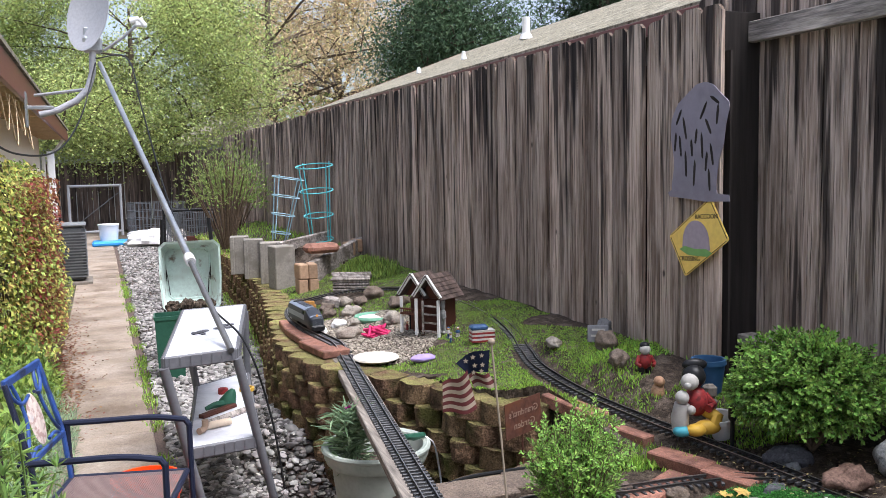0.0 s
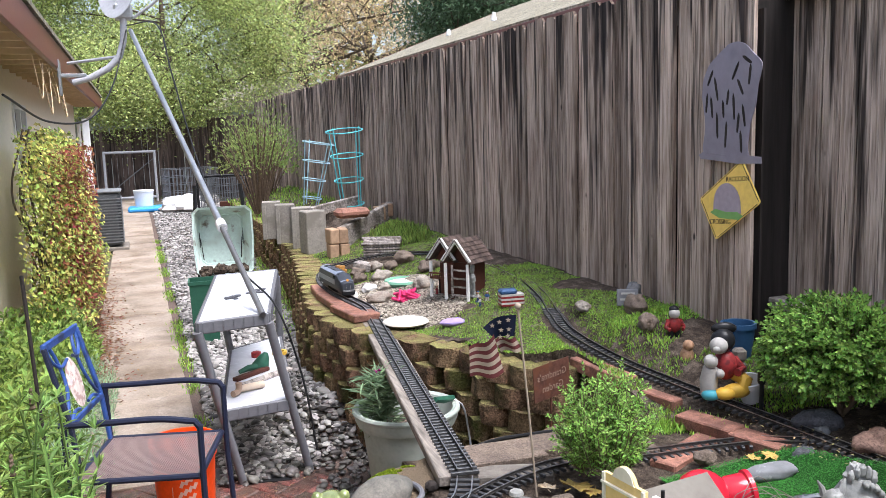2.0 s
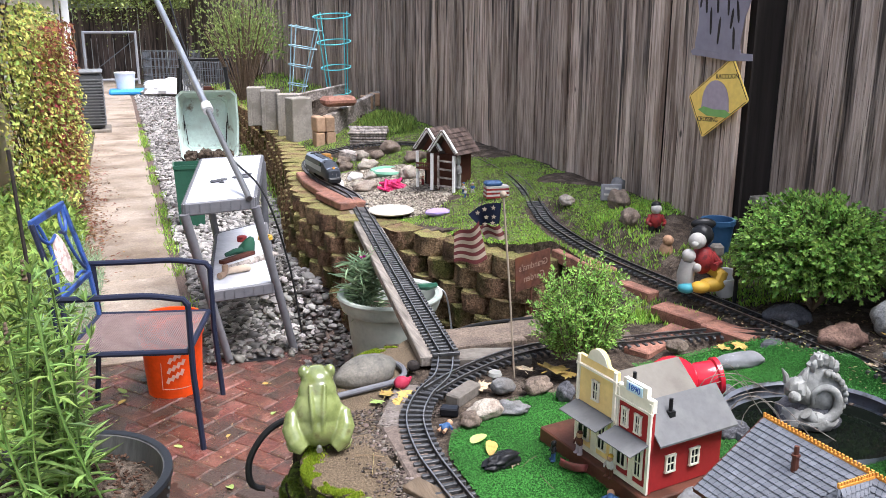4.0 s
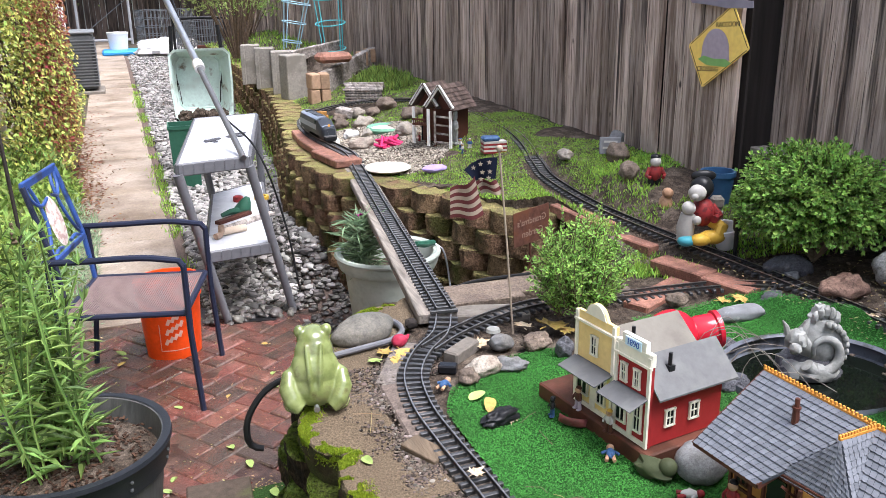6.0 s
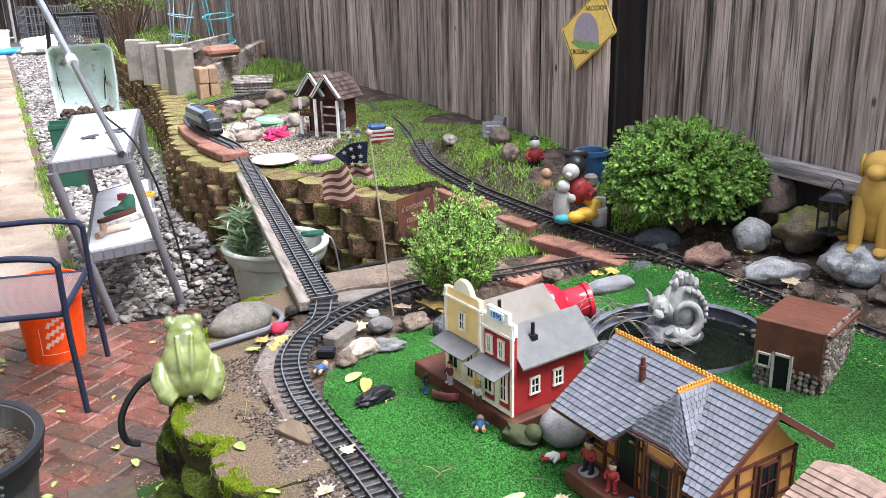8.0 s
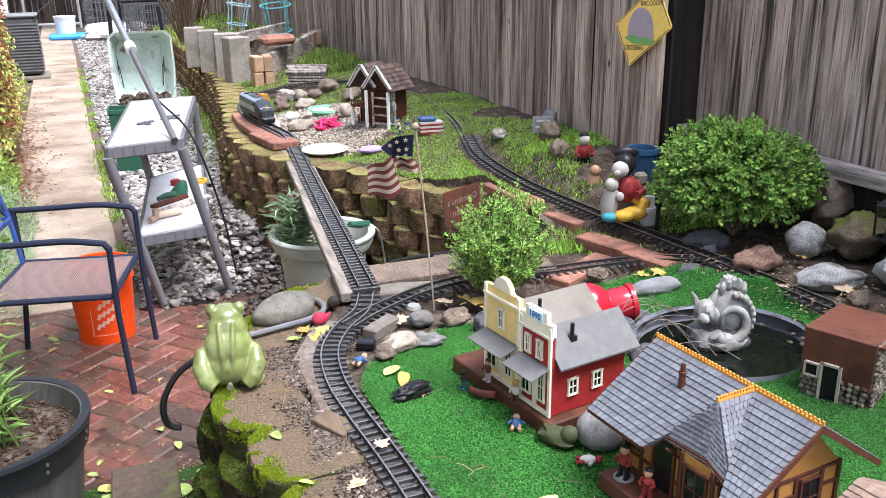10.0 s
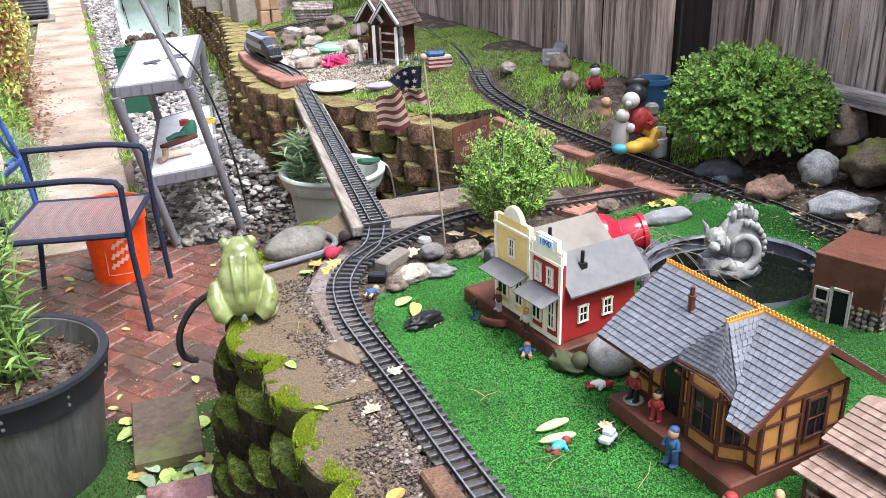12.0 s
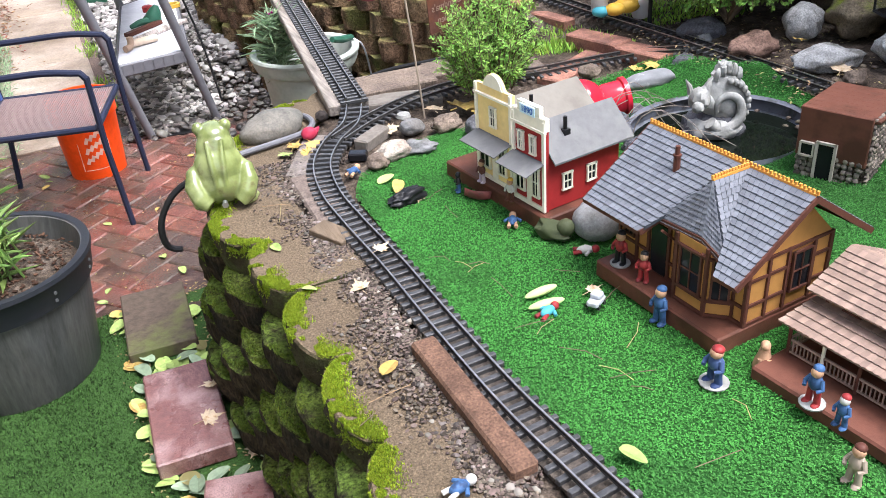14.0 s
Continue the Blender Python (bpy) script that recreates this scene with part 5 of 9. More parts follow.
def chair():
    t = thing("patio_chair", pose(.455, 5.40, 0, 0, 0, -15), "blue metal patio chair with woven mesh seat", "chair")
    for y in (-.26, .26):
        arm = smooth_line([(-.27, y, .665), (-.1, y, .668), (.1, y, .672), (.24, y, .655)], .03) + [Vector((.256, y, .63))]
        part("arm", Geo().tube(arm, .0135, 8), P_chair_black, t, "dark blue tube arm")
        part("front_leg", Geo().tube([(.256, y, .64), (.256, y, .35), (.275, y * 1.02, 0)], .0125, 8), P_chair_black, t)
        part("back_leg", Geo().tube([(-.255, y, .67), (-.25, y, .42), (-.3, y * 1.02, 0)], .0125, 8), P_chair_black, t)
    yc = .03
    for s in (-1, 1):
        part("back_post", Geo().bar((-.235, yc + s * .195, .40), (-.262, yc + s * .195, .64), .03, .014, up=(1, 0, 0), ch=.003).bar((-.262, yc + s * .195, .64), (-.34, yc + s * .185, .945), .03, .014, up=(1, 0, 0), ch=.003), P_chair_black if s < 0 else P_chair_blue, t, "flat back post")
        part("back_scroll", Geo().tube(smooth_line([(-.342, yc + s * .165, .94), (-.325, yc + s * .15, .88), (-.312, yc + s * .095, .845), (-.310, yc + s * .03, .862)], .02), .0075, 8), P_chair_blue, t, "curved blue bar")
        part("back_scroll", Geo().tube(smooth_line([(-.345, yc + s * .13, .945), (-.325, yc + s * .10, .87), (-.295, yc + s * .105, .77), (-.275, yc + s * .16, .68), (-.264, yc + s * .185, .655)], .02), .0075, 8), P_chair_blue, t, "curved blue bar")
        part("back_scroll", Geo().tube(smooth_line([(-.262, yc + s * .185, .635), (-.268, yc + s * .11, .665), (-.27, yc + s * .04, .655)], .02), .0075, 8), P_chair_blue, t, "curved blue bar")
    part("top_rail", Geo().bar((-.342, yc - .195, .945), (-.342, yc + .195, .945), .016, .034, ch=.004), P_chair_blue, t, "flat blue top rail")
    part("bottom_rail", Geo().bar((-.26, yc - .195, .635), (-.26, yc + .195, .635), .014, .028, ch=.004), P_chair_blue, t)
    g = Geo().ball((0, 0, 0), (.108, .072, .007), nu=26, nv=6, M=pose(-.297, yc, .757, 0, -104, 0))
    part("medallion", g, mat("mottled_medallion", (.62, .52, .46), .5, var=.2, scale=30, col2=(.40, .27, .24), mscale=40, mlo=.5, mhi=.58, col3=(.30, .36, .46), cscale=6, clo=.56, chi=.7), t, "large oval mottled medallion")
    g = Geo()
    for i in range(50):
        g.tube([(-.225 + i * .0092, -.24, .432), (-.225 + i * .0092, .24, .432)], .0026, 4)
    for i in range(38):
        g.tube([(-.23, -.23 + i * .0125, .4335), (.23, -.23 + i * .0125, .4335)], .0018, 4)
    tagged(part("seat", g, P_mesh, t, "brown woven mesh seat"), kind="stuff")
    g = Geo()
    for a, b in (((-.24, -.245), (.24, -.245)), ((.24, -.245), (.24, .245)), ((.24, .245), (-.24, .245)), ((-.24, .245), (-.24, -.245))):
        g.tube([(*a, .428), (*b, .428)], .013, 8)
    part("seat_frame", g, P_chair_black, t)


chair()


def bucket():
    t = thing("bucket", pose(.585, 5.74, 0, 0, 0, 20), "bright orange plastic bucket on the brick patio", "bucket")
    part("body", Geo().lathe([(.12, 0), (.125, .004), (.142, .29), (.150, .29), (.150, .335), (.146, .335), (.146, .352), (.152, .355), (.152, .37), (.143, .37), (.141, .33), (.118, .02), (0, .02)], 40), P_orange_bucket, t)
    part("bail", Geo().tube([(.152 * math.cos(a), .152 * math.sin(a), .33 - .16 * abs(math.sin(a))) for a in np.linspace(0, math.pi, 14)], .003, 6), P_chrome, t, "wire bail")
    ink = plain("faded_white_print", (.75, .42, .33), .5)

    def print_bar(a, z, w, h, tilt):
        r = .1262 + z * .058
        part("printed_mark", Geo().box((0, 0, 0), (w, .001, h), M=pose(r * math.cos(a), r * math.sin(a), z, 0, tilt, math.degrees(a) + 90)), ink, t, "faded white printed bar")

    for k in range(3):
        for i in range(4):
            print_bar(radians(-108 + (i - 1.5) * 9 + (k - 1) * 3), .10 + k * .05 + i * .012, .015, .030, 24)
    for z in (.055, .255):
        for i in range(6):
            print_bar(radians(-108 + (i - 2.5) * 9), z, .021, .003, 0)
    for a in (-137, -79):
        print_bar(radians(a), .155, .003, .20, 0)


bucket()


def wheelbarrow():
    t = thing("wheelbarrow", pose(1.17, 9.55, 0), "pale green wheelbarrow standing upright on its nose", "wheelbarrow")
    g = Geo()
    outer = [(-.2, .30), (.2, .30), (.245, .26), (.25, 0), (.235, -.24), (.19, -.29), (-.19, -.29), (-.235, -.24), (-.25, 0), (-.245, .26)]
    n = len(outer)
    lay = [(1.06, -.01), (1.06, .0), (1.0, .0), (.93, .06), (.78, .20), (.74, .20), (.72, .215)]
    vs = [(x * k, y2, z * k + .80) for k, y2 in lay for x, z in outer]
    fs = [(i * n + j, i * n + (j + 1) % n, (i + 1) * n + (j + 1) % n, (i + 1) * n + j) for i in range(len(lay) - 1) for j in range(n)]
    fs.append(tuple((len(lay) - 1) * n + j for j in range(n)))
    g.add(vs, fs)
    part("tray", g, P_green_tray, t, "pale green dirt-streaked tray")
    for s in (-1, 1):
        part("handle", Geo().tube([(s * .2, .23, 1.3), (s * .22, .2, 1.0), (s * .15, .24, .4), (s * .06, .2, .12)], .018, 8), P_statue_black, t, "black tube handle")
        part("leg", Geo().tube([(s * .2, .24, .75), (s * .22, .42, .7), (s * .2, .42, .3), (s * .14, .24, .35)], .012, 8), P_statue_black, t)
    part("wheel", Geo().lathe([(.05, -.035), (.13, -.04), (.16, -.02), (.16, .02), (.13, .04), (.05, .035)], 24, M=pose(0, .22, .16, 0, 90, 0)), P_statue_black, t, "black rubber wheel")
    g = Geo()
    for i in range(60):
        g.ball((rnd(-.2, .2), rnd(-.02, .12), .52 + rnd(0, .05)), rnd(.015, .04), nu=7, nv=5, bump=.4, seed=i)
    part("soil", g, M_soil, t, "wet soil in the nose of the tray")


wheelbarrow()
g = Geo().lathe([(.16, 0), (.19, .34), (.2, .34), (.2, .36), (.18, .36), (.15, .02), (0, .02)], 4)
solo("green_bin", g, P_green_plastic, "dark green plastic bin behind the cart", "bin", M=pose(.95, 9.2, .0, 0, 0, 42) @ Matrix.Diagonal((.9, .9, 1.5, 1)))


def dish():
    t = thing("satellite_dish", pose(.12, 10, 2.3), "grey satellite dish on a bent mast at the eave", "satellite dish")
    c = Vector((.37, 0, .80))
    R = Matrix.Translation(c) @ Matrix.Rotation(radians(-48), 4, "Z") @ Matrix.Rotation(radians(78), 4, "X")
    prof = [(r, .55 * r * r) for r in np.linspace(0.001, .30, 9)] + [(.303, .05)] + [(r, .55 * r * r - .008) for r in np.linspace(.298, 0.001, 9)]
    part("reflector", Geo().lathe(prof, 36, M=R @ Matrix.Diagonal((.82, 1.1, 1, 1))), P_dish, t, "pale grey reflector")
    part("mount", Geo().box((.36, .02, .55), (.16, .12, .14), ch=.02).box((.33, .04, .62), (.08, .08, .16), ch=.01), P_chrome, t, "steel mount")
    part("arm", Geo().tube([(.45, -.02, .5), (.6, -.08, .6), (.74, -.14, .72)], .013, 8), P_dish, t, "feed arm")
    part("feed_horn", Geo().tube([(.68, -.12, .74), (.75, -.14, .76)], [.035, .03], 10).tube([(.75, -.14, .76), (.8, -.15, .70)], [.03, .022], 10).box((.745, -.14, .72), (.06, .05, .05), ch=.01), M_white_plastic, t, "white feed horn")
    part("mast", Geo().tube([(-.1, 0, -.06), (.05, .0, -.02), (.2, 0, .06), (.30, 0, .16), (.345, 0, .3), (.36, 0, .52)], .03, 10), P_dish, t, "bent grey mast")
    part("brace", Geo().tube([(-.14, .2, .12), (.28, 0, .16)], .014, 8), P_dish, t)
    part("foot_plate", Geo().box((-.2, .0, -.02), (.02, .16, .3), ch=.004).box((-.1, 0, .0), (.24, .05, .03), ch=.004), P_chrome, t)


dish()
pole = thing("metal_pole", (1.0, 5.95, .868), "galvanised telescopic metal pole propped from cart to dish", "pole")
A, Bp = Vector((.01, -.02, 0)), Vector((-.47, 4.05, 1.82))
J = A.lerp(Bp, .2)
part("lower_tube", Geo().tube([A, J], .016, 10), plain("dark_tube", (.16, .16, .16), .4, .5), pole, "dull lower tube")
part("upper_tube", Geo().tube([J, Bp], .020, 10), P_chrome, pole, "galvanised upper tube")
part("collar", Geo().tube([A.lerp(Bp, .195), A.lerp(Bp, .21)], .03, 10), M_white_plastic, pole, "white joint collar")


def cable(name, pts, r, label, material=None):
    return solo(name, Geo().tube(smooth_line(pts, .04 if r < .0085 else .02), r, 8), material or P_hose, label, "cable")


cable("cable", [(.50, 9.9, 2.72), (.72, 9.0, 2.62), (.78, 8.4, 2.2), (.86, 7.6, 1.6), (.97, 6.7, 1.05), (1.1, 6.1, .87), (1.2, 6.0, .5), (1.24, 5.9, .12)], .0055, "black cable hanging from the dish pole")
cable("cable", [(-.12, 6.6, 1.98), (.0, 7.6, 1.86), (.2, 8.6, 1.9), (.36, 9.5, 2.2), (.5, 9.9, 2.7)], .0065, "black cable slung from the house to the dish")
for k in range(4):
    cable("cable", [(-.14, 8.4 + k * .5, 2.36), (-.12 + k * .02, 8.7 + k * .5, 2.05 - .1 * (k % 2)), (-.13, 9.1 + k * .5, 2.36)], .004, "loop of pale cable under the eave", M_eave)


def pot():
    t = thing("plant_pot", pose(1.60, 5.52, 0), "grey-green resin pot with a water bowl rim", "plant pot")
    part("body", Geo().lathe([(.165, 0), (.17, .01), (.21, .36), (.232, .37), (.245, .40), (.245, .435), (.235, .445), (.222, .44), (.2, .36), (.19, .33), (0, .33)], 44), P_pot, t)
    part("rim", Geo().tube([(.243 * math.cos(a), .243 * math.sin(a), .435) for a in np.linspace(0, 2 * math.pi, 40, endpoint=False)], .014, 8, closed=True), P_pot, t, "rolled rim")
    part("soil", Geo().lathe([(.001, .345), (.205, .34)], 30), M_soil, t)
    g = Geo()
    for i in range(420):
        a, r = rnd(0, 6.28), rnd(0, .085)
        b = Vector((-.125 + r * math.cos(a), .0 + r * math.sin(a), .35 + rnd(0, .27)))
        e = rnd(0, 6.28)
        g.leaf(b, (math.cos(e), math.sin(e), rnd(-.2, 1.0)), (0, 0, 1), rnd(.07, .13), .011, fold=.25)
    part("leaves", g, M_leaf_grey, t, "narrow grey-green leaves", smooth=0)
    g = Geo()
    for i in range(2):
        x, y = -.13 + i * .05, .02 + i * .03
        g.tube([(x, y, .4), (x + .01, y, .62)], .003, 6)
    part("stalk", g, M_leaf_grey, t)
    g = Geo()
    for i in range(2):
        x, y = -.12 + i * .05, .02 + i * .03
        for k in range(14):
            g.leaf((x, y, .62), (rnd(-1, 1), rnd(-1, 1), rnd(0, 1)), (0, 0, 1), .028, .018)
    part("flower", g, plain("magenta_petal", (.42, .02, .25), .6), t, "magenta flower heads", smooth=0)
    part("water_valve", Geo().tube([(.10, -.13, .50), (.17, -.06, .47), (.23, -.02, .46)], [.013, .018, .014], 8), P_green_plastic, t, "green hose valve")
    part("tube", Geo().tube(smooth_line([(.22, -.02, .46), (.27, -.05, .42), (.28, -.1, .28), (.25, -.2, .2), (.2, -.28, .25)], .03), .005, 6), P_chrome, t, "clear thin water tube")


pot()


def planter():
    t = thing("planter", pose(.205, 4.24, 0) @ Matrix.Diagonal((.965, .965, 1, 1)), "large dark grey plastic planter with soil and leggy plant", "planter")
    part("body", Geo().lathe([(.235, 0), (.24, .01), (.285, .33), (.295, .335), (.31, .40), (.305, .412), (.285, .408), (.27, .33), (0, .33)], 56), P_planter, t)
    part("rim", Geo().lathe([(.291, .322), (.2985, .322), (.312, .396), (.316, .400), (.314, .414), (.29, .413)], 56, ends=False), plain("dark_rim", (.020, .022, .026), .4), t, "dark blue-grey rim band")
    for k in range(16):
        a = -1.55 + .62 * (k // 2)
        h = .345 + .026 * (k % 2)
        r = .3035 + .0047 * (k % 2)
        part("rivet", Geo().lathe([(.0062, 0), (.0055, .003), (.001, .0045)], 8, M=pose(0, 0, h, 0, 0, math.degrees(a)) @ pose(r, 0, 0, 0, 80, 0)), P_planter, t, "small dark rivet")
    g = Geo().lathe([(.001, .345), (.12, .35), (.2, .342), (.275, .335)], 30)
    part("soil", g, M_soil, t, "dark bark soil")
    g = Geo()
    for i in range(520):
        a, r = rnd(0, 6.28), .27 * math.sqrt(rnd(0, 1))
        g.box((0, 0, 0), (rnd(.006, .022), rnd(.004, .009), .004), M=pose(r * math.cos(a), r * math.sin(a), .352, rnd(-25, 25), rnd(-25, 25), rnd(0, 360)))
    tagged(part("bark_mulch", g, mat("bark_chip", (.055, .030, .019), .9, var=.3, scale=60, bump=.4, island=.5), t), kind="stuff")
    stems, lv, fl = Geo(), Geo(), Geo()
    for i in range(24):
        p = Vector((rnd(-.16, .13), rnd(-.12, .16), .34))
        hgt = rnd(.3, .72)
        q = p + Vector((rnd(-.12, .12), rnd(-.1, .14), hgt))
        m = (p + q) / 2 + Vector((rnd(-.04, .04), rnd(-.04, .04), 0))
        ln = smooth_line([p, m, q], .03)
        stems.tube(ln, .0042, 6)
        for k, c in enumerate(ln[2:]):
            for u in range(2):
                e = rnd(0, 6.28)
                s = rnd(.05, .105) * (1.2 - .5 * k / len(ln))
                lv.leaf(c, (math.cos(e), math.sin(e), rnd(-.25, .75)), (0, 0, 1), s, s * .17, fold=.25)
        for u in range(8):
            lv.leaf(q, (rnd(-1, 1), rnd(-1, 1), rnd(.3, 1.5)), (0, 0, 1), .05, .012)
        if i % 5 == 0:
            for z in np.linspace(0, .05, 5):
                fl.ball((q.x, q.y, q.z + z), (.010 * (1 - z * 9), .010 * (1 - z * 9), .008), nu=6, nv=4, bump=.4, seed=i)
    tagged(part("stalk", stems, M_leaf_planter, t), kind="stuff")
    tagged(part("leaves", lv, M_leaf_planter, t, "narrow pale green leaves", smooth=0), kind="stuff")
    tagged(part("dry_heads", fl, M_twig, t, "dry brown seed heads"), kind="stuff")
    g = Geo()
    for i in range(16):
        a = rnd(0, 6.28)
        p = Vector((.02 + rnd(-.03, .03), .02 + rnd(-.04, .04), .34))
        g.leaf(p, (math.cos(a), math.sin(a), rnd(.3, .9)), (0, 0, 1), rnd(.15, .26), .022, fold=.2)
    tagged(part("blades", g, M_leaf_planter, t, "long strap leaves", smooth=0), kind="stuff")


planter()


def fused(ob, voxel, turns=4):
    """Melts the overlapping forms of one mesh into a single smooth skin."""
    m = ob.modifiers.new("skin", "REMESH")
    m.mode, m.voxel_size, m.use_smooth_shade = "VOXEL", voxel, True
    k = ob.modifiers.new("soft", "SMOOTH")
    k.factor, k.iterations = .5, turns
    return ob


def frog():
    g = Geo()
    g.ball((0, 0, .064), (.084, .078, .064), nu=28, nv=18)
    g.ball((0, .002, .100), (.078, .070, .080), nu=28, nv=18)
    g.ball((0, .014, .150), (.062, .056, .060), nu=28, nv=18)
    g.ball((0, .034, .190), (.053, .056, .033), nu=28, nv=18)
    for s in (-1, 1):
        g.ball((s * .041, .026, .211), (.0185, .020, .0185), nu=18, nv=12)
        # folded hind leg, tucked against the flank
        g.tube([(s * .058, .004, .120), (s * .080, -.016, .100), (s * .084, -.038, .070), (s * .069, -.060, .040), (s * .046, -.072, .020)], [.010, .023, .030, .029, .018], 14)
        g.tube([(s * .060, -.052, .012), (s * .088, -.030, .011), (s * .098, .0, .010)], [.013, .012, .009], 10)
        g.ball((s * .080, .052, .014), (.018, .026, .014), nu=12, nv=8)
        # low ridge beside the spine
        g.tube([(s * .014, -.074, .072), (s * .016, -.068, .11), (s * .019, -.052, .15), (s * .023, -.026, .19)], [.0055, .0075, .0075, .005], 10)
    ob = solo("frog_statue", g, P_frog, "glossy green glazed ceramic garden frog on a mossy block", "statue", M=pose(.882, 3.83, .60, 0, 0, -12) @ Matrix.Diagonal((.86, .88, .985, 1)))
    fused(ob, .0036, 3)
    solo("hose_fitting", Geo().tube([(.868, 3.764, .63), (.866, 3.752, .628)], .0065, 10).tube([(.866, 3.752, .628), (.8655, 3.748, .6275)], .009, 6), P_chrome, "small brass hose fitting behind the frog", "fitting")


frog()
cable("hose", [(.88, 3.97, .61), (.82, 3.97, .622), (.758, 3.96, .597), (.712, 3.955, .535), (.702, 3.95, .48), (.715, 3.95, .44), (.76, 3.94, .43)], .0098, "black hose looping down the mossy wall")
cable("hose", [(.98, 4.09, .612), (1.1, 4.115, .612), (1.19, 4.13, .616), (1.24, 4.18, .616), (1.245, 4.25, .616), (1.215, 4.31, .614)], .0095, "grey hose lying round the boulder", P_grey_plastic)
cable("hose", [(1.42, 4.42, .61), (1.6, 4.5, .62), (1.8, 4.52, .615), (2.0, 4.5, .615)], .008, "thin black irrigation hose on the paving")


def rock(x, y, z, r, material, label, seed, rz=0.0, bump=.35, name="rock", freq=1.6):
    g = Geo().ball((0, 0, 0), r, nu=32, nv=20, bump=bump, seed=seed, freq=freq)
    return solo(name, g, material, label, "rock", "garden rocks", M=pose(x, y, z + r[2] * .62, rnd(-6, 6), rnd(-6, 6), rz), smooth=85)


rock(1.12, 4.215, .592, (.108, .066, .052), M_rock_speck2, "rounded grey boulder behind the frog", 1, 15, .13)
rock(1.375, 3.835, .60, (.062, .034, .027), M_rock_pale, "tan lumpy stone on the turf edge", 2, 10)
rock(1.315, 3.80, .60, (.036, .03, .024), M_rock_tan, "brown carved stone on the turf edge", 3, 40)
rock(1.50, 3.98, .60, (.042, .03, .026), M_rock_grey, "smooth blue-grey stone by the turf", 4, 5, .2)
rock(1.60, 3.94, .60, (.05, .033, .028), M_rock_tan, "striped brown stone by the turf", 5, 12)
rock(1.655, 3.86, .60, (.03, .026, .035), M_rock_dark, "dark upright stone by the yellow store", 6)
rock(1.455, 3.83, .60, (.05, .028, .022), M_rock_grey, "grey fish-shaped stone on the turf", 7, -20, .5)
rock(1.30, 3.555, .60, (.058, .026, .022), P_statue_black, "glossy black knobbly ornament on the turf", 8, 20, .5, freq=2.2)
rock(1.63, 3.16, .60, (.062, .055, .052), M_rock_grey, "rounded pale granite stone between the model houses", 9, 0, .12)
rock(2.31, 3.865, .61, (.088, .036, .03), mat("pale_vein_stone", (.20, .205, .21), .7, var=.2, scale=20, bump=.5, col2=(.40, .40, .39), mscale=9, mlo=.58, mhi=.64), "flat grey stone with a white vein by the pond", 10, -12, .15)
rock(2.20, 4.06, .61, (.04, .03, .022), M_rock_tan, "small brown stone by the pond", 11)
rock(2.49, 3.92, .62, (.05, .03, .025), M_rock_dark, "small dark stone under the track", 12)
rock(2.68, 4.06, .65, (.085, .05, .045), M_rock_dark, "dark slate stone under the bush", 13, -25, .2)
rock(2.70, 3.82, .655, (.082, .05, .042), mat("rusty_stone", (.20, .125, .095), .9, var=.3, scale=20, bump=.8, fine=120), "angular rusty brown rock beside the track", 14, 10, .75, freq=1.0)
rock(2.91, 3.82, .68, (.075, .06, .065), M_rock_speck, "rounded speckled grey boulder under the fence", 15, 0, .2)
rock(2.775, 3.575, .655, (.105, .055, .042), M_rock_speck, "long pale grey boulder beside the track", 16, -25, .35)
rock(3.05, 3.72, .70, (.11, .09, .08), M_rock_moss, "brown boulder covered in moss", 17, 10, .4)
rock(3.12, 3.92, .76, (.09, .07, .085), M_rock_tan, "large brown rock behind the bush", 18, 30, .4)
rock(2.97, 3.42, .68, (.12, .10, .07), M_rock_speck, "big flat grey rock under the golden statue", 19, 0, .3)
rock(2.94, 3.24, .66, (.10, .07, .05), M_rock_tan, "brown stone slab by the statue rock", 20, 25, .5)
rock(2.73, 3.42, .65, (.04, .03, .03), M_rock_tan, "small pinkish rock beside the track", 21, 10)
rock(2.78, 3.30, .65, (.05, .035, .025), M_rock_tan, "small pinkish rock beside the track", 22, 50)
rock(2.66, 4.02, .65, (.03, .022, .02), M_rock_grey, "small grey pebble beside the dark slate", 23)
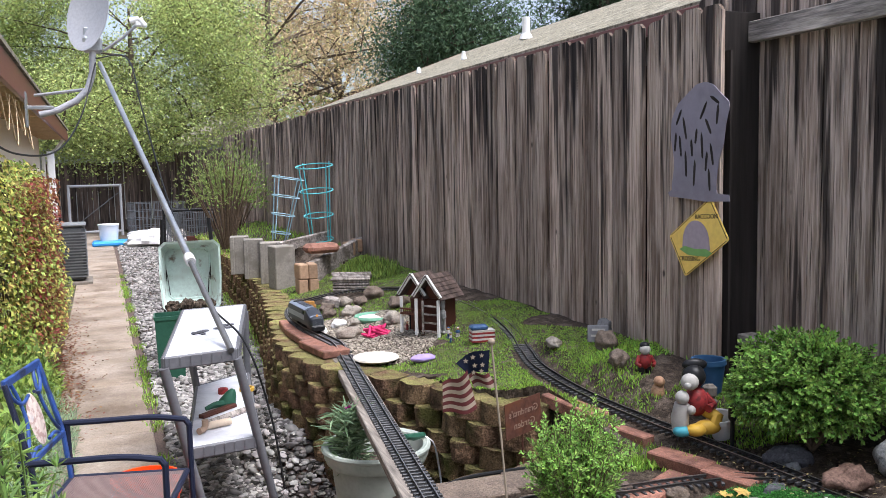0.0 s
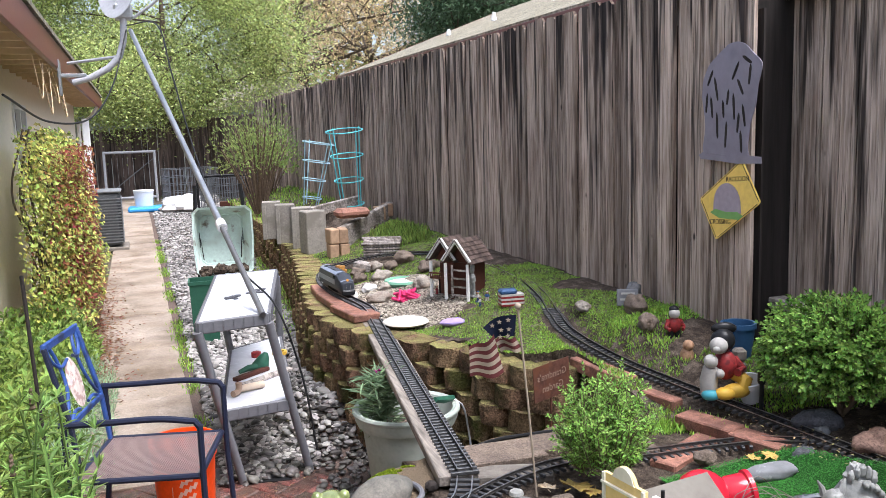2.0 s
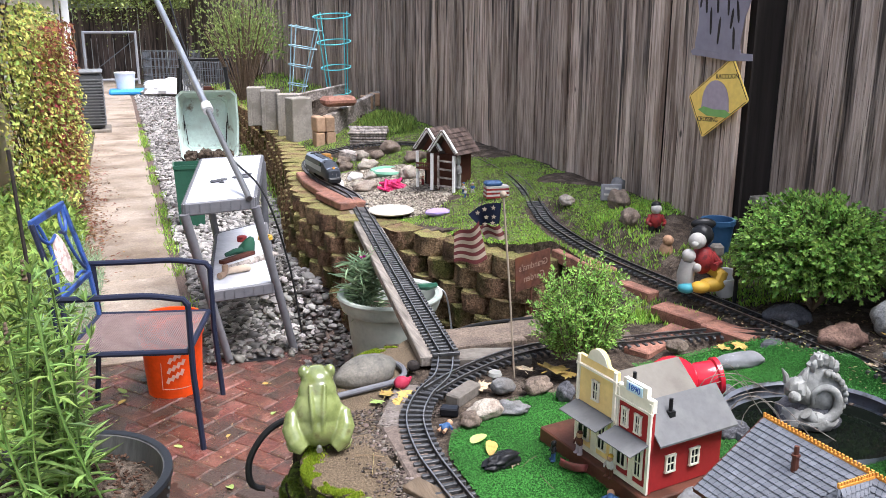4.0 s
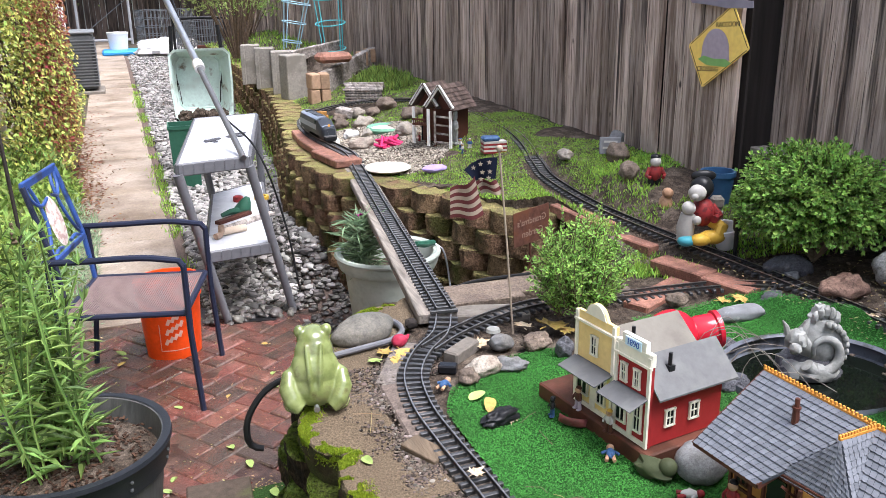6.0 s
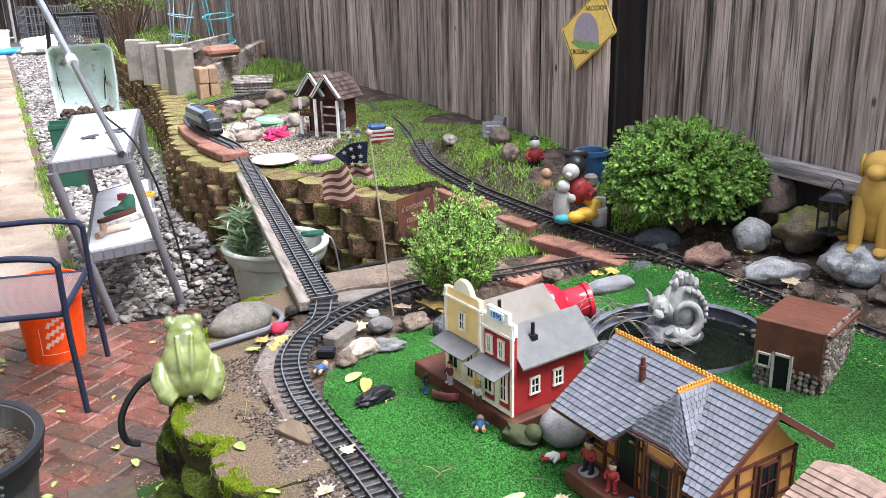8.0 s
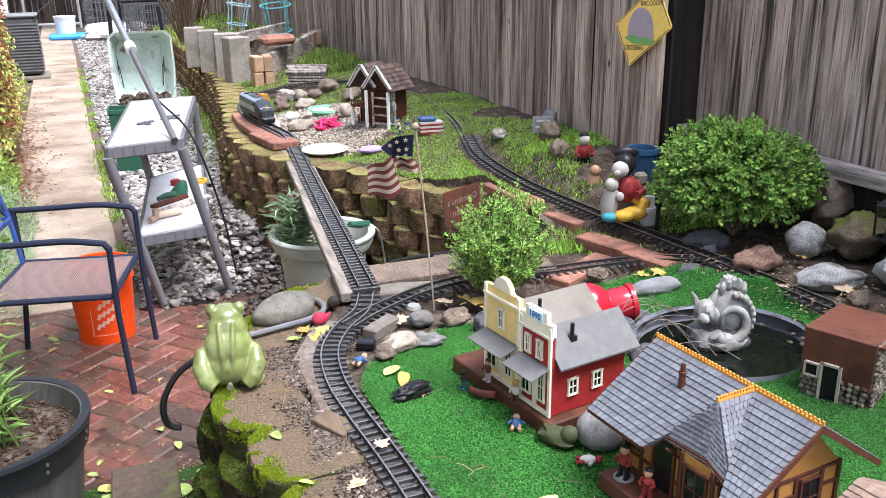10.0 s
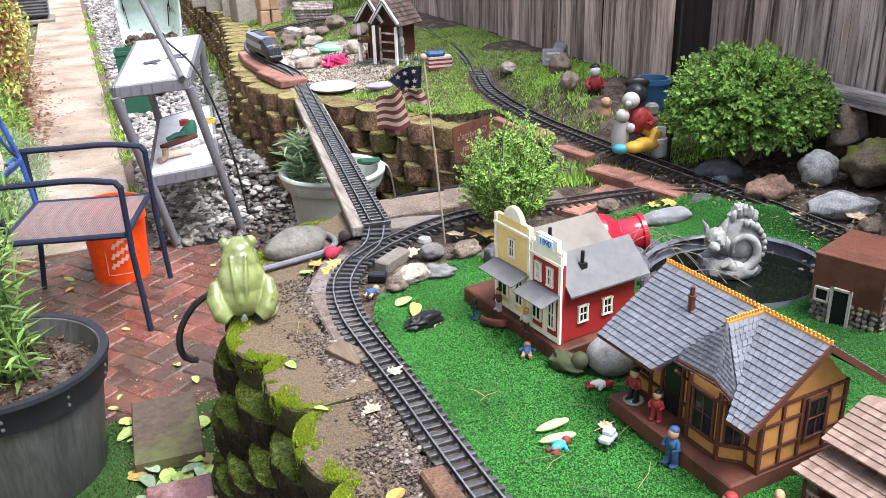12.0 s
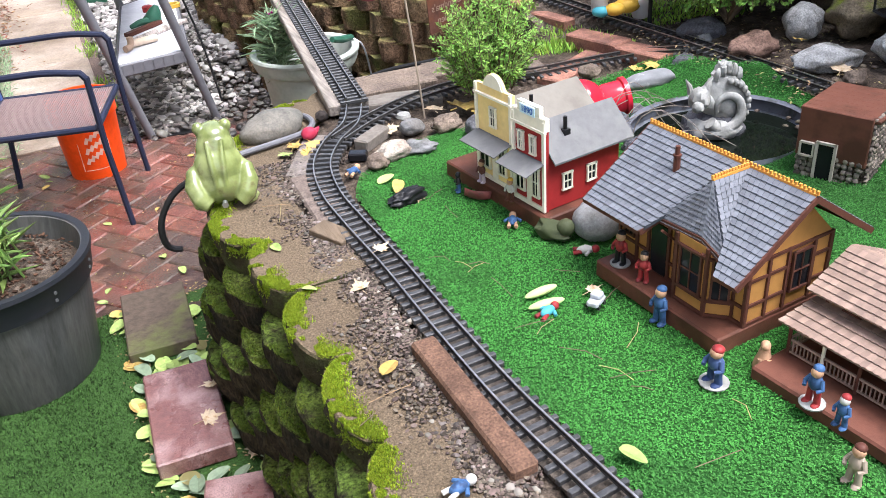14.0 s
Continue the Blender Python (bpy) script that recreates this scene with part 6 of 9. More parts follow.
# rocks of the upper bed
for k, (x, y, r, m, lb) in enumerate(((1.88, 6.99, (.085, .06, .045), M_rock_pale, "pale hollow stone on the upper bed"), (2.08, 7.62, (.075, .055, .045), M_rock_pale, "tan rock beside the upper track"),
                                      (1.95, 7.75, (.07, .05, .045), M_rock_tan, "tan rock beside the upper track"), (1.78, 7.25, (.04, .03, .03), M_white, "small white stone beside the upper track"),
                                      (2.0, 8.0, (.08, .05, .04), M_rock_tan, "brown rock beside the upper track"), (2.34, 7.92, (.105, .075, .06), M_rock_tan, "rounded grey stone on the grass"),
                                      (2.38, 7.42, (.10, .07, .05), M_rock_tan, "brown rock by the model barn"), (2.20, 7.05, (.09, .06, .05), M_rock_pale, "pale rock beside the mint plate"), (2.02, 7.28, (.05, .04, .03), M_rock_pale, "small pale rock by the upper track"), (1.92, 7.36, (.06, .045, .035), M_white, "white stone by the upper track"), (2.22, 7.85, (.07, .05, .04), M_rock_tan, "tan rock inside the track loop"), (2.14, 8.0, (.06, .05, .045), M_rock_pale, "grey rock inside the track loop"), (2.48, 6.95, (.09, .06, .06), M_rock_tan, "brown rock behind the model barn"), (2.42, 7.1, (.06, .05, .06), M_rock_grey, "grey rock behind the model barn"), (2.585, 5.58, (.07, .04, .03), M_rock_pale, "flat grey-green stone on the grass"),
                                      (2.72, 5.3, (.08, .05, .06), M_rock_tan, "tan rock against the fence"), (2.62, 5.05, (.06, .04, .05), M_rock_tan, "tan rock behind the track"),
                                      (2.83, 5.5, (.05, .04, .07), M_rock_grey, "upright grey stone by the fence"))):
    rock(x, y, upper_z(x, y) - .01, r, m, lb, 40 + k, rnd(0, 90))


# ---------------------------------------------------------------- upper bed things
def cinder(x, y, z, rz, plain_face=False):
    t = thing("cinder_block", pose(x, y, z, 0, 0, rz), "grey concrete block standing on end on the wall", "concrete block", "blocks on the wall")
    w, d, h = .19, .19, .39
    g = Geo().box((0, .012 if plain_face else 0, h / 2), (w, d - .024 if plain_face else d, h), ch=.008)
    if plain_face:
        for xx in (-1, 1):
            g.box((xx * (w / 2 - .02), -d / 2 + .01, h / 2), (.04, .03, h - .004), ch=.004)
    part("block", g, P_block, t)


cinder(1.78, 10.75, .655, -10, True)
cinder(1.85, 10.32, .655, -8, True)
cinder(1.93, 9.85, .655, -9, True)
cinder(1.95, 9.42, .655, 10)
for k, (x, y, z) in enumerate(((2.03, 8.98, .66), (2.12, 8.98, .66), (2.03, 8.98, .79), (2.12, 8.98, .79), (2.74, 10.0, .86), (2.85, 10.1, .88))):
    solo("upright_brick", Geo().box((0, 0, .065), (.08, .17, .128), ch=.008), P_tan_brick, "tan brick stacked beside the wooden bed edge", "brick", "tan bricks", M=pose(x, y, z, 0, 0, rnd(-6, 6)))
solo("timber_edge", Geo().bar((2.12, 9.12, .80), (2.9, 10.15, .92), .06, .2, ch=.006), M_rail_wood, "grey timber edging board of the raised planter", "timber")
solo("timber_edge", Geo().bar((1.98, 9.7, 1.0), (2.7, 10.6, 1.02), .05, .1, ch=.006), M_rail_wood, "grey timber board across the planter", "timber")
solo("planter_soil", Geo().ball((2.4, 10.1, .82), (.35, .5, .16), nu=20, nv=10, bump=.3, seed=3), M_soil, "mound of dark soil in the wooden planter", "soil")
solo("round_red_brick", Geo().box((0, 0, .04), (.3, .2, .085), ch=.03), M_cap_brick, "worn red brick on top of the planter board", "brick", M=pose(2.30, 9.35, .97, 0, 0, 8))


def cage(x, y, z, label, material, r0, r1, h, M2=None):
    t = thing("tomato_cage", pose(x, y, z) @ (M2 or Matrix.Identity(4)), label, "tomato cage", "tomato cages")
    for k in range(4):
        rr = r0 + (r1 - r0) * k / 3.2
        zz = .08 + (h - .1) * k / 3
        part("hoop", Geo().tube([(rr * math.cos(a), rr * math.sin(a), zz) for a in np.linspace(0, 2 * math.pi, 24, endpoint=False)], .0062, 5, closed=True), material, t)
    for k in range(4):
        a = k * math.pi / 2 + .4
        part("wire_leg", Geo().tube([(r0 * .9 * math.cos(a), r0 * .9 * math.sin(a), 0), (r1 * math.cos(a), r1 * math.sin(a), h)], .006, 5), material, t)


cage(2.56, 10.4, .92, "turquoise wire tomato cage on the bed", P_cage, .13, .19, .86, pose(0, 0, 0, 7, -5, 0))
cage(2.20, 10.75, .98, "pale blue wire tomato cage tipped over", P_cage2, .10, .17, .68, pose(0, 0, 0, 4, 9, 0))


def barn(M):
    t = thing("model_barn", M, "dark wooden model barn with twin white gables", "model house", "model village")
    W = part("wall", Geo().box((0, .05, .11), (.25, .12, .2)), P_timber, t)
    for s, off in ((-1, 0), (1, -.03)):
        x = s * .066
        g = Geo()
        for q in (-1, 1):
            g.bar((x, -.08 + off, .36), (x + q * .10, -.08 + off, .235), .014, .018)
        part("bargeboard", g, M_white, t, "white gable boards")
        g = Geo()
        for q in (-1, 1):
            a, b, c, d = (x, -.09 + off, .365), (x, .13, .365), (x + q * .105, .13, .225), (x + q * .105, -.09 + off, .225)
            shingle_plane(g, a, b, c, d, 6, 9, .006)
            vs = [a, b, c, d] + [(e[0], e[1], e[2] - .006) for e in (a, b, c, d)]
            g.add(vs, [(0, 1, 2, 3), (7, 6, 5, 4), (0, 4, 5, 1), (2, 6, 7, 3), (1, 5, 6, 2), (0, 3, 7, 4)])
        part("roof", g, mat("dark_wood_shingle", (.09, .065, .055), .9, var=.3, scale=30, bump=.4, island=.4), t, "dark wooden shingles")
        part("gable", Geo().add([(x - .085, -.02 + off, .22), (x + .085, -.02 + off, .22), (x, -.02 + off, .345)], [(0, 1, 2)]), P_timber, W)
        for q in (-1, 1):
            part("post", Geo().box((x + q * .08, -.075 + off, .11), (.014, .014, .22)), M_white if s * q > 0 or s > 0 else P_timber, t, "porch post")
    part("balcony", Geo().box((-.066, -.06, .12), (.16, .06, .012)).box((-.066, -.088, .15), (.16, .008, .01)), P_rust, t, "red-brown balcony")
    g = Geo()
    for i in range(10):
        g.box((-.14 + i * .0165, -.088, .135), (.005, .006, .03))
    part("balcony_rail", g, P_rust, t)
    g = Geo()
    for x in (.03, .14):
        g.box((x, -.1, .11), (.012, .006, .2))
    for k in range(4):
        g.box((.085, -.1, .03 + k * .05), (.11, .006, .01))
    part("gate", g, M_rail_wood, t, "pale slatted stall front")
    part("doorway", Geo().box((-.1, -.003, .06), (.08, .006, .1)), P_dark, W)


barn(pose(2.27, 6.56, .728, 0, 0, -56))


def logs(M):
    t = thing("log_shed", M, "grey model log shed with a pole roof", "model house", "model village")
    part("wall", Geo().box((0, 0, .06), (.34, .16, .12)), P_dark, t)
    for i in range(9):
        part("log", Geo().tube([(-.19 + rnd(-.02, .02), -.1 + i * .024, .125 + .05 * (1 - abs(i - 4) / 4)), (.19, -.1 + i * .024, .125 + .05 * (1 - abs(i - 4) / 4))], .013, 7), M_rail_wood, t)
    for i in range(4):
        part("log", Geo().tube([(-.18, -.088, .018 + i * .028), (.18, -.088, .018 + i * .028)], .013, 7), M_rail_wood, t)


logs(pose(2.33, 8.46, .735, 0, 0, -22) @ Matrix.Diagonal((.82, .82, .8, 1)))
solo("painted_plate", Geo().lathe([(.001, .012), (.1, .012), (.125, .02), (.13, .012), (.11, 0), (.001, 0)], 28), plain("off_white_plate", (.62, .58, .50), .6, col2=(.5, .46, .38), mscale=14), "round off-white stepping plate on the gravel", "plate", M=pose(1.835, 6.25, .668))
solo("painted_plate", Geo().lathe([(.001, .03), (.1, .03), (.13, .045), (.14, .03), (.12, 0), (.001, 0)], 28), P_lime, "round mint-green painted stone plate with a white top", "plate", M=pose(2.155, 7.31, .682))
solo("plate_inset", Geo().lathe([(.001, .002), (.1, .002), (.11, 0), (.001, 0)], 24), M_white, "white painted disc set in the mint plate", "plate", M=pose(2.155, 7.31, .713))
solo("painted_stone", Geo().ball((0, 0, .02), (.07, .045, .022), nu=18, nv=9, bump=.15), P_purple, "lilac painted stone on the grass edge", "stone", M=pose(2.045, 6.06, .675))
g = Geo()
for i in range(40):
    a = rnd(0, 6.28)
    g.tube([(rnd(-.06, .06), rnd(-.05, .05), rnd(.02, .06)), (rnd(-.08, .08), rnd(-.06, .06), rnd(.0, .07)), (rnd(-.1, .14), rnd(-.07, .07), .012)], .009, 6)
solo("rope_toy", g, P_pink, "knotted pink rope dog toy on the gravel", "toy", M=pose(2.03, 6.86, .672) @ Matrix.Diagonal((.85, .85, 1, 1)))
for k, (x, y, z, rz) in enumerate(((1.632, 6.62, .664, 9), (1.618, 7.02, .664, 3), (1.625, 7.38, .658, -4))):
    solo("red_brick", Geo().box((0, 0, .019), (.165, .385, .044), ch=.006), M_cap_brick, "flat red brick paver under the track curve", "brick", "red bricks", M=pose(x, y, z, 0, 0, rz))
solo("wooden_crate", Geo().box((0, 0, .035), (.14, .09, .07), ch=.006).box((.02, -.02, .08), (.06, .05, .03), ch=.004), P_ochre, "small tan wooden toy crate by the track", "crate", M=pose(1.80, 7.85, .68, 0, 6, 30))
solo("wooden_crate", Geo().box((0, 0, .03), (.14, .1, .06), ch=.006), M_rail_wood, "weathered wooden block by the track", "crate", M=pose(2.06, 8.05, .69, 0, 10, -40))

# ---------------------------------------------------------------- far end of the yard
t = thing("air_conditioner", pose(-.08, 16.3, 0), "grey outdoor air conditioner unit on a pad", "air conditioner")
part("pad", Geo().box((0, 0, .03), (.75, .75, .06), ch=.01), P_cinder, t)
part("case", Geo().box((0, 0, .5), (.6, .6, .84), ch=.05), plain("ac_grey", (.09, .095, .10), .5), t)
for i in range(16):
    g = Geo()
    for a, b in (((-.31, -.31), (.31, -.31)), ((.31, -.31), (.31, .31))):
        g.bar((*a, .14 + i * .045), (*b, .14 + i * .045), .012, .018)
    part("louvre", g, plain("ac_louvre", (.15, .155, .16), .5), t)
part("lid", Geo().box((0, 0, .93), (.64, .64, .04), ch=.015), plain("ac_lid", (.2, .21, .22), .5), t)
g = Geo().box((0, 0, 1.05), (.28, .02, 2.1), ch=.004)
solo("lattice_panel", g, M_white, "white lattice panel by the house corner", "panel", M=pose(-.28, 18.0, 0, 0, 0, 70))
t = thing("gate", pose(-.3, 26.7, 0), "white tube gate before the dark back fence", "gate")
for a, b in (((0, 0, 1.36), (1.3, 0, 1.36)), ((1.3, 0, 0), (1.3, 0, 1.4)), ((0, 0, .12), (1.3, 0, .12)), ((0, 0, .1), (0, 0, 1.4))):
    part("tube", Geo().tube([a, b], .035, 8), P_dish, t)
part("brace", Geo().tube([(0, 0, .2), (1.3, 0, 1.2)], .01, 6), P_wire, t)
t = thing("white_pail", pose(.62, 23.5, 0), "white plastic pail on a blue tray", "pail")
part("body", Geo().lathe([(.2, .1), (.23, .46), (.24, .46), (.24, .5), (0, .5)], 20), M_white_plastic, t)
part("tray", Geo().box((.1, -.2, .06), (.95, .7, .12), ch=.04), P_blue_plastic, t, "bright blue tray")
solo("white_sack", Geo().ball((0, 0, .16), (.5, .35, .22), nu=20, nv=12, bump=.5, seed=5), M_white_plastic, "crumpled white plastic sack on the gravel", "sack", M=pose(1.45, 22.5, 0))


def crate(x, y, w, d, h, rz, label):
    t = thing("wire_crate", pose(x, y, 0.0, 0, 0, rz), label, "wire crate")
    for s in (-1, 1):
        g = Geo()
        for i in range(14):
            u = -w / 2 + w * i / 13
            g.tube([(u, s * d / 2, 0), (u, s * d / 2, h)], .009, 4)
        for k in range(6):
            g.tube([(-w / 2, s * d / 2, h * k / 5), (w / 2, s * d / 2, h * k / 5)], .009, 4)
        tagged(part("wire_side", g, P_wire, t), kind="stuff")
        g = Geo()
        for i in range(9):
            u = -d / 2 + d * i / 8
            g.tube([(s * w / 2, u, 0), (s * w / 2, u, h)], .009, 4)
        for k in range(6):
            g.tube([(s * w / 2, -d / 2, h * k / 5), (s * w / 2, d / 2, h * k / 5)], .009, 4)
        tagged(part("wire_end", g, P_wire, t), kind="stuff")


crate(1.75, 24.2, 1.2, .8, .95, 12, "grey wire dog crate at the yard's end")
crate(2.3, 21.5, .9, .6, .8, 30, "grey wire crate beside the bed")
t = thing("garden_wagon", pose(1.9, 17.3, .05), "dark steel garden wagon standing on end", "wagon")
part("frame", Geo().tube(smooth_line([(-.42, 0, 0), (-.42, 0, .9), (-.36, 0, .98), (.36, 0, .98), (.42, 0, .9), (.42, 0, 0)], .1), .025, 8), P_statue_black, t)
part("bed", Geo().box((.16, .05, .36), (.44, .04, .34), ch=.01), P_timber, t, "rusty dark bed panel")


# ---------------------------------------------------------------- shrubs and green things
def shrub(name, x, y, z, rx, ry, h, n, leaf, leafmat, label, stems=14, wide=.55, category="shrub", up=.4, hollow=.55):
    t = thing(name, (x, y, z), label, category)
    g, lv = Geo(), Geo()
    for i in range(stems):
        a = rnd(0, 6.28)
        r = math.sqrt(rnd(.02, 1))
        e = Vector((rx * r * math.cos(a) * .85, ry * r * math.sin(a) * .85, h * (1 - .45 * r * r) * rnd(.75, .98)))
        g.tube(smooth_line([(e.x * .12, e.y * .12, 0), (e.x * .5, e.y * .5, e.z * .5), tuple(e)], .04), .0035 + h * .004, 5)
    tagged(part("stalk", g, M_twig, t), kind="stuff")
    for i in range(n):
        a = rnd(0, 6.28)
        c = rnd(-.35, 1)
        r = rnd(hollow, 1) * (1 + .22 * noise.noise((math.cos(a) * 2.2 + x, math.sin(a) * 2.2, c * 2.4 + y)))
        s = math.sqrt(max(0, 1 - c * c))
        p = Vector((rx * r * s * math.cos(a), ry * r * s * math.sin(a), h * .5 + h * .5 * r * c))
        if p.z < .02:
            continue
        o = Vector((s * math.cos(a), s * math.sin(a), c))
        for u in range(3):
            d = o + Vector((rnd(-1, 1), rnd(-1, 1), rnd(-.5, 1) + up))
            q = leaf * rnd(.6, 1.25)
            lv.leaf(p, d, o + Vector((rnd(-.6, .6), rnd(-.6, .6), .7)), q, q * wide)
    tagged(part("leaves", lv, leafmat, t, smooth=0), kind="stuff")
    return t


def shoot(g, lv, a, b, leaf, wide, step, r=.0012, droop=0.0):
    """A thin shoot from a to b with pairs of leaves along it."""
    a, b = Vector(a), Vector(b)
    n = max(2, int((b - a).length / step))
    m = (a + b) / 2 + Vector((rnd(-.1, .1), rnd(-.1, .1), .12 - droop)) * (b - a).length
    g.tube([a, m, b], [r, r * .8, r * .5], 4)
    w0 = rnd(0, 6.28)
    for k in range(1, n + 1):
        t = k / n
        p = a * (1 - t) ** 2 + m * 2 * t * (1 - t) + b * t * t
        d0 = (m - a).lerp(b - m, t).normalized()
        x = d0.orthogonal().normalized()
        y = d0.cross(x)
        for q in (0, math.pi):
            w = w0 + k * 1.57 + q
            d = x * math.cos(w) + y * math.sin(w) + d0 * (.6 + .6 * t)
            ln = leaf * rnd(.7, 1.2) * (1.1 - .4 * t)
            lv.leaf(p, d, d0 + Vector((0, 0, .6)), ln, ln * wide)
    lv.leaf(b, d0, Vector((rnd(-1, 1), rnd(-1, 1), 1)), leaf * .8, leaf * .8 * wide)


def round_bush():
    t = thing("round_bush", (2.83, 4.10, .67), "dense rounded green bush by the fence", "bush")
    g, lv = Geo(), Geo()
    for i in range(1250):
        a, c = rnd(0, 6.28), rnd(-.45, 1)
        s = math.sqrt(max(0, 1 - c * c))
        o = Vector((s * math.cos(a), s * math.sin(a), c))
        k = 1 + .16 * noise.noise(o * 2.4) + .07 * noise.noise(o * 7)
        q = Vector((.30 * o.x, .27 * o.y, .20 + .205 * o.z)) * k
        f = rnd(.55, .78) if rnd(0, 1) < .8 else rnd(.3, .55)
        p = Vector((q.x * f, q.y * f, .2 + (q.z - .2) * f))
        shoot(g, lv, p, p + (q - p) * rnd(.8, 1.05) + Vector((rnd(-.02, .02), rnd(-.02, .02), rnd(0, .03))), .026, .66, .0135)
    for i in range(22):
        a, r = rnd(0, 6.28), rnd(.3, .8)
        g.tube([(0, 0, 0), (.15 * r * math.cos(a), .15 * r * math.sin(a), .14), (.26 * r * math.cos(a), .24 * r * math.sin(a), .3)], [.008, .006, .003], 5)
    tagged(part("stalk", g, M_twig, t), kind="stuff")
    tagged(part("leaves", lv, M_leaf_bush, t, smooth=0), kind="stuff")


round_bush()


def sprig_shrub():
    """Many upright shoots with small leaves in pairs along them."""
    t = thing("small_shrub", (1.81, 4.05, .60), "light green leafy shrub in the model garden", "shrub")
    g, lv = Geo(), Geo()
    for i in range(84):
        a, r = rnd(0, 6.28), math.sqrt(rnd(0, 1))
        e = Vector((.175 * r * math.cos(a), .16 * r * math.sin(a), (.43 - .20 * r * r) * rnd(.55, 1.05)))
        b = Vector((e.x * .25, e.y * .25, 0))
        shoot(g, lv, b.lerp(e, .25), e, .020, .5, .012, .002)
        for k in range(6):
            p = b.lerp(e, rnd(.25, .9))
            w = rnd(0, 6.28)
            shoot(g, lv, p, p + Vector((math.cos(w) * .05, math.sin(w) * .05, rnd(.015, .06))), .018, .5, .010)
    tagged(part("stalk", g, M_twig, t), kind="stuff")
    tagged(part("leaves", lv, M_leaf_shrub, t, smooth=0), kind="stuff")


sprig_shrub()
shrub("loose_shrub", 1.98, 13.2, .7, .62, .7, 1.55, 1700, .045, leafy("feathery_leaf", (.27, .33, .11), .45), "loose pale green shrub on the upper bed", 34, .3, up=.7, hollow=.25)
shrub("loose_shrub", 2.45, 15.5, .7, .5, .7, 1.2, 900, .05, M_leaf_shrub, "thin twiggy shrub near the fence", 30, .3, up=.7, hollow=.2)


def climber():
    t = thing("climbing_vine", (-.34, 10.3, 0), "yellow-green climbing vine with red leaves on the house wall", "vine")
    g, lv = Geo(), Geo()
    for i in range(16):
        y = rnd(-1.4, 1.4)
        g.tube(smooth_line([(rnd(-.1, .1), y * .6, 0), (rnd(-.12, .15), y, .7), (rnd(-.15, .2), y * 1.05 + rnd(-.2, .2), 1.3), (rnd(-.15, .15), y + rnd(-.3, .3), 1.85)], .1), .009, 5)
    for i in range(15000):
        y = random.gauss(0, .78)
        z = rnd(.25, 1.95)
        lim = .42 * math.sqrt(max(.03, 1 - (y / 1.75) ** 2)) * (1 + .5 * noise.noise((y * 2, z * 2.4, 1))) * (.12 + .95 * math.sqrt(max(0, 1 - (z / 1.98) ** 3)))
        if abs(y) > 1.75 or z > 1.8 + .2 * noise.noise((y * 3, 0, 5)):
            continue
        x = rnd(-.2, 1) * lim
        s = rnd(.025, .052)
        lv.leaf((x, y, z), (rnd(-.3, 1), rnd(-1, .4), rnd(-1, .3)), (1, -.4, .5), s, s * .75)
    tagged(part("stalk", g, M_bark, t), kind="stuff")
    tagged(part("leaves", lv, M_leaf_vine, t, smooth=0), kind="stuff")
    lv = Geo()
    for i in range(3600):
        y, z = random.gauss(-.3, .45), rnd(.3, 1.7)
        s = rnd(.025, .05)
        lv.leaf((rnd(.2, .46) * math.sqrt(max(.03, 1 - (y / 1.75) ** 2)), y, z), (rnd(-.3, 1), rnd(-1, .4), rnd(-1, .3)), (1, -.4, .5), s, s * .7)
    tagged(part("red_leaves", lv, leafy("russet_vine_leaf", (.26, .10, .05), .6, .05), t, "russet autumn leaves", smooth=0), kind="stuff")


climber()


def herb_bed(name, n, x0, x1, y0, y1, zmax, leafmat, label, leaf=.05, wide=.4, base=0.0):
    lv = Geo()
    for i in range(n):
        x, y = rnd(x0, x1), rnd(y0, y1)
        k = .45 + .55 * (.5 + .5 * noise.noise((x * 2.3, y * 2.3, 7)))
        edge = min(1, (x1 - x) / .22 + .25)
        z = base + rnd(.0, 1) * zmax * k * edge
        s = leaf * rnd(.6, 1.3)
        lv.leaf((x, y, z), (rnd(-1, 1), rnd(-1, 1), rnd(0, 1.2)), (rnd(-.4, .4), rnd(-.6, .2), 1), s, s * wide)
    solo(name, lv, leafmat, label, "plants", kind="stuff", smooth=0)


herb_bed("herb_border", 9000, -.62, .10, 6.2, 9.2, .62, M_leaf_bed, "dense green herb border beside the path", .06, .42)
herb_bed("lavender_border", 3600, -.1, .24, 6.1, 8.2, .42, M_leaf_grey, "grey-green lavender spilling over the path", .05, .14)
herb_bed("herb_border", 6500, -.95, .02, 4.75, 6.3, .82, M_leaf_bed, "tall green herbs beside the patio", .06, .3)
herb_bed("herb_border", 1800, -.62, .02, 9.2, 15, .3, M_leaf_vine, "dry yellowing plants along the house wall", .07, .2)
stakes = solo("garden_stake", Geo().tube([(.16, 4.93, .0), (.11, 4.9, .7), (.09, 4.9, 1.3)], .0065, 8), M_fence_dark, "dark thin plant stake beside the herbs", "stake")


def grass_patch(n, place, h, label, name="grass", leafmat=None):
    lv = Geo()
    k = 0
    while k < n:
        q = place()
        if q is None:
            continue
        k += 1
        d = Vector((rnd(-.6, .6), rnd(-.6, .6), 1))
        s = h * rnd(.5, 1.4)
        lv.leaf(q, d, (rnd(-1, 1), rnd(-1, 1), .2), s, .0045 + s * .06, fold=.05)
    solo(name, lv, leafmat or M_grass, label, "grass", kind="stuff", smooth=0)


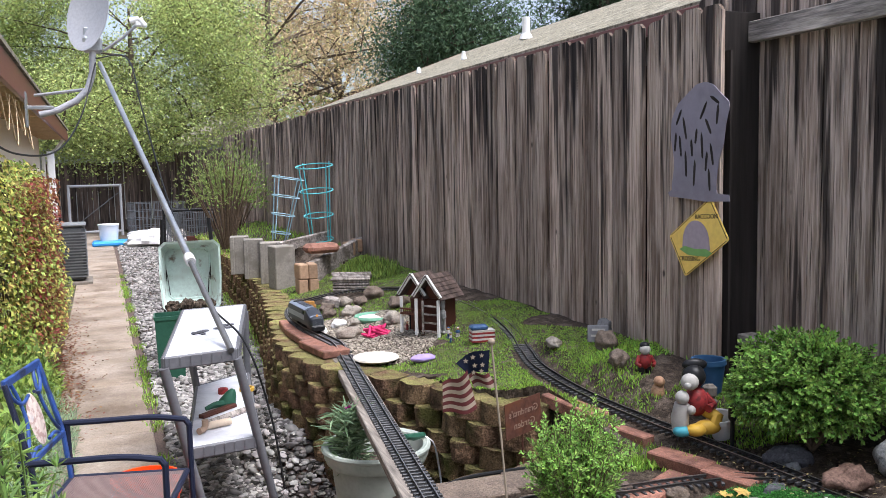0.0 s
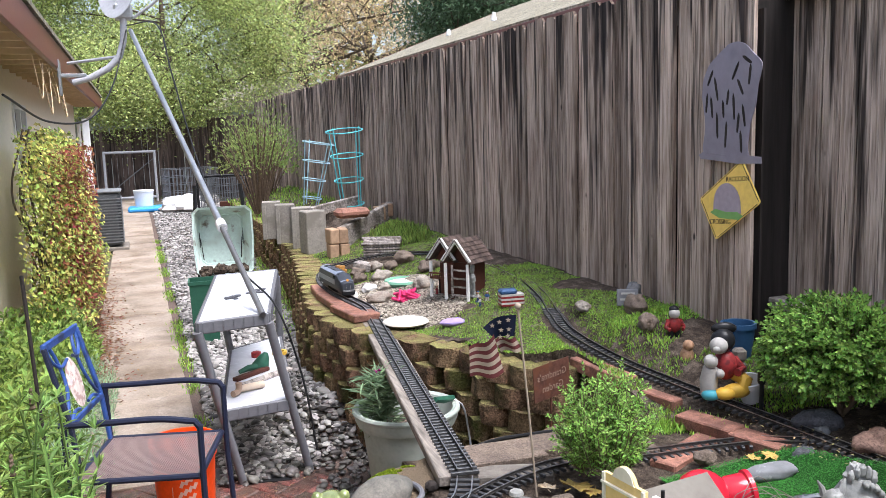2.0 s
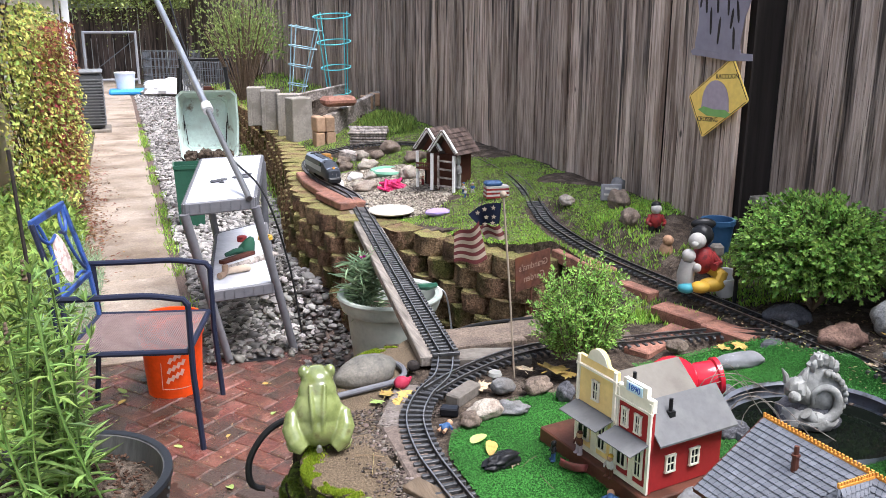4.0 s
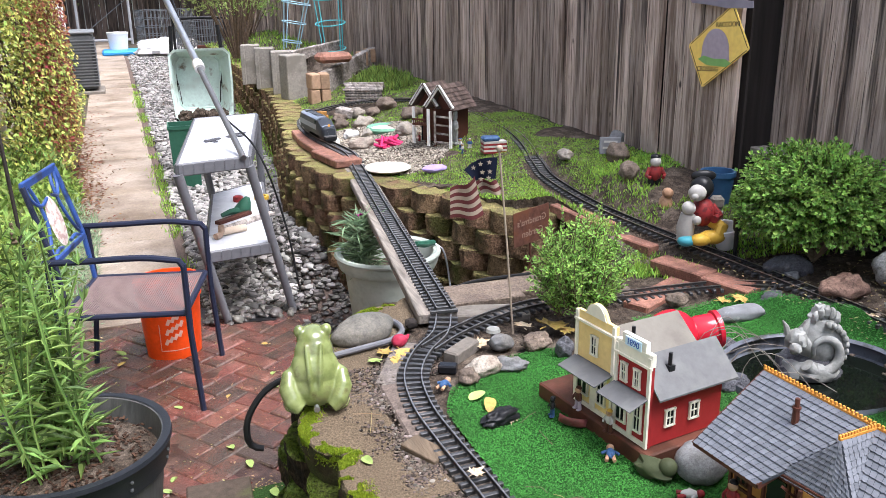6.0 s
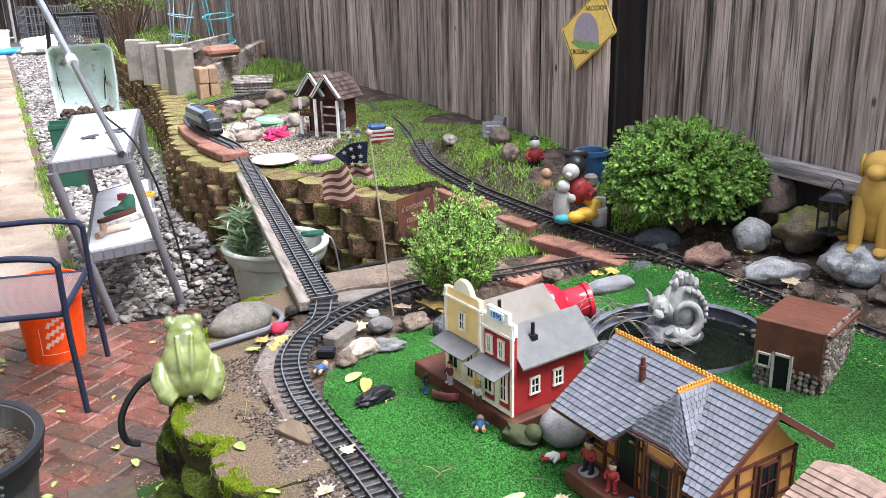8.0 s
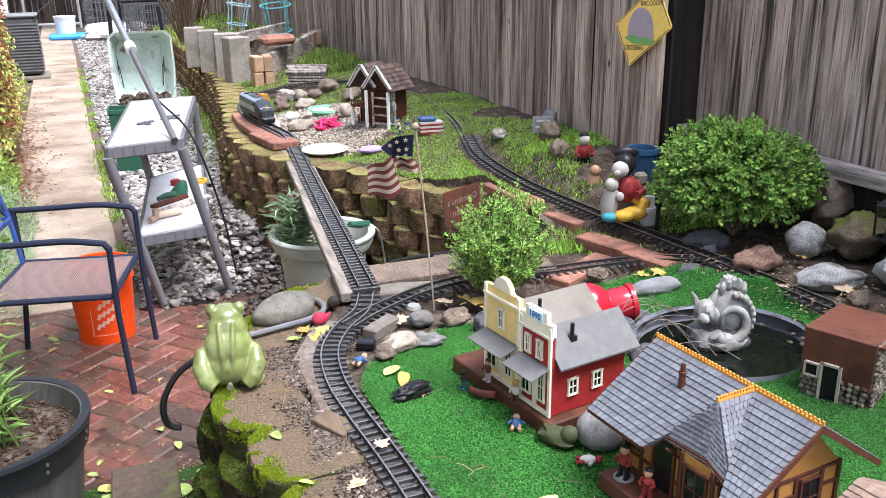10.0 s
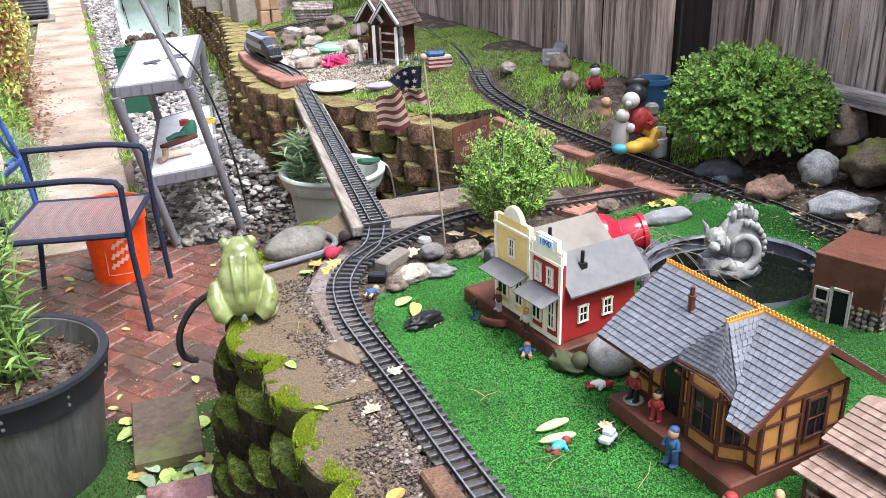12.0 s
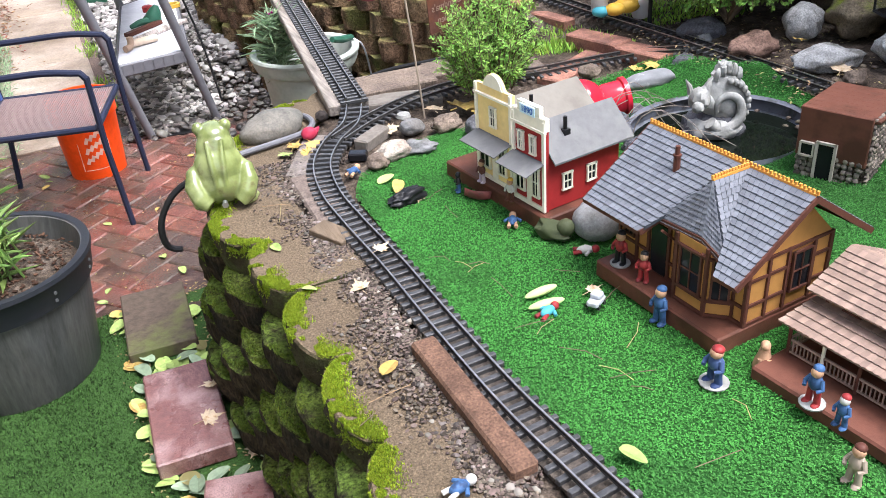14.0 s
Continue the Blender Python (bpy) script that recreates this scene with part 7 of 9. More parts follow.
def on_upper():
    x, y = rnd(1.7, 2.93), 5.05 + 5.45 * rnd(0, 1) ** 1.5
    gx = noise.noise((x * 1.6, y * 1.1, 3))
    pea = ((x - 1.98) / .38) ** 2 + ((y - 6.9) / .75) ** 2
    if behind(UP_WALL, x, y, .17 if y > 5.7 else .09) < 0 or pea < 1 or gx < -.3:
        return None
    z, d = trackbed(x, y, upper_z(x, y)) if y < 6.2 else (upper_z(x, y), 1)
    return (x, y, z - .004) if d > .075 else None


grass_patch(72000, on_upper, .0115, "patchy green grass on the upper bed")


def on_far():
    x, y = rnd(1.85, 2.93), rnd(10.5, 16)
    return (x, y, upper_z(x, y) - .004)


grass_patch(2500, on_far, .07, "rough grass at the bed's far end")


def path_edge():
    y = rnd(6.2, 17)
    if noise.noise((0, y * 1.7, 2)) < -.05:
        return None
    return (random.gauss(.735, .035), y, 0)


grass_patch(1600, path_edge, .05, "weeds along the path's edge")


def fence_weeds():
    a, r = rnd(0, 6.28), math.sqrt(rnd(0, 1))
    x, y = 2.62 + .22 * r * math.cos(a), 8.9 + .5 * r * math.sin(a)
    return (x, y, upper_z(x, y) + rnd(0, .12) * (1 - r))


grass_patch(1500, fence_weeds, .075, "leafy green weeds by the fence", "weeds", M_leaf_bed)


def wall_foot():
    y = rnd(7.9, 12)
    x = random.gauss(1.52 + (y - 7.9) * .06, .06)
    return (x, y, gravel_z(x, y))


grass_patch(1400, wall_foot, .05, "grass strip at the foot of the block wall")


# artificial turf of the model garden
def turf_in(x, y):
    left = 1.184 + .03 * smoothstep(2.9, 2.4, y) + .08 * smoothstep(3.6, 3.85, y) + .18 * smoothstep(3.75, 3.95, y)
    pond = ((x - POND[0]) / (POND[2] + .010)) ** 2 + ((y - POND[1]) / (POND[3] + .006)) ** 2
    far = 3.9 + .02 * math.sin(x * 9) if x < 2.0 else 4.03 - .35 * smoothstep(2.42, 2.62, x)
    hole = 1.66 < x < 1.95 and y > 3.55
    return x > left and y < far and x < 2.60 and pond > 1 and not hole and y > 1.2


g = Geo()
nx, ny = 90, 170
ok = {}
for i in range(nx + 1):
    for j in range(ny + 1):
        x, y = 1.18 + 1.42 * i / nx, 1.2 + 2.85 * j / ny
        if turf_in(x, y):
            ok[i, j] = len(g.v)
            g.v.append((x, y, lower_z(x, y) + .014 * smoothstep(2.1, 2.35, x) + .010 + .006 * noise.noise((x * 7, y * 7, 1))))
for (i, j), a in ok.items():
    if (i + 1, j) in ok and (i, j + 1) in ok and (i + 1, j + 1) in ok:
        g.f.append((a, ok[i + 1, j], ok[i + 1, j + 1], ok[i, j + 1]))
        g.m.append(0)
turf = solo("turf_mat", g, M_turf_back, "bright green artificial turf mat in the model garden", "artificial turf", kind="structure")
lv = Geo()
k = 0
while k < 280000:
    x, y = rnd(1.19, 2.6), 1.9 + 2.15 * rnd(0, 1) ** .9
    k += 1
    if not turf_in(x, y):
        continue
    z = lower_z(x, y) + .014 * smoothstep(2.1, 2.35, x) + .009 + .006 * noise.noise((x * 7, y * 7, 1))
    d = Vector((rnd(-1, 1), rnd(-1, 1), rnd(-.4, .8))).normalized() * rnd(.0015, .0026)
    s = d.cross(Vector((0, 0, 1))).normalized() * rnd(.0009, .0015)
    p = Vector((x, y, z + rnd(.001, .007)))
    lv.add([p - d - s, p - d + s, p + d + s, p + d - s], [(0, 1, 2, 3)])
solo("turf_pile", lv, M_turf, "curly green plastic turf blades", "artificial turf", kind="stuff", smooth=0)

# darker turf beside the planter
solo("turf_floor", Geo().grid(-1.4, .86, .3, 4.42, 40, 70, lambda x, y: .004 + .004 * noise.noise((x * 5, y * 5, 3))), M_turf_dark, "dark wet artificial turf floor", "artificial turf", kind="structure")
lv = Geo()
for k in range(60000):
    x, y = rnd(-.5, .62), rnd(2.9, 4.42)
    d = Vector((rnd(-1, 1), rnd(-1, 1), 1)).normalized()
    s = Vector((rnd(-1, 1), rnd(-1, 1), 0)).normalized() * .0022
    p = Vector((x, y, .003))
    lv.add([p - s, p + s, p + d * rnd(.008, .016)], [(0, 1, 2)])
solo("turf_floor_pile", lv, M_turf_dark, "short dark green turf blades", "artificial turf", kind="stuff", smooth=0)


# river stones beside the path
def pebbles(name, n, place, lo, hi, material, label, flat=.6, seed=0, nu=7, nv=5):
    r = random.Random(seed)
    shapes = []
    for k in range(8):
        s = Geo().ball((0, 0, 0), 1.0, nu=nu, nv=nv, bump=.35, seed=k + 50, freq=1.3)
        shapes.append(s)
    g = Geo()
    for i in range(n):
        q = place()
        if q is None:
            continue
        s = r.uniform(lo, hi) * (1.5 if r.random() < .08 else 1)
        M = Matrix.Translation(q) @ Euler((r.uniform(-.4, .4), r.uniform(-.4, .4), r.uniform(0, 6.28))).to_matrix().to_4x4() @ Matrix.Diagonal((s * r.uniform(.9, 1.5), s, s * flat, 1))
        o = r.choice(shapes)
        g.add(o.v, o.f, 0, M)
    return solo(name, g, material, label, "gravel", kind="stuff", smooth=60)


def stone_spot():
    y = 6.1 + 18 * rnd(0, 1) ** 2
    if y < 6.1 + rnd(0, .75):
        return None
    x1 = 1.52 + .05 * (y - 7.6) * (y > 7.6)
    x = rnd(.78, x1)
    return (x, y, gravel_z(x, y) + .004 + .024 * rnd(0, 1))


pebbles("river_stones", 17000, stone_spot, .010, .027, M_gravel, "pale grey river stones filling the strip beside the path", seed=2)


def pit_spot():
    q = rnd(0, 1)
    if q < .3:
        return (rnd(1.2, 2.2), rnd(4.7, 5.9), .004 + .02 * rnd(0, 1))
    x, y = rnd(.76, 1.62), 5.95 + 1.0 * rnd(0, 1) ** .8
    return (x, y, gravel_z(x, y) + .004 + .022 * rnd(0, 1))


pebbles("wet_river_stones", 2100, pit_spot, .010, .024, M_gravel_wet, "darker wet river stones around the cart and the bridge", seed=4)


def pea_spot():
    x, y = rnd(1.62, 2.36), rnd(6.1, 7.75)
    if ((x - 1.98) / .38) ** 2 + ((y - 6.9) / .75) ** 2 > 1:
        return None
    return (x, y, upper_z(x, y) + .002)


pebbles("pea_gravel", 9000, pea_spot, .004, .0085, mat("pea_pebble", (.31, .27, .215), .85, var=.1, island=.55, bump=.1, hue=.02), "fine tan pea gravel on the upper bed", seed=6, nu=5, nv=3)


def edge_spot():
    y = rnd(2.2, 4.15)
    x = random.gauss(1.045, .04) if rnd(0, 1) < .5 else rnd(.93, 1.17)
    if y > 3.9:
        x = rnd(.95, 1.3)
    if noise.noise((x * 11, y * 9, 2)) + rnd(-.45, .45) < .12 + 3.2 * max(0, 1.05 - x) - (.25 if x > 1.06 else 0):
        return None
    return (x, y, max(lower_z(x, y), .597 if x < 1.24 and y < 4.0 else 0) + .003)


pebbles("ballast_gravel", 26000, edge_spot, .0019, .0048, M_grit, "loose mixed grit between track and wall caps", seed=8, nu=5, nv=3)


pebbles("pale_grit", 900, edge_spot, .0035, .0068, mat("pale_grit_pebble", (.155, .135, .118), .75, var=.15, scale=60, bump=.2, island=.7, hue=.04), "pale pebbles strewn among the grit", seed=18, nu=6, nv=4)


def back_spot():
    x, y = rnd(2.45, 3.1), rnd(2.4, 4.6)
    return (x, y, lower_z(x, y) + .003)


pebbles("back_grit", 420, back_spot, .004, .010, M_chips, "grit and small stones along the fence", seed=9)


def back_grass():
    x, y = rnd(2.28, 3.0), rnd(4.15, 5.4)
    z, d = trackbed(x, y, raw_bed_z(x, y))
    return (x, y, z) if d > .075 and noise.noise((x * 4, y * 4, 2)) > -.15 else None


grass_patch(6500, back_grass, .02, "grass and weeds beside the back track")


def low_weeds():
    x, y = rnd(1.95, 2.45), rnd(4.25, 4.6)
    return (x, y, lower_z(x, y)) if noise.noise((x * 5, y * 5, 6)) > 0 and trackbed(x, y, .6)[1] > .08 else None


grass_patch(700, low_weeds, .04, "small weeds between the brick edging")


# ---------------------------------------------------------------- signs on the fence
FACE = Matrix(((0, 0, -1, 0), (-1, 0, 0, 0), (0, 1, 0, 0), (0, 0, 0, 1)))  # x to the right, y up, z towards the yard


def rounded(poly, k=.12, n=4):
    """The outline with its corners rounded."""
    out = []
    m = len(poly)
    for i in range(m):
        p, a, b = Vector(poly[i]), Vector(poly[i - 1]), Vector(poly[(i + 1) % m])
        s, e = p.lerp(a, k), p.lerp(b, k)
        for j in range(n + 1):
            t = j / n
            out.append(tuple(s * (1 - t) ** 2 + p * 2 * t * (1 - t) + e * t * t))
    return out


t = thing("crossing_sign", Matrix.Translation((2.925, 4.874, 1.390)) @ FACE, "yellow diamond crossing sign nailed to the fence post", "sign")
dia = [(.207, .006), (.083, .184), (-.205, -.004), (-.085, -.184)]
part("panel", Geo().prism(rounded(dia, .06), 0, .003), P_sign_yellow, t, "yellow metal panel")
g = Geo()
for i in range(4):
    a, b = Vector((*dia[i], .0036)) * .95, Vector((*dia[(i + 1) % 4], .0036)) * .95
    a.z = b.z = .0036
    g.bar(a.lerp(b, .03), a.lerp(b, .97), .0025, .0012, up=(0, 0, 1))
part("border", g, P_letter, t, "thin dark border line")
words("word", "RACCOON", .030, P_letter, t, pose(.056, .098, .0036, 0, 0, 4), label="dark raised word")
words("word", "CROSSING", .030, P_letter, t, pose(-.056, -.098, .0036, 0, 0, 4), label="dark raised word")
dome = [(-.105, -.055)] + [(-.012 + .092 * math.cos(a), -.02 + .098 * math.sin(a)) for a in np.linspace(math.pi, 0, 14)] + [(.085, -.05)]
part("picture", Geo().prism(dome, .003, .0042), P_sign_mauve, t, "plain mauve rounded shape")
part("picture", Geo().prism([(-.125, -.06), (-.09, -.042), (-.02, -.05), (.06, -.045), (.1, -.06), (.07, -.078), (-.06, -.082)], .0042, .0052), P_sign_green, t, "plain green bar")

# a cut-out metal panel, kept as a plain outline
body = [(-.20, -.245), (-.17, -.10), (-.20, .02), (-.195, .10), (-.15, .17), (-.08, .21), (-.02, .245), (.04, .25), (.09, .235), (.13, .20), (.20, .15), (.17, .06),
        (.16, -.02), (.13, -.09), (.11, -.20), (.13, -.25)]
t = thing("metal_silhouette", Matrix.Translation((2.925, 4.865, 1.822)) @ FACE, "mauve-grey cut metal silhouette hung on the fence", "wall art")
part("plate", Geo().prism(rounded(body, .3, 3), .004, .0075), P_metal_mauve, t)
part("ground_strip", Geo().prism([(-.215, -.235), (-.19, -.222), (-.1, -.23), (.0, -.238), (.12, -.232), (.20, -.235), (.205, -.262), (.05, -.268), (-.08, -.258), (-.2, -.252)], .0076, .0105), P_metal_mauve, t, "jagged grass strip")
for k, (x, z, ln, a) in enumerate(((-.13, -.02, .10, 8), (-.165, .0, .09, -5), (-.10, .06, .11, 14), (-.05, -.03, .08, 6), (-.02, .02, .07, -8), (.02, -.02, .12, 5), (.05, -.09, .09, -6), (.085, -.06, .10, 12),
                                   (.06, .06, .08, 30), (.03, .13, .09, -30), (.12, .11, .09, -6), (-.09, -.1, .12, 4), (-.03, -.14, .12, -3), (.07, -.17, .1, 6), (-.14, .11, .08, -28), (.10, .17, .07, 60))):
    part("slot", Geo().prism(rounded([(-.006, -ln / 2), (.006, -ln / 2), (.009, ln / 4), (0, ln / 2), (-.007, ln / 4)], .3, 2), .0076, .0084, M=pose(x, z, 0, 0, 0, a)), M_fence_dark, t, "dark cut slot")

# ---------------------------------------------------------------- rusted garden plaque and flag
t = thing("garden_plaque", pose(2.10, 4.985, .655, 0, 0, 20), "rusted steel garden plaque with cut lettering seen from behind", "sign")
part("plate", Geo().box((0, 0, 0), (.222, .003, .155), M=pose(0, 0, 0, 0, -3, 0)), P_rust, t)
part("stake", Geo().tube([(0, .006, .08), (0, .006, -.30)], .005, 6), P_rust, t, "rusty stake")
flip = Matrix.Diagonal((-1, 1, 1, 1))
P_cut = plain("pale_cut_edge", (.26, .17, .13), .8, bump=0)
words("word", "Grandma's", .042, P_cut, t, pose(.0, -.0022, .024, 0, -3, 0) @ pose(0, 0, 0, 90, 0, 0) @ flip, label="mirrored cut word")
words("word", "Garden", .044, P_cut, t, pose(.006, -.0022, -.030, 0, -3, 0) @ pose(0, 0, 0, 90, 0, 0) @ flip, label="mirrored cut word")

t = thing("garden_flag", (1.585, 4.078, .59), "small faded striped flag on a thin white pole", "flag")
part("pole", Geo().tube([(0, 0, 0), (-.02, .008, .3), (-.045, .017, .605)], .0035, 8), P_flag_cream, t, "thin pale pole")
part("finial", Geo().ball((-.045, .017, .612), .011, nu=12, nv=8), P_flag_cream, t, "pale ball finial")


def sheet(quad, v0, v1, bow, n=10, m=2):
    """A strip of bent sheet metal between v0 and v1 of a quad (top left, top right, bottom right, bottom left), in 1.8 mm units right and down."""
    K = .0018
    tl, tr, br, bl = quad
    g = Geo()
    for back in (0, 1):
        for j in range(m + 1):
            v = v0 + (v1 - v0) * j / m
            for i in range(n + 1):
                u = i / n
                x = (tl[0] * (1 - u) + tr[0] * u) * (1 - v) + (bl[0] * (1 - u) + br[0] * u) * v
                z = (tl[1] * (1 - u) + tr[1] * u) * (1 - v) + (bl[1] * (1 - u) + br[1] * u) * v + bow * math.sin(u * math.pi) * (1 - .4 * v) - 2.5 * math.sin(u * 6.28) * (1 if m < 3 else 0)
                g.v.append((x * K, .012 * math.sin(u * 5.5 + v) + quad_depth(quad) + back * .0015, -z * K))
        o = back * (m + 1) * (n + 1)
        for j in range(m):
            for i in range(n):
                a = o + j * (n + 1) + i
                g.f.append((a, a + 1, a + n + 2, a + n + 1) if back else (a, a + n + 1, a + n + 2, a + 1))
                g.m.append(0)
    return g


def quad_depth(quad):
    return -.012 if quad[0][0] < -70 else .004


FLAG = Matrix.Translation((-.045, .017, .61)) @ Matrix.Rotation(radians(-22), 4, "Z")
CANTON = ((-60, 36), (-3, 13), (-6, 52), (-40, 57))
UNDER = ((-40, 57), (-6, 52), (8, 75), (-30, 80))
FLY = ((-84, 66), (-42, 44), (-26, 112), (-84, 120))
part("canton", sheet(CANTON, 0, 1, -7, 10, 6), P_flag_blue, t, "dark blue canton", M=FLAG)
for k in range(4):
    part("stripe", sheet(UNDER, k / 4, (k + 1) / 4, 0), P_flag_red if k % 2 == 0 else P_flag_cream, t, M=FLAG)
for k in range(9):
    part("stripe", sheet(FLY, k / 9, (k + 1) / 9, 6), P_flag_red if k % 2 == 0 else P_flag_cream, t, M=FLAG)
for x, z in ((-44, 30), (-32, 24), (-17, 21), (-29, 38), (-16, 37), (-31, 50), (-18, 48)):
    star = [((.0085 if k % 2 == 0 else .0035) * math.sin(k * math.pi / 5), (.0085 if k % 2 == 0 else .0035) * math.cos(k * math.pi / 5)) for k in range(10)]
    part("star", Geo().prism(star, 0, .0012, M=pose(x * .0018, -.012, -z * .0018, 90, 0, 0)), P_flag_cream, t, "cream star", M=FLAG)


# ---------------------------------------------------------------- garden figures, kept as plain shapes
def figure(name, M, label, h, cols, seed=0, wide=.32, base=None, category="figurine"):
    """A plain standing figure of stacked rounded forms in one mesh: base, lower, middle and top colours."""
    g = Geo()
    w = h * wide
    if base is not None:
        g.lathe([(w * .75, 0), (w * .78, h * .04), (w * .5, h * .06)], 14, 0)
    for s in (-1, 1):
        g.tube([(s * w * .3, 0, h * .04), (s * w * .26, 0, h * .22), (s * w * .2, 0, h * .42)], [w * .22, w * .2, w * .24], 10, 1)
        g.ball((s * w * .32, -w * .15, h * .05), (w * .24, w * .36, h * .05), 1, 10, 6)
        g.tube([(s * w * .36, 0, h * .66), (s * w * .6, -w * .15, h * .5), (s * w * .42, -w * .45, h * .46)], [w * .15, w * .14, w * .12], 8, 2)
    g.ball((0, 0, h * .54), (w * .46, w * .38, h * .19), 2, 14, 10)
    g.ball((0, -w * .04, h * .81), (w * .36, w * .36, h * .13), 3, 14, 10)
    g.ball((0, w * .04, h * .89), (w * .34, w * .34, h * .09), 4, 12, 8)
    return solo(name, g, cols, label, category, M=M)


B, R, Y, W_, K, S, T = P_statue_blue, P_statue_red, P_statue_yellow, P_statue_white, P_statue_black, P_statue_skin, P_statue_teal
g = Geo()
g.ball((.022, .005, .115), (.048, .045, .058), 0, 20, 12).tube([(.05, 0, .14), (.078, -.02, .105), (.05, -.05, .1)], [.02, .018, .016], 10, 0)
g.ball((.05, -.045, .028), (.052, .036, .028), 1, 16, 10).ball((.0, -.065, .024), (.04, .032, .024), 1, 16, 10).tube([(.06, .0, .08), (.088, -.035, .06), (.07, -.05, .03)], [.026, .028, .026], 10, 1)
g.tube([(-.05, -.03, .01), (-.052, -.035, .07), (-.045, -.035, .12)], [.03, .034, .028], 12, 2).ball((-.048, -.045, .145), (.027, .027, .027), 2, 14, 9).ball((-.018, -.06, .10), (.018, .018, .018), 2, 10, 7)
g.ball((-.014, -.028, .2), (.034, .034, .032), 2, 18, 12).ball((-.03, -.056, .193), (.014, .014, .012), 2, 10, 7).ball((.012, .006, .212), (.046, .042, .046), 3, 18, 12).ball((.02, .02, .255), (.05, .018, .024), 3, 14, 9)
g.ball((-.05, -.055, .018), (.036, .03, .022), 4, 12, 8)
solo("garden_statue", g, [R, Y, plain("statue_cream", (.38, .36, .33), .7, bump=.4), K, T], "painted garden statue, seated, in red, yellow and white", "statue", M=pose(2.52, 4.40, .70, 0, 0, -20))
figure("garden_statue", pose(2.69, 4.94, .735, 0, 0, -15), "small painted garden statue standing by the fence", .2, [K, K, R, W_, K], 1, .34)
solo("garden_statue", Geo().ball((0, 0, .04), (.03, .03, .045), nu=12, nv=8).ball((0, -.01, .09), (.024, .026, .024), nu=12, nv=8), S, "tiny tan garden statue on the grass", "statue", M=pose(2.63, 4.76, .71))
g = Geo().lathe([(.034, 0), (.046, .075), (.052, .075), (.052, .092), (.044, .092), (.03, .02), (0, .02)], 20)
solo("flower_pot", g, M_white_plastic, "tilted white plastic flower pot", "flower pot", M=pose(2.635, 4.36, .675, 10, -14, 0))
solo("flower_pot", Geo().lathe([(.05, 0), (.065, .12), (.07, .12), (.07, .14), (.06, .14), (.05, .02), (0, .02)], 20), plain("blue_pot", (.03, .08, .16), .4), "dark blue flower pot behind the statue", "flower pot", M=pose(2.70, 4.52, .80))
solo("concrete_ornament", Geo().box((0, 0, .03), (.07, .05, .06), ch=.01).box((.01, 0, .085), (.05, .045, .05), ch=.01).box((-.03, 0, .075), (.03, .04, .02), ch=.005), P_cinder, "pale concrete ornament beside the seated statue", "ornament", M=pose(2.63, 4.44, .75, 0, 0, -20))
t = thing("solar_light", pose(2.60, 4.26, .65), "black solar stake light beside the track", "garden light")
part("stake", Geo().tube([(0, 0, 0), (0, 0, .12)], .008, 8), P_statue_black, t)
part("head", Geo().lathe([(.012, .12), (.016, .13), (.016, .17), (.02, .175), (.001, .19)], 14), P_statue_black, t)

g = Geo()
g.ball((0, .03, .12), (.07, .085, .11), nu=20, nv=14).ball((0, -.015, .17), (.052, .055, .085), nu=18, nv=12).ball((0, -.03, .255), (.045, .05, .045), nu=18, nv=12).ball((0, -.075, .245), (.027, .04, .024), nu=14, nv=10)
for s in (-1, 1):
    g.tube([(s * .035, -.03, .16), (s * .036, -.05, .08), (s * .036, -.055, .02)], [.028, .022, .018], 10)
    g.ball((s * .036, -.07, .014), (.022, .035, .014), nu=12, nv=8).ball((s * .07, .03, .05), (.035, .06, .05), nu=14, nv=10).ball((s * .045, -.015, .25), (.012, .025, .035), nu=10, nv=8)
solo("golden_statue", g, P_gold, "golden seated garden statue holding a lantern", "statue", M=pose(3.02, 3.42, .765, 0, 0, -62) @ Matrix.Diagonal((1.12, 1.12, 1.12, 1)))
t = thing("lantern", pose(2.925, 3.50, .815, 0, 0, -20), "small black metal lantern with clear panes", "lantern")
part("base", Geo().box((0, 0, .005), (.075, .075, .01), ch=.002), P_statue_black, t)
part("cap", Geo().lathe([(.062, .115), (.05, .125), (.02, .145), (.006, .15)], 4), P_statue_black, t, "black pyramid cap")
for a in (-1, 1):
    for b in (-1, 1):
        part("bar", Geo().bar((a * .033, b * .033, .005), (a * .036, b * .036, .118), .007, .007), P_statue_black, t)
for k in range(4):
    part("pane", Geo().box((0, .033, .06), (.06, .002, .105), M=pose(0, 0, 0, 0, 0, 90 * k)), P_glass, t, "clear pane")
part("handle", Geo().tube([(.02 * math.cos(a), 0, .15 + .03 * math.sin(a)) for a in np.linspace(0, math.pi, 8)], .002, 5), P_statue_black, t)

# curled grey statue at the pond
g = Geo()
g.ball((.028, .015, .085), (.075, .055, .08), nu=24, nv=16, bump=.2, seed=2, freq=3).ball((.03, .03, .145), (.04, .035, .045), nu=18, nv=12, bump=.35, seed=9, freq=3)
g.ball((-.072, -.04, .108), (.036, .034, .034), nu=18, nv=12, bump=.3, seed=3, freq=3).ball((-.085, -.072, .093), (.02, .022, .017), nu=14, nv=9, bump=.2, seed=4)
g.tube([(-.05, -.02, .09), (-.02, .0, .07), (.0, .01, .07)], [.028, .032, .04], 10)
coil = [(.022 + (.050 - .006 * a) * math.cos(a), -.045 + .004 * a, .068 + (.050 - .006 * a) * math.sin(a)) for a in np.linspace(-2.6, 3.6, 30)]
g.tube(coil, [.021 - .0005 * i for i in range(30)], 10)
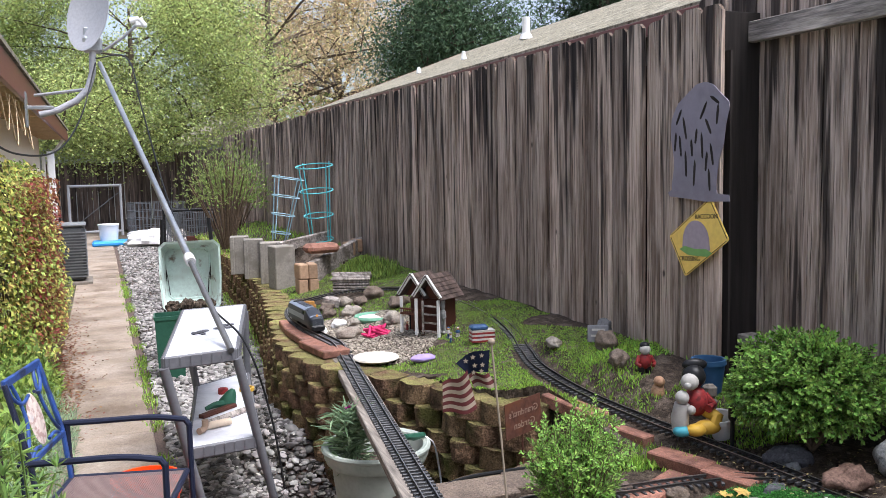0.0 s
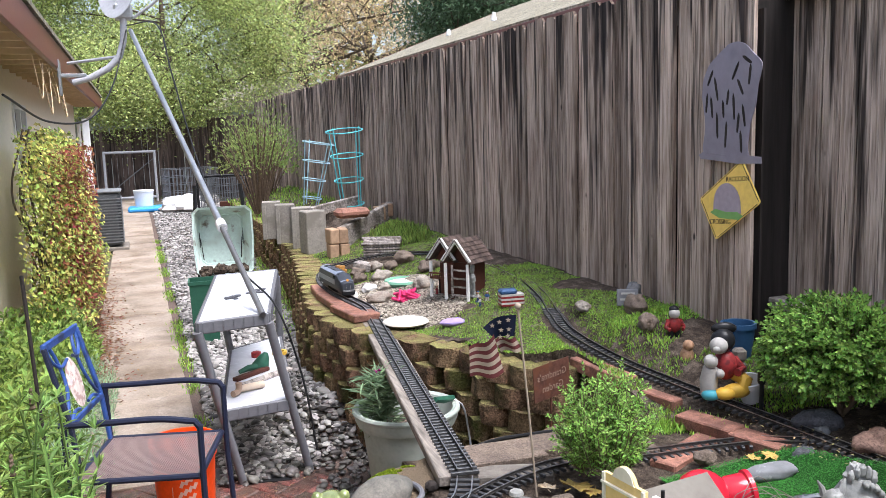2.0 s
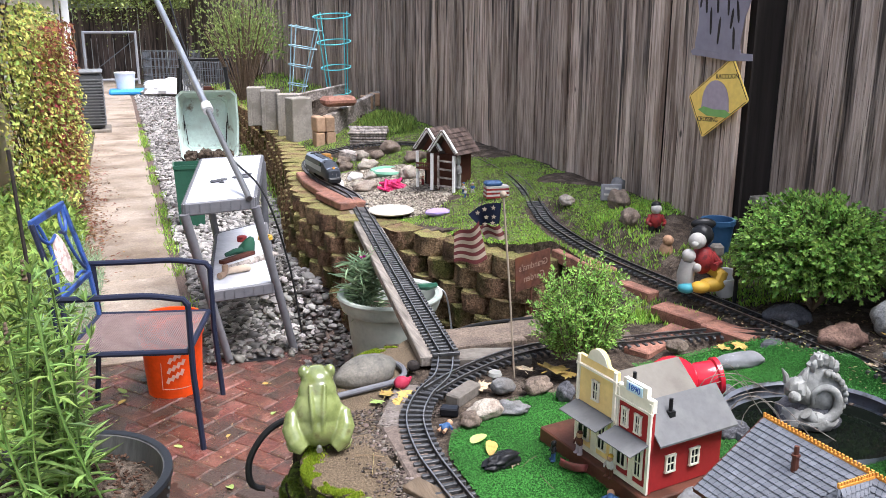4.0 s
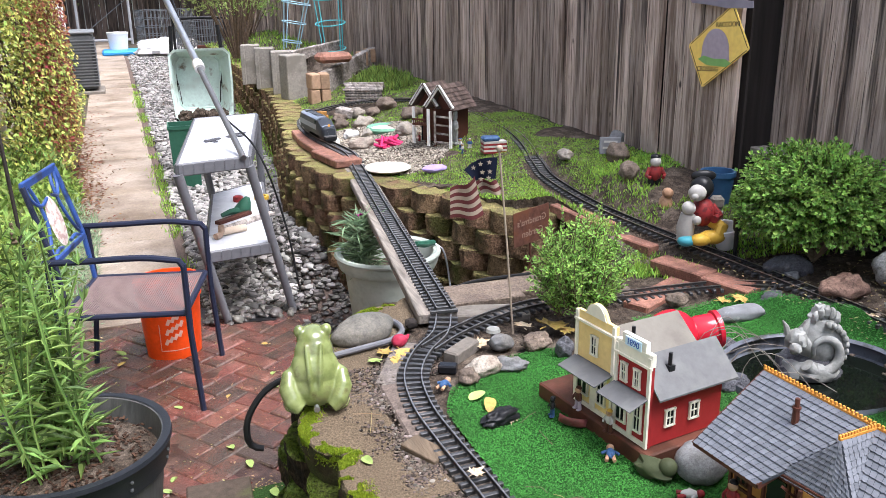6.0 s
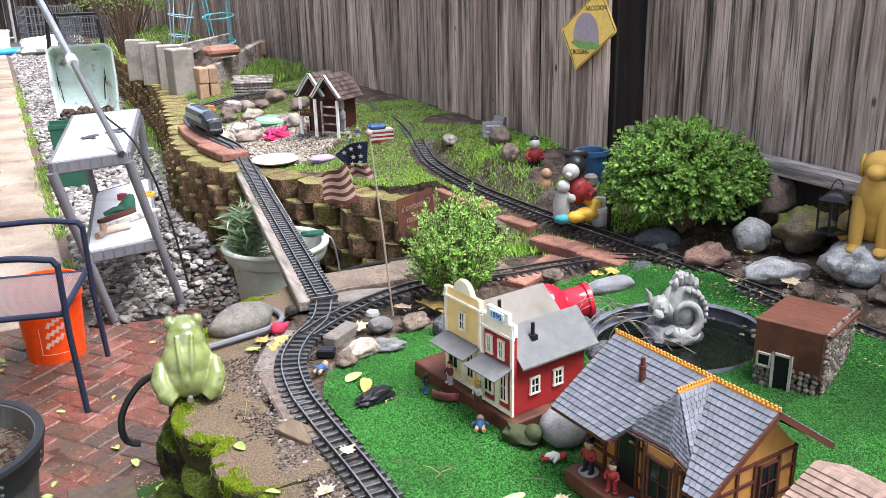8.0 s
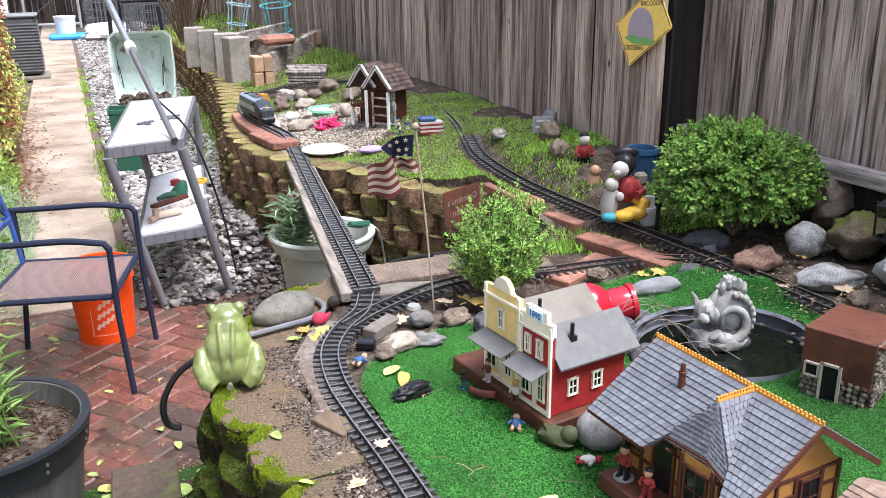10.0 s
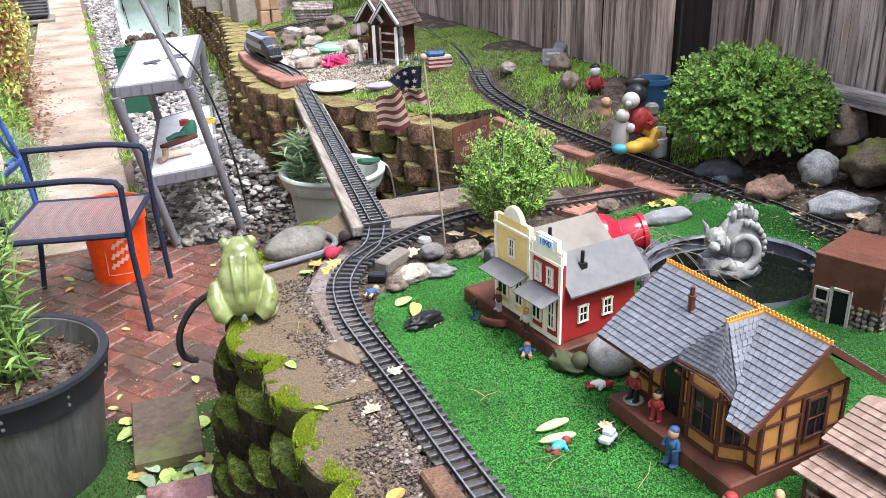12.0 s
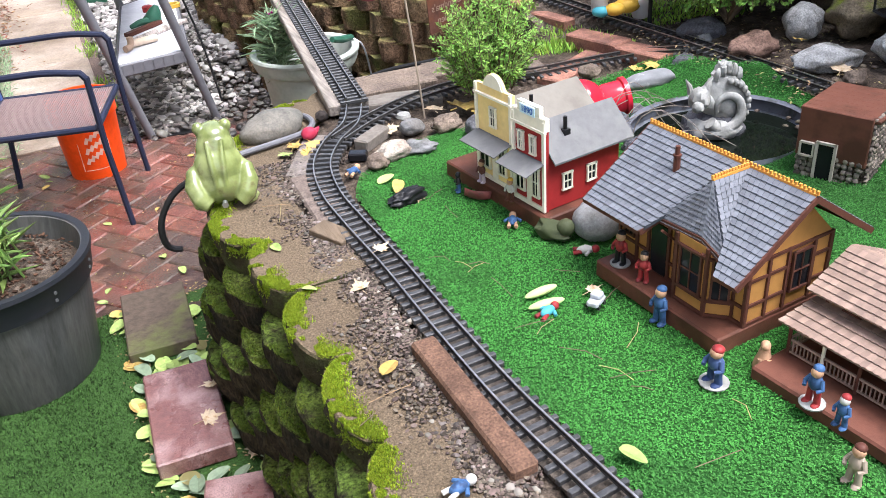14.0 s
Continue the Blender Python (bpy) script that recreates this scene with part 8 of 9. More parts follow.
for a in np.linspace(-2.2, 1.5, 15):
    g.ball((.026 + .072 * math.cos(a), -.03, .075 + .075 * math.sin(a)), (.0105, .014, .0105), nu=8, nv=6)
for k in range(5):
    g.ball((-.005 + .018 * k, -.005, .165 + .018 * math.sin(k * .8)), (.012, .012, .02), nu=8, nv=6, bump=.4, seed=k)
for x, z, sx in ((-.105, .135, -.012), (-.04, .14, .01)):
    g.tube([(x + sx * -.5, -.03, z - .012), (x, -.03, z + .01), (x + sx, -.025, z + .03)], [.012, .009, .002], 7)
g.ball((.0, .0, .0), (.10, .075, .035), nu=20, nv=10, bump=.35, seed=12)
solo("pond_statue", g, P_grey_statue, "curled pale grey stone statue beside the pond", "statue", M=pose(2.285, 3.52, .59, 0, 0, -22) @ Matrix.Diagonal((.88, .9, .98, 1)))
for k, (x, y, r) in enumerate(((1.995, 3.50, (.045, .035, .03)), (2.01, 3.60, (.05, .03, .028)), (2.06, 3.68, (.04, .03, .028)), (2.0, 3.40, (.04, .03, .025)), (2.14, 3.73, (.045, .03, .025)))):
    rock(x, y, .585, r, M_rock_dark, "dark wet stone on the pond's rim", 80 + k, 40 * k, .3)
rock(2.30, 3.54, .50, (.10, .09, .085), M_rock_dark, "dark wet rock holding the statue in the pond", 71, 0, .3)

# pond
px, py, pa, pb = POND
ring = [(1.0, .02), (1.045, .028), (1.06, .012), (1.05, -.02), (.985, -.02), (.95, -.10), (.9, -.2), (.0, -.2)]
solo("pond_liner", Geo().lathe([(max(k, .001), z) for k, z in ring], 56, M=pose(px, py, .585) @ Matrix.Diagonal((pa, pb, 1, 1)), ends=False), P_liner, "dark grey rigid pond liner sunk in the bed", "pond liner")
solo("water", Geo().lathe([(.001, 0), (.975, 0)], 48, M=pose(px, py, .567) @ Matrix.Diagonal((pa, pb, 1, 1)), ends=False), P_water, "still dark water in the small pond", "water", kind="structure")
for k in range(10):
    x0, y0 = rnd(1.98, 2.06), rnd(3.42, 3.72)
    x1, y1, hh = x0 + rnd(.16, .32), y0 + rnd(-.16, .06), rnd(.66, .71)
    solo("dry_stem", Geo().tube(smooth_line([(x0, y0, .60), (x0 + .03, y0, hh - .02), ((x0 + x1) / 2, (y0 + y1) / 2 + rnd(-.02, .02), hh), (x1, y1, rnd(.58, .63))], .03), .0012, 5), M_beam, "pale dry stem arching over the pond", "twig", "dry stems")
g = Geo().ball((0, 0, .078), (.088, .086, .08), nu=30, nv=20)
g.lathe([(.05, 0), (.058, .02), (.058, .075), (.066, .08), (.066, .095), (.045, .095)], 28, M=pose(.075, .0, .066, 0, 82, -8))
solo("red_jar", g, P_ceramic_red, "glossy red round ceramic jar lying on its side", "jar", M=pose(1.972, 3.765, .585, 0, 0, -6) @ Matrix.Diagonal((.9, .9, .9, 1)))

# little figures of the model village
for k, (x, y, z, h, lb, cols, rz) in enumerate((
        (1.556, 2.965, .639, .085, "tiny red and black figurine on a grey base", [P_grey_statue, K, R, S, K], -70),
        (1.556, 2.884, .639, .075, "tiny red figurine by the station door", [R, R, R, S, K], -60),
        (1.528, 2.79, .600, .092, "tiny blue figurine standing on the turf", [B, B, B, S, B], -80),
        (1.500, 2.593, .600, .085, "tiny stout figurine in a dark blue coat", [P_grey_statue, plain("navy_coat", (.03, .05, .12), .5), plain("navy_coat_light", (.05, .08, .17), .5), S, R], -90),
        (1.580, 2.445, .628, .085, "tiny figurine with a tall blue hat", [P_grey_statue, R, B, S, B], -85),
        (1.577, 2.382, .628, .07, "tiny figurine with a red pointed hat", [B, B, B, W_, R], -85),
        (1.522, 2.30, .600, .085, "tiny figurine in a pale gown", [W_, P_flag_cream, P_flag_cream, S, P_timber], -85),
        (1.486, 3.477, .639, .068, "tiny gowned figurine before the yellow store", [W_, P_sign_mauve, P_timber, S, P_timber], -80),
        (1.497, 3.346, .639, .066, "tiny yellow-topped figurine before the red store", [P_timber, P_timber, W_, S, Y], -70),
        (1.439, 3.526, .603, .06, "tiny dark figurine at the plinth corner", [K, B, K, K, K], -100))):
    figure("figurine", pose(x, y, z, 0, 0, rz), lb, h, cols, k, .42 if k == 3 else .34, base=1 if k in (0, 3, 4) else None)
g = Geo().lathe([(.001, 0), (.019, .002), (.017, .014), (.012, .030), (.009, .042), (.001, .048)], 16).ball((0, -.004, .052), (.0095, .012, .009), nu=12, nv=8).tube([(0, .012, .008), (0, .026, .014), (0, .030, .028)], [.005, .004, .002], 8)
for s in (-1, 1):
    g.tube([(s * .008, -.014, .0), (s * .008, -.012, .026)], .0045, 8)
solo("figurine", g, S, "tiny tan seated figurine by the station plinth", "figurine", M=pose(1.606, 2.585, .60, 0, 0, -40))
for k, (x, y, a, c1, c2, lb) in enumerate(((1.35, 2.925, 20, T, R, "tiny figurine toppled over in a toy boat"), (1.476, 3.30, 60, B, S, "tiny blue and pink figurine lying on the turf"), (1.55, 3.09, -30, W_, R, "tiny white and red figurine lying on the turf"),
                                           (1.236, 3.79, 40, B, S, "tiny blue figurine lying by the track"), (.978, 2.58, 10, B, W_, "tiny blue figurine fallen on the wall cap"))):
    g = Geo().ball((0, 0, .012), (.026, .014, .012), 0, 12, 8).ball((.028, 0, .014), (.013, .012, .012), 1, 10, 7)
    for s in (-1, 1):
        g.tube([(-.012, s * .008, .01), (-.035, s * .012, .007)], .006, 7, 1).tube([(.01, s * .012, .012), (.0, s * .026, .009)], .005, 7, 0)
    solo("figurine", g, [c1, c2], lb, "figurine", M=pose(x, y, .603, 0, 0, a) @ Matrix.Diagonal((.8, .8, .8, 1)))
t = thing("toy_car", pose(1.45, 2.9, .603, 0, 8, 35), "small grey toy car tipped on the turf", "toy car")
part("body", Geo().box((0, 0, .014), (.05, .026, .014), ch=.004).box((.003, 0, .026), (.026, .024, .014), ch=.004), P_loco_light, t)
for a in (-.015, .015):
    for b in (-.013, .013):
        part("wheel", Geo().lathe([(.006, -.002), (.006, .002)], 12, M=pose(a, b, .007, 90, 0, 0)), K, t)
for k, (x, y, a) in enumerate(((1.375, 2.995, 5), (1.362, 2.95, -5))):
    g = Geo()
    g.ball((0, 0, .009), (.042, .011, .009), nu=16, nv=8)
    solo("seed_pod", g, plain("pale_pod", (.42, .52, .20), .5), "pale green seed pod lying on the turf", "seed pod", M=pose(x, y, .603, 0, 0, a))
solo("toy_lump", Geo().ball((0, 0, .02), (.05, .028, .024), nu=16, nv=9, bump=.4, seed=4).ball((.03, 0, .035), (.022, .022, .022), nu=12, nv=8), mat("dark_olive", (.06, .07, .035), .6, bump=.3), "dark olive crouching garden ornament on the turf", "ornament", M=pose(1.535, 3.2, .595, 0, 0, -60))
solo("radish", Geo().ball((0, 0, .022), (.026, .021, .021), nu=18, nv=12, bump=.12, seed=3).tube([(.02, 0, .02), (.045, .01, .025)], [.012, .004], 8), plain("crimson_skin", (.34, .03, .06), .5), "crimson radish-like ornament by the boulder", "ornament", M=pose(1.205, 4.10, .60, 0, 0, 20))
solo("twine_ball", Geo().ball((0, 0, .017), (.021, .02, .018), nu=18, nv=12, bump=.25, seed=8, freq=6), M_fence_dark, "small black ball of netting by the track", "ball", M=pose(1.286, 4.225, .60))
solo("ceramic_mushroom", Geo().lathe([(.008, 0), (.008, .03), (.024, .032), (.02, .042), (.001, .048)], 16), P_grey_statue, "little pale stone mushroom by the track", "ornament", M=pose(1.50, 4.045, .595))

M_rock_rust = mat("dark_red_brick", (.12, .068, .045), .8, var=.3, scale=50, bump=.5, bscale=150, col2=(.08, .045, .03), mscale=8, fine=200, flo=.6, fhi=1.4)

# ---------------------------------------------------------------- paving bits, bricks, offcuts
for k, (x, y, z, w, d, h, rz, m, lb) in enumerate((
        (.629, 4.245, .005, .215, .37, .05, -3, mat("mossy_paver", (.08, .06, .045), .6, var=.3, scale=40, bump=.5, bscale=120, col2=(.10, .11, .04), mscale=5), "mossy brown concrete paver on the turf"),
        (.628, 3.715, .005, .205, .42, .055, -3, M_paver, "wet red concrete paver on the turf"),
        (.675, 3.22, .005, .2, .34, .05, -14, M_paver, "wet red concrete paver by the wall"),
        (1.083, 2.757, .575, .052, .40, .05, 1, M_rock_rust, "long red-brown paver brick beside the track"),
        (1.163, 3.994, .5475, .078, .29, .056, -29, mat("dusty_concrete", (.17, .145, .13), .85, var=.3, scale=40, bump=.8, col2=(.14, .12, .10), mscale=14, fine=200, flo=.6, fhi=1.35), "grey concrete chunk under the track"),
        (1.103, 3.715, .562, .085, .29, .045, -2, mat("pinkish_concrete", (.135, .105, .088), .85, var=.3, scale=40, bump=.8, fine=200, flo=.55, fhi=1.4), "pinkish concrete chunk beside the track"),
        (1.37, 3.99, .585, .05, .13, .04, -55, P_cinder, "grey concrete strip between the tracks"),
        (1.60, 4.40, .585, .17, .30, .04, 84, M_rock_tan, "tan stone paving slab behind the track"),
        (1.55, 4.27, .58, .10, .34, .03, 70, P_cinder, "pale concrete strip under the curved track"),
        (1.88, 4.42, .585, .15, .26, .035, 86, M_rock_tan, "tan stone paving slab behind the shrub"),
        (2.335, 4.96, .638, .09, .38, .055, 6, M_cap_brick, "red brick edging beside the track"),
        (2.385, 4.60, .615, .06, .20, .05, 12, M_cap_brick, "orange-red brick edging beside the track"),
        (2.40, 4.30, .60, .10, .24, .05, 17, M_cap_brick, "red brick paver edging the upper track"),
        (2.455, 4.09, .595, .10, .20, .05, 15, M_cap_brick, "red brick paver edging the upper track"),
        (2.23, 4.19, .58, .10, .36, .03, -64, M_cap_brick, "flat red brick under the curved track"),
        (2.02, 4.27, .585, .12, .22, .035, 80, M_rock_tan, "tan stone paver in the weeds"))):
    solo("paver", Geo().box((0, 0, h / 2), (w, d, h), ch=.005), m, lb, "paver", "loose pavers", M=pose(x, y, z, rnd(-.8, .8), rnd(-.8, .8), rz))
g = Geo().box((0, 0, .015), (.112, .058, .030), ch=.002)
solo("wood_wedge", g, mat("wet_offcut", (.135, .10, .068), .85, var=.4, scale=60, stretch=(1, .12, 1), bump=.9, bscale=90, col2=(.09, .07, .05), mscale=30), "short weathered wood offcut beside the track", "wood", M=pose(1.072, 3.487, .586, 2, 3, -62))
solo("drain_grate", Geo().box((0, 0, .0), (.24, .16, .006)), P_statue_black, "black plastic drain grate at the patio edge", "grate", M=pose(1.0, 6.02, .006, 0, 0, -10))


# ---------------------------------------------------------------- fallen leaves and twigs
def maple(size, seed):
    r = random.Random(seed)
    g = Geo()
    tips = []
    for k, (a, ln) in enumerate(((-105, .42), (-72, .66), (-46, .72), (-26, .62), (0, 1.0), (26, .62), (46, .72), (72, .66), (105, .42))):
        a = radians(a + r.uniform(-6, 6))
        tips.append((math.sin(a) * ln * size, math.cos(a) * ln * size))
    o = [(0, -.1 * size)]
    for i, q in enumerate(tips):
        if i:
            m = ((tips[i - 1][0] + q[0]) * .36, (tips[i - 1][1] + q[1]) * .36)
            o.append(m)
        o.append(q)
    vs = [(x, y, r.uniform(0, .14) * size) for x, y in o]
    vs.append((0, .1 * size, .02 * size))
    c = len(vs) - 1
    g.add(vs, [(c, i, (i + 1) % c) for i in range(c)])
    g.tube([(0, -.1 * size, 0), (.1 * size, -.6 * size, .05 * size)], .02 * size, 4)
    return g


M_pale_leaf = mat("pale_fallen_leaf", (.50, .40, .28), .7, var=.3, scale=60, bump=0, each=.2, col2=(.33, .22, .12), mscale=60)
M_yellow_leaf = mat("yellow_fallen_leaf", (.42, .30, .085), .6, var=.3, scale=60, bump=0, each=.25, col2=(.33, .19, .07), mscale=60)
M_green_leaf = mat("green_fallen_leaf", (.30, .40, .12), .5, var=.2, scale=60, bump=0, each=.3)
for k, (x, y, z, s, m, lb) in enumerate(((1.046, 3.217, .604, .036, M_pale_leaf, "pale dry maple leaf on the wall cap"), (1.127, 3.313, .632, .032, M_pale_leaf, "pale dry maple leaf on the track"),
                                         (.667, 3.628, .064, .05, M_pale_leaf, "pale dry maple leaf on the paver"), (.723, 3.777, .062, .04, M_pale_leaf, "pale dry maple leaf on the paver edge"),
                                         (.775, 3.50, .012, .045, M_pale_leaf, "pale dry maple leaf among the litter"), (1.68, 4.02, .625, .085, M_yellow_leaf, "yellow maple leaf by the shrub"),
                                         (1.74, 3.99, .615, .05, M_yellow_leaf, "yellow maple leaf by the shrub"), (2.41, 3.975, .63, .05, M_yellow_leaf, "curled tan maple leaf by the pond"),
                                         (1.335, 3.56, .606, .03, M_pale_leaf, "small pale maple leaf on the turf"), (1.2, 4.06, .605, .05, M_yellow_leaf, "yellow leaf in the grit"), (1.14, 4.06, .606, .04, M_yellow_leaf, "crumpled yellow leaf by the boulder"), (1.10, 4.03, .606, .035, M_green_leaf, "dull green leaf by the boulder"), (1.62, 4.07, .612, .05, M_pale_leaf, "pale dry leaf by the shrub"), (2.34, 4.0, .62, .045, M_yellow_leaf, "tan maple leaf under the track"), (2.62, 3.62, .66, .045, M_pale_leaf, "curled brown leaf by the track"),
                                         (1.17, 4.0, .605, .035, M_yellow_leaf, "yellow leaf in the grit"), (1.43, 4.02, .605, .05, M_pale_leaf, "pale curled leaf beside the track"),
                                         (2.83, 3.76, .69, .04, M_yellow_leaf, "yellow leaf beside the rocks"), (2.75, 3.5, .67, .05, M_pale_leaf, "brown curled leaf by the rocks"), (1.47, 2.95, .606, .03, M_pale_leaf, "pale maple leaf on the turf"))):
    solo("maple_leaf", maple(s * 1.2, k), m, lb, "leaf", "fallen leaves", M=pose(x, y, z, rnd(-12, 12), rnd(-12, 12), rnd(0, 360)), smooth=0)


def oval(s):
    g = Geo()
    o = [(.55 * s * math.sin(a) * (1 - .25 * math.cos(a)), -s * math.cos(a)) for a in np.linspace(0, 2 * math.pi, 14, endpoint=False)]
    vs = [(x, y, abs(x) * .35) for x, y in o] + [(0, 0, -.02 * s)]
    return g.add(vs, [(14, i, (i + 1) % 14) for i in range(14)])


g = Geo().grid(-.036, .036, -.022, .022, 12, 8, lambda x, y: .004 + 38 * y * y + 5 * x * x)
g.v = [(x, y * max(.04, 1 - (x / .037) ** 2) ** .6, z) for x, y, z in g.v]
ob = solo("curled_leaf", g, mat("maroon_leaf", (.19, .055, .05), .5, var=.3, scale=60, bump=.1, col2=(.12, .05, .04), mscale=30), "curled maroon leaf leaning on the brown plinth", "leaf", "fallen leaves", M=pose(1.453, 3.452, .606, -34, 0, -50))
k = ob.modifiers.new("thin", "SOLIDIFY")
k.thickness = .0012
spots = [(.996, 2.926, .606, .028, 0), (.765, 3.624, .012, .045, 1), (.698, 3.381, .012, .05, 0), (1.256, 2.502, .615, .026, 1), (1.30, 3.70, .606, .03, 1), (.945, 3.28, .604, .018, 1), (.93, 3.5, .604, .02, 1),
         (1.31, 3.64, .606, .03, 0), (.52, 4.05, .012, .035, 0), (.50, 3.85, .012, .04, 0), (.79, 3.75, .012, .035, 1), (.80, 3.6, .012, .03, 1)]
for k in range(26):
    spots.append((rnd(.5, .56) if k % 3 else rnd(.74, .82), rnd(3.3, 4.45), .012, rnd(.02, .045), rnd(0, 1) < .6))
for k in range(7):
    spots.append((rnd(.54, .74), rnd(3.95, 4.05), .014, rnd(.03, .05), 1))
for k in range(12):
    spots.append((rnd(.3, 1.05), rnd(4.5, 5.9), .008, rnd(.015, .03), rnd(0, 1) < .6))
M_dull_leaf = mat("dull_green_leaf", (.20, .26, .17), .5, var=.2, scale=60, bump=0, each=.35)
for k in range(30):
    x, y = (rnd(.54, .74), rnd(3.94, 4.06)) if k < 9 else (rnd(.745, .80), rnd(3.3, 4.0)) if k < 20 else (rnd(.49, .54), rnd(3.4, 4.3)) if k < 24 else (rnd(.55, .78), rnd(3.40, 3.5))
    solo("fallen_leaf", oval(rnd(.026, .042)), random.choice((M_dull_leaf, M_dull_leaf, M_green_leaf, M_dead)), "large dull fallen leaf by the pavers", "leaf", "fallen leaves", M=pose(x, y, .018 + .004 * (k % 5), rnd(-14, 14), rnd(-14, 14), rnd(0, 360)), smooth=0)
for k, (x, y, z, s, gr) in enumerate(spots):
    solo("fallen_leaf", oval(s), M_green_leaf if gr else M_yellow_leaf, "small oval fallen leaf in the litter", "leaf", "fallen leaves", M=pose(x, y, z, rnd(-15, 15), rnd(-15, 15), rnd(0, 360)), smooth=0)
for k in range(44):
    if k < 18:
        x, y, z = rnd(1.26, 1.5), rnd(2.35, 3.6), .612
    elif k < 27:
        x, y, z = rnd(.91, 1.05), rnd(2.5, 3.9), .606
    else:
        x, y, z = rnd(.35, 1.1), rnd(4.5, 6.0), .008
    a, ln = rnd(0, 6.28), rnd(.03, .11)
    dx, dy = math.cos(a) * ln, math.sin(a) * ln
    solo("twig", Geo().tube([(x, y, z), (x + dx * .5 + rnd(-.012, .012), y + dy * .5, z + rnd(0, .006)), (x + dx, y + dy, z)], .0008, 5), M_dead if k % 3 == 0 else M_twig, "thin dry stalk lying loose", "twig", "fallen twigs")

# crowd of little ornaments before the model barn
M_slate_sign = mat("grey_slate", (.22, .22, .23), .7, bump=.3)
for k, (x, y, h, lb, cols, rz) in enumerate((
        (2.236, 6.944, .07, "tiny white figurine by the model barn", [W_, W_, W_, S, K], -40), (2.274, 6.834, .06, "tiny grey figurine by the model barn", [K, P_grey_statue, P_grey_statue, S, P_grey_statue], -70),
        (2.29, 6.74, .075, "tiny figurine with an orange hat by the barn", [W_, B, P_sign_mauve, S, P_orange], -60), (2.25, 6.6, .07, "tiny dark figurine by the barn porch", [K, P_timber, B, S, K], -50),
        (2.31, 6.42, .21, "slim silver-grey knight ornament by the barn", [P_grey_statue] * 5, -65), (2.294, 6.30, .07, "tiny blue and white figurine on the grass", [W_, B, W_, S, B], -90),
        (2.34, 6.27, .06, "tiny white figurine on the grass", [W_, W_, B, S, W_], -20), (2.27, 6.21, .06, "tiny silver figurine on the grass", [P_grey_statue, B, W_, S, P_grey_statue], -110),
        (2.20, 6.75, .055, "tiny red figurine before the barn", [K, R, R, S, R], -80), (2.22, 6.66, .05, "tiny red and white figurine before the barn", [W_, R, W_, S, R], -70))):
    figure("figurine", pose(x, y, upper_z(x, y), 0, 0, rz), lb, h, cols, 20 + k, .2 if h > .1 else .36)
t = thing("striped_box", pose(2.38, 6.02, upper_z(2.38, 6.02), 0, 0, -8), "small red and white striped tin box on the grass", "box")
for k in range(6):
    part("stripe", Geo().box((0, 0, .006 + k * .011), (.13, .07, .011)), R if k % 2 == 0 else W_, t)
part("lid", Geo().box((-.02, .0, .08), (.10, .06, .028), ch=.01), B, t, "dark blue lid")
t = thing("slate_sign", pose(2.735, 5.40, upper_z(2.735, 5.4) - .075, 0, 0, -12), "small grey slate sign on a black stake", "sign")
part("panel", Geo().box((0, 0, .125), (.11, .012, .085), ch=.003, M=pose(0, 0, 0, -8, 3, 0)), M_slate_sign, t)
part("stake", Geo().box((.01, .008, .05), (.018, .008, .10)), P_statue_black, t, "black stake")
for z, w in ((.145, .07), (.115, .08)):
    part("text_bar", Geo().box((0, -.008, z), (w, .002, .010), M=pose(0, 0, 0, -8, 3, 0)), P_statue_white, t, "unreadable pale line of writing")
for k in range(5):
    solo("edging_brick", Geo().box((0, 0, .03), (.1, .21, .065), ch=.006), M_cap_brick, "red brick edging the herb border", "brick", "border bricks", M=pose(-.10 + rnd(-.01, .01), 10.1 + k * .42, .0, rnd(-3, 3), rnd(-3, 3), 2 + rnd(-5, 5)))
lv = Geo()
for k in range(2400):
    x, y = -.03 + abs(random.gauss(0, .15)), 7.6 + abs(random.gauss(0, 2.6))
    q = rnd(.02, .05)
    lv.leaf((x, y, .02 + rnd(0, .012)), (rnd(-1, 1), rnd(-1, 1), rnd(-.1, .3)), (0, 0, 1), q, q * .45)
solo("leaf_litter", lv, leafy("russet_litter", (.22, .10, .055), .5, .04), "russet dead leaves along the path's edge", "litter", kind="stuff", smooth=0)

# small litter that nobody could count
lv = Geo()
for k in range(2600):
    if k < 900:
        x, y, z = rnd(.48, .86), rnd(3.0, 4.5), .006
    elif k < 1750:
        x, y, z = rnd(-.6, 1.25), rnd(4.4, 6.2), .004
    else:
        x, y, z = rnd(2.45, 3.1), rnd(2.6, 4.3), lower_z(2.7, 3.5) + .01
    s = rnd(.006, .018)
    lv.leaf((x, y, z + rnd(0, .006)), (rnd(-1, 1), rnd(-1, 1), rnd(-.2, .3)), (0, 0, 1), s, s * .5)
solo("leaf_litter", lv, M_dead, "small brown leaf crumbs lying about", "litter", kind="stuff", smooth=0)



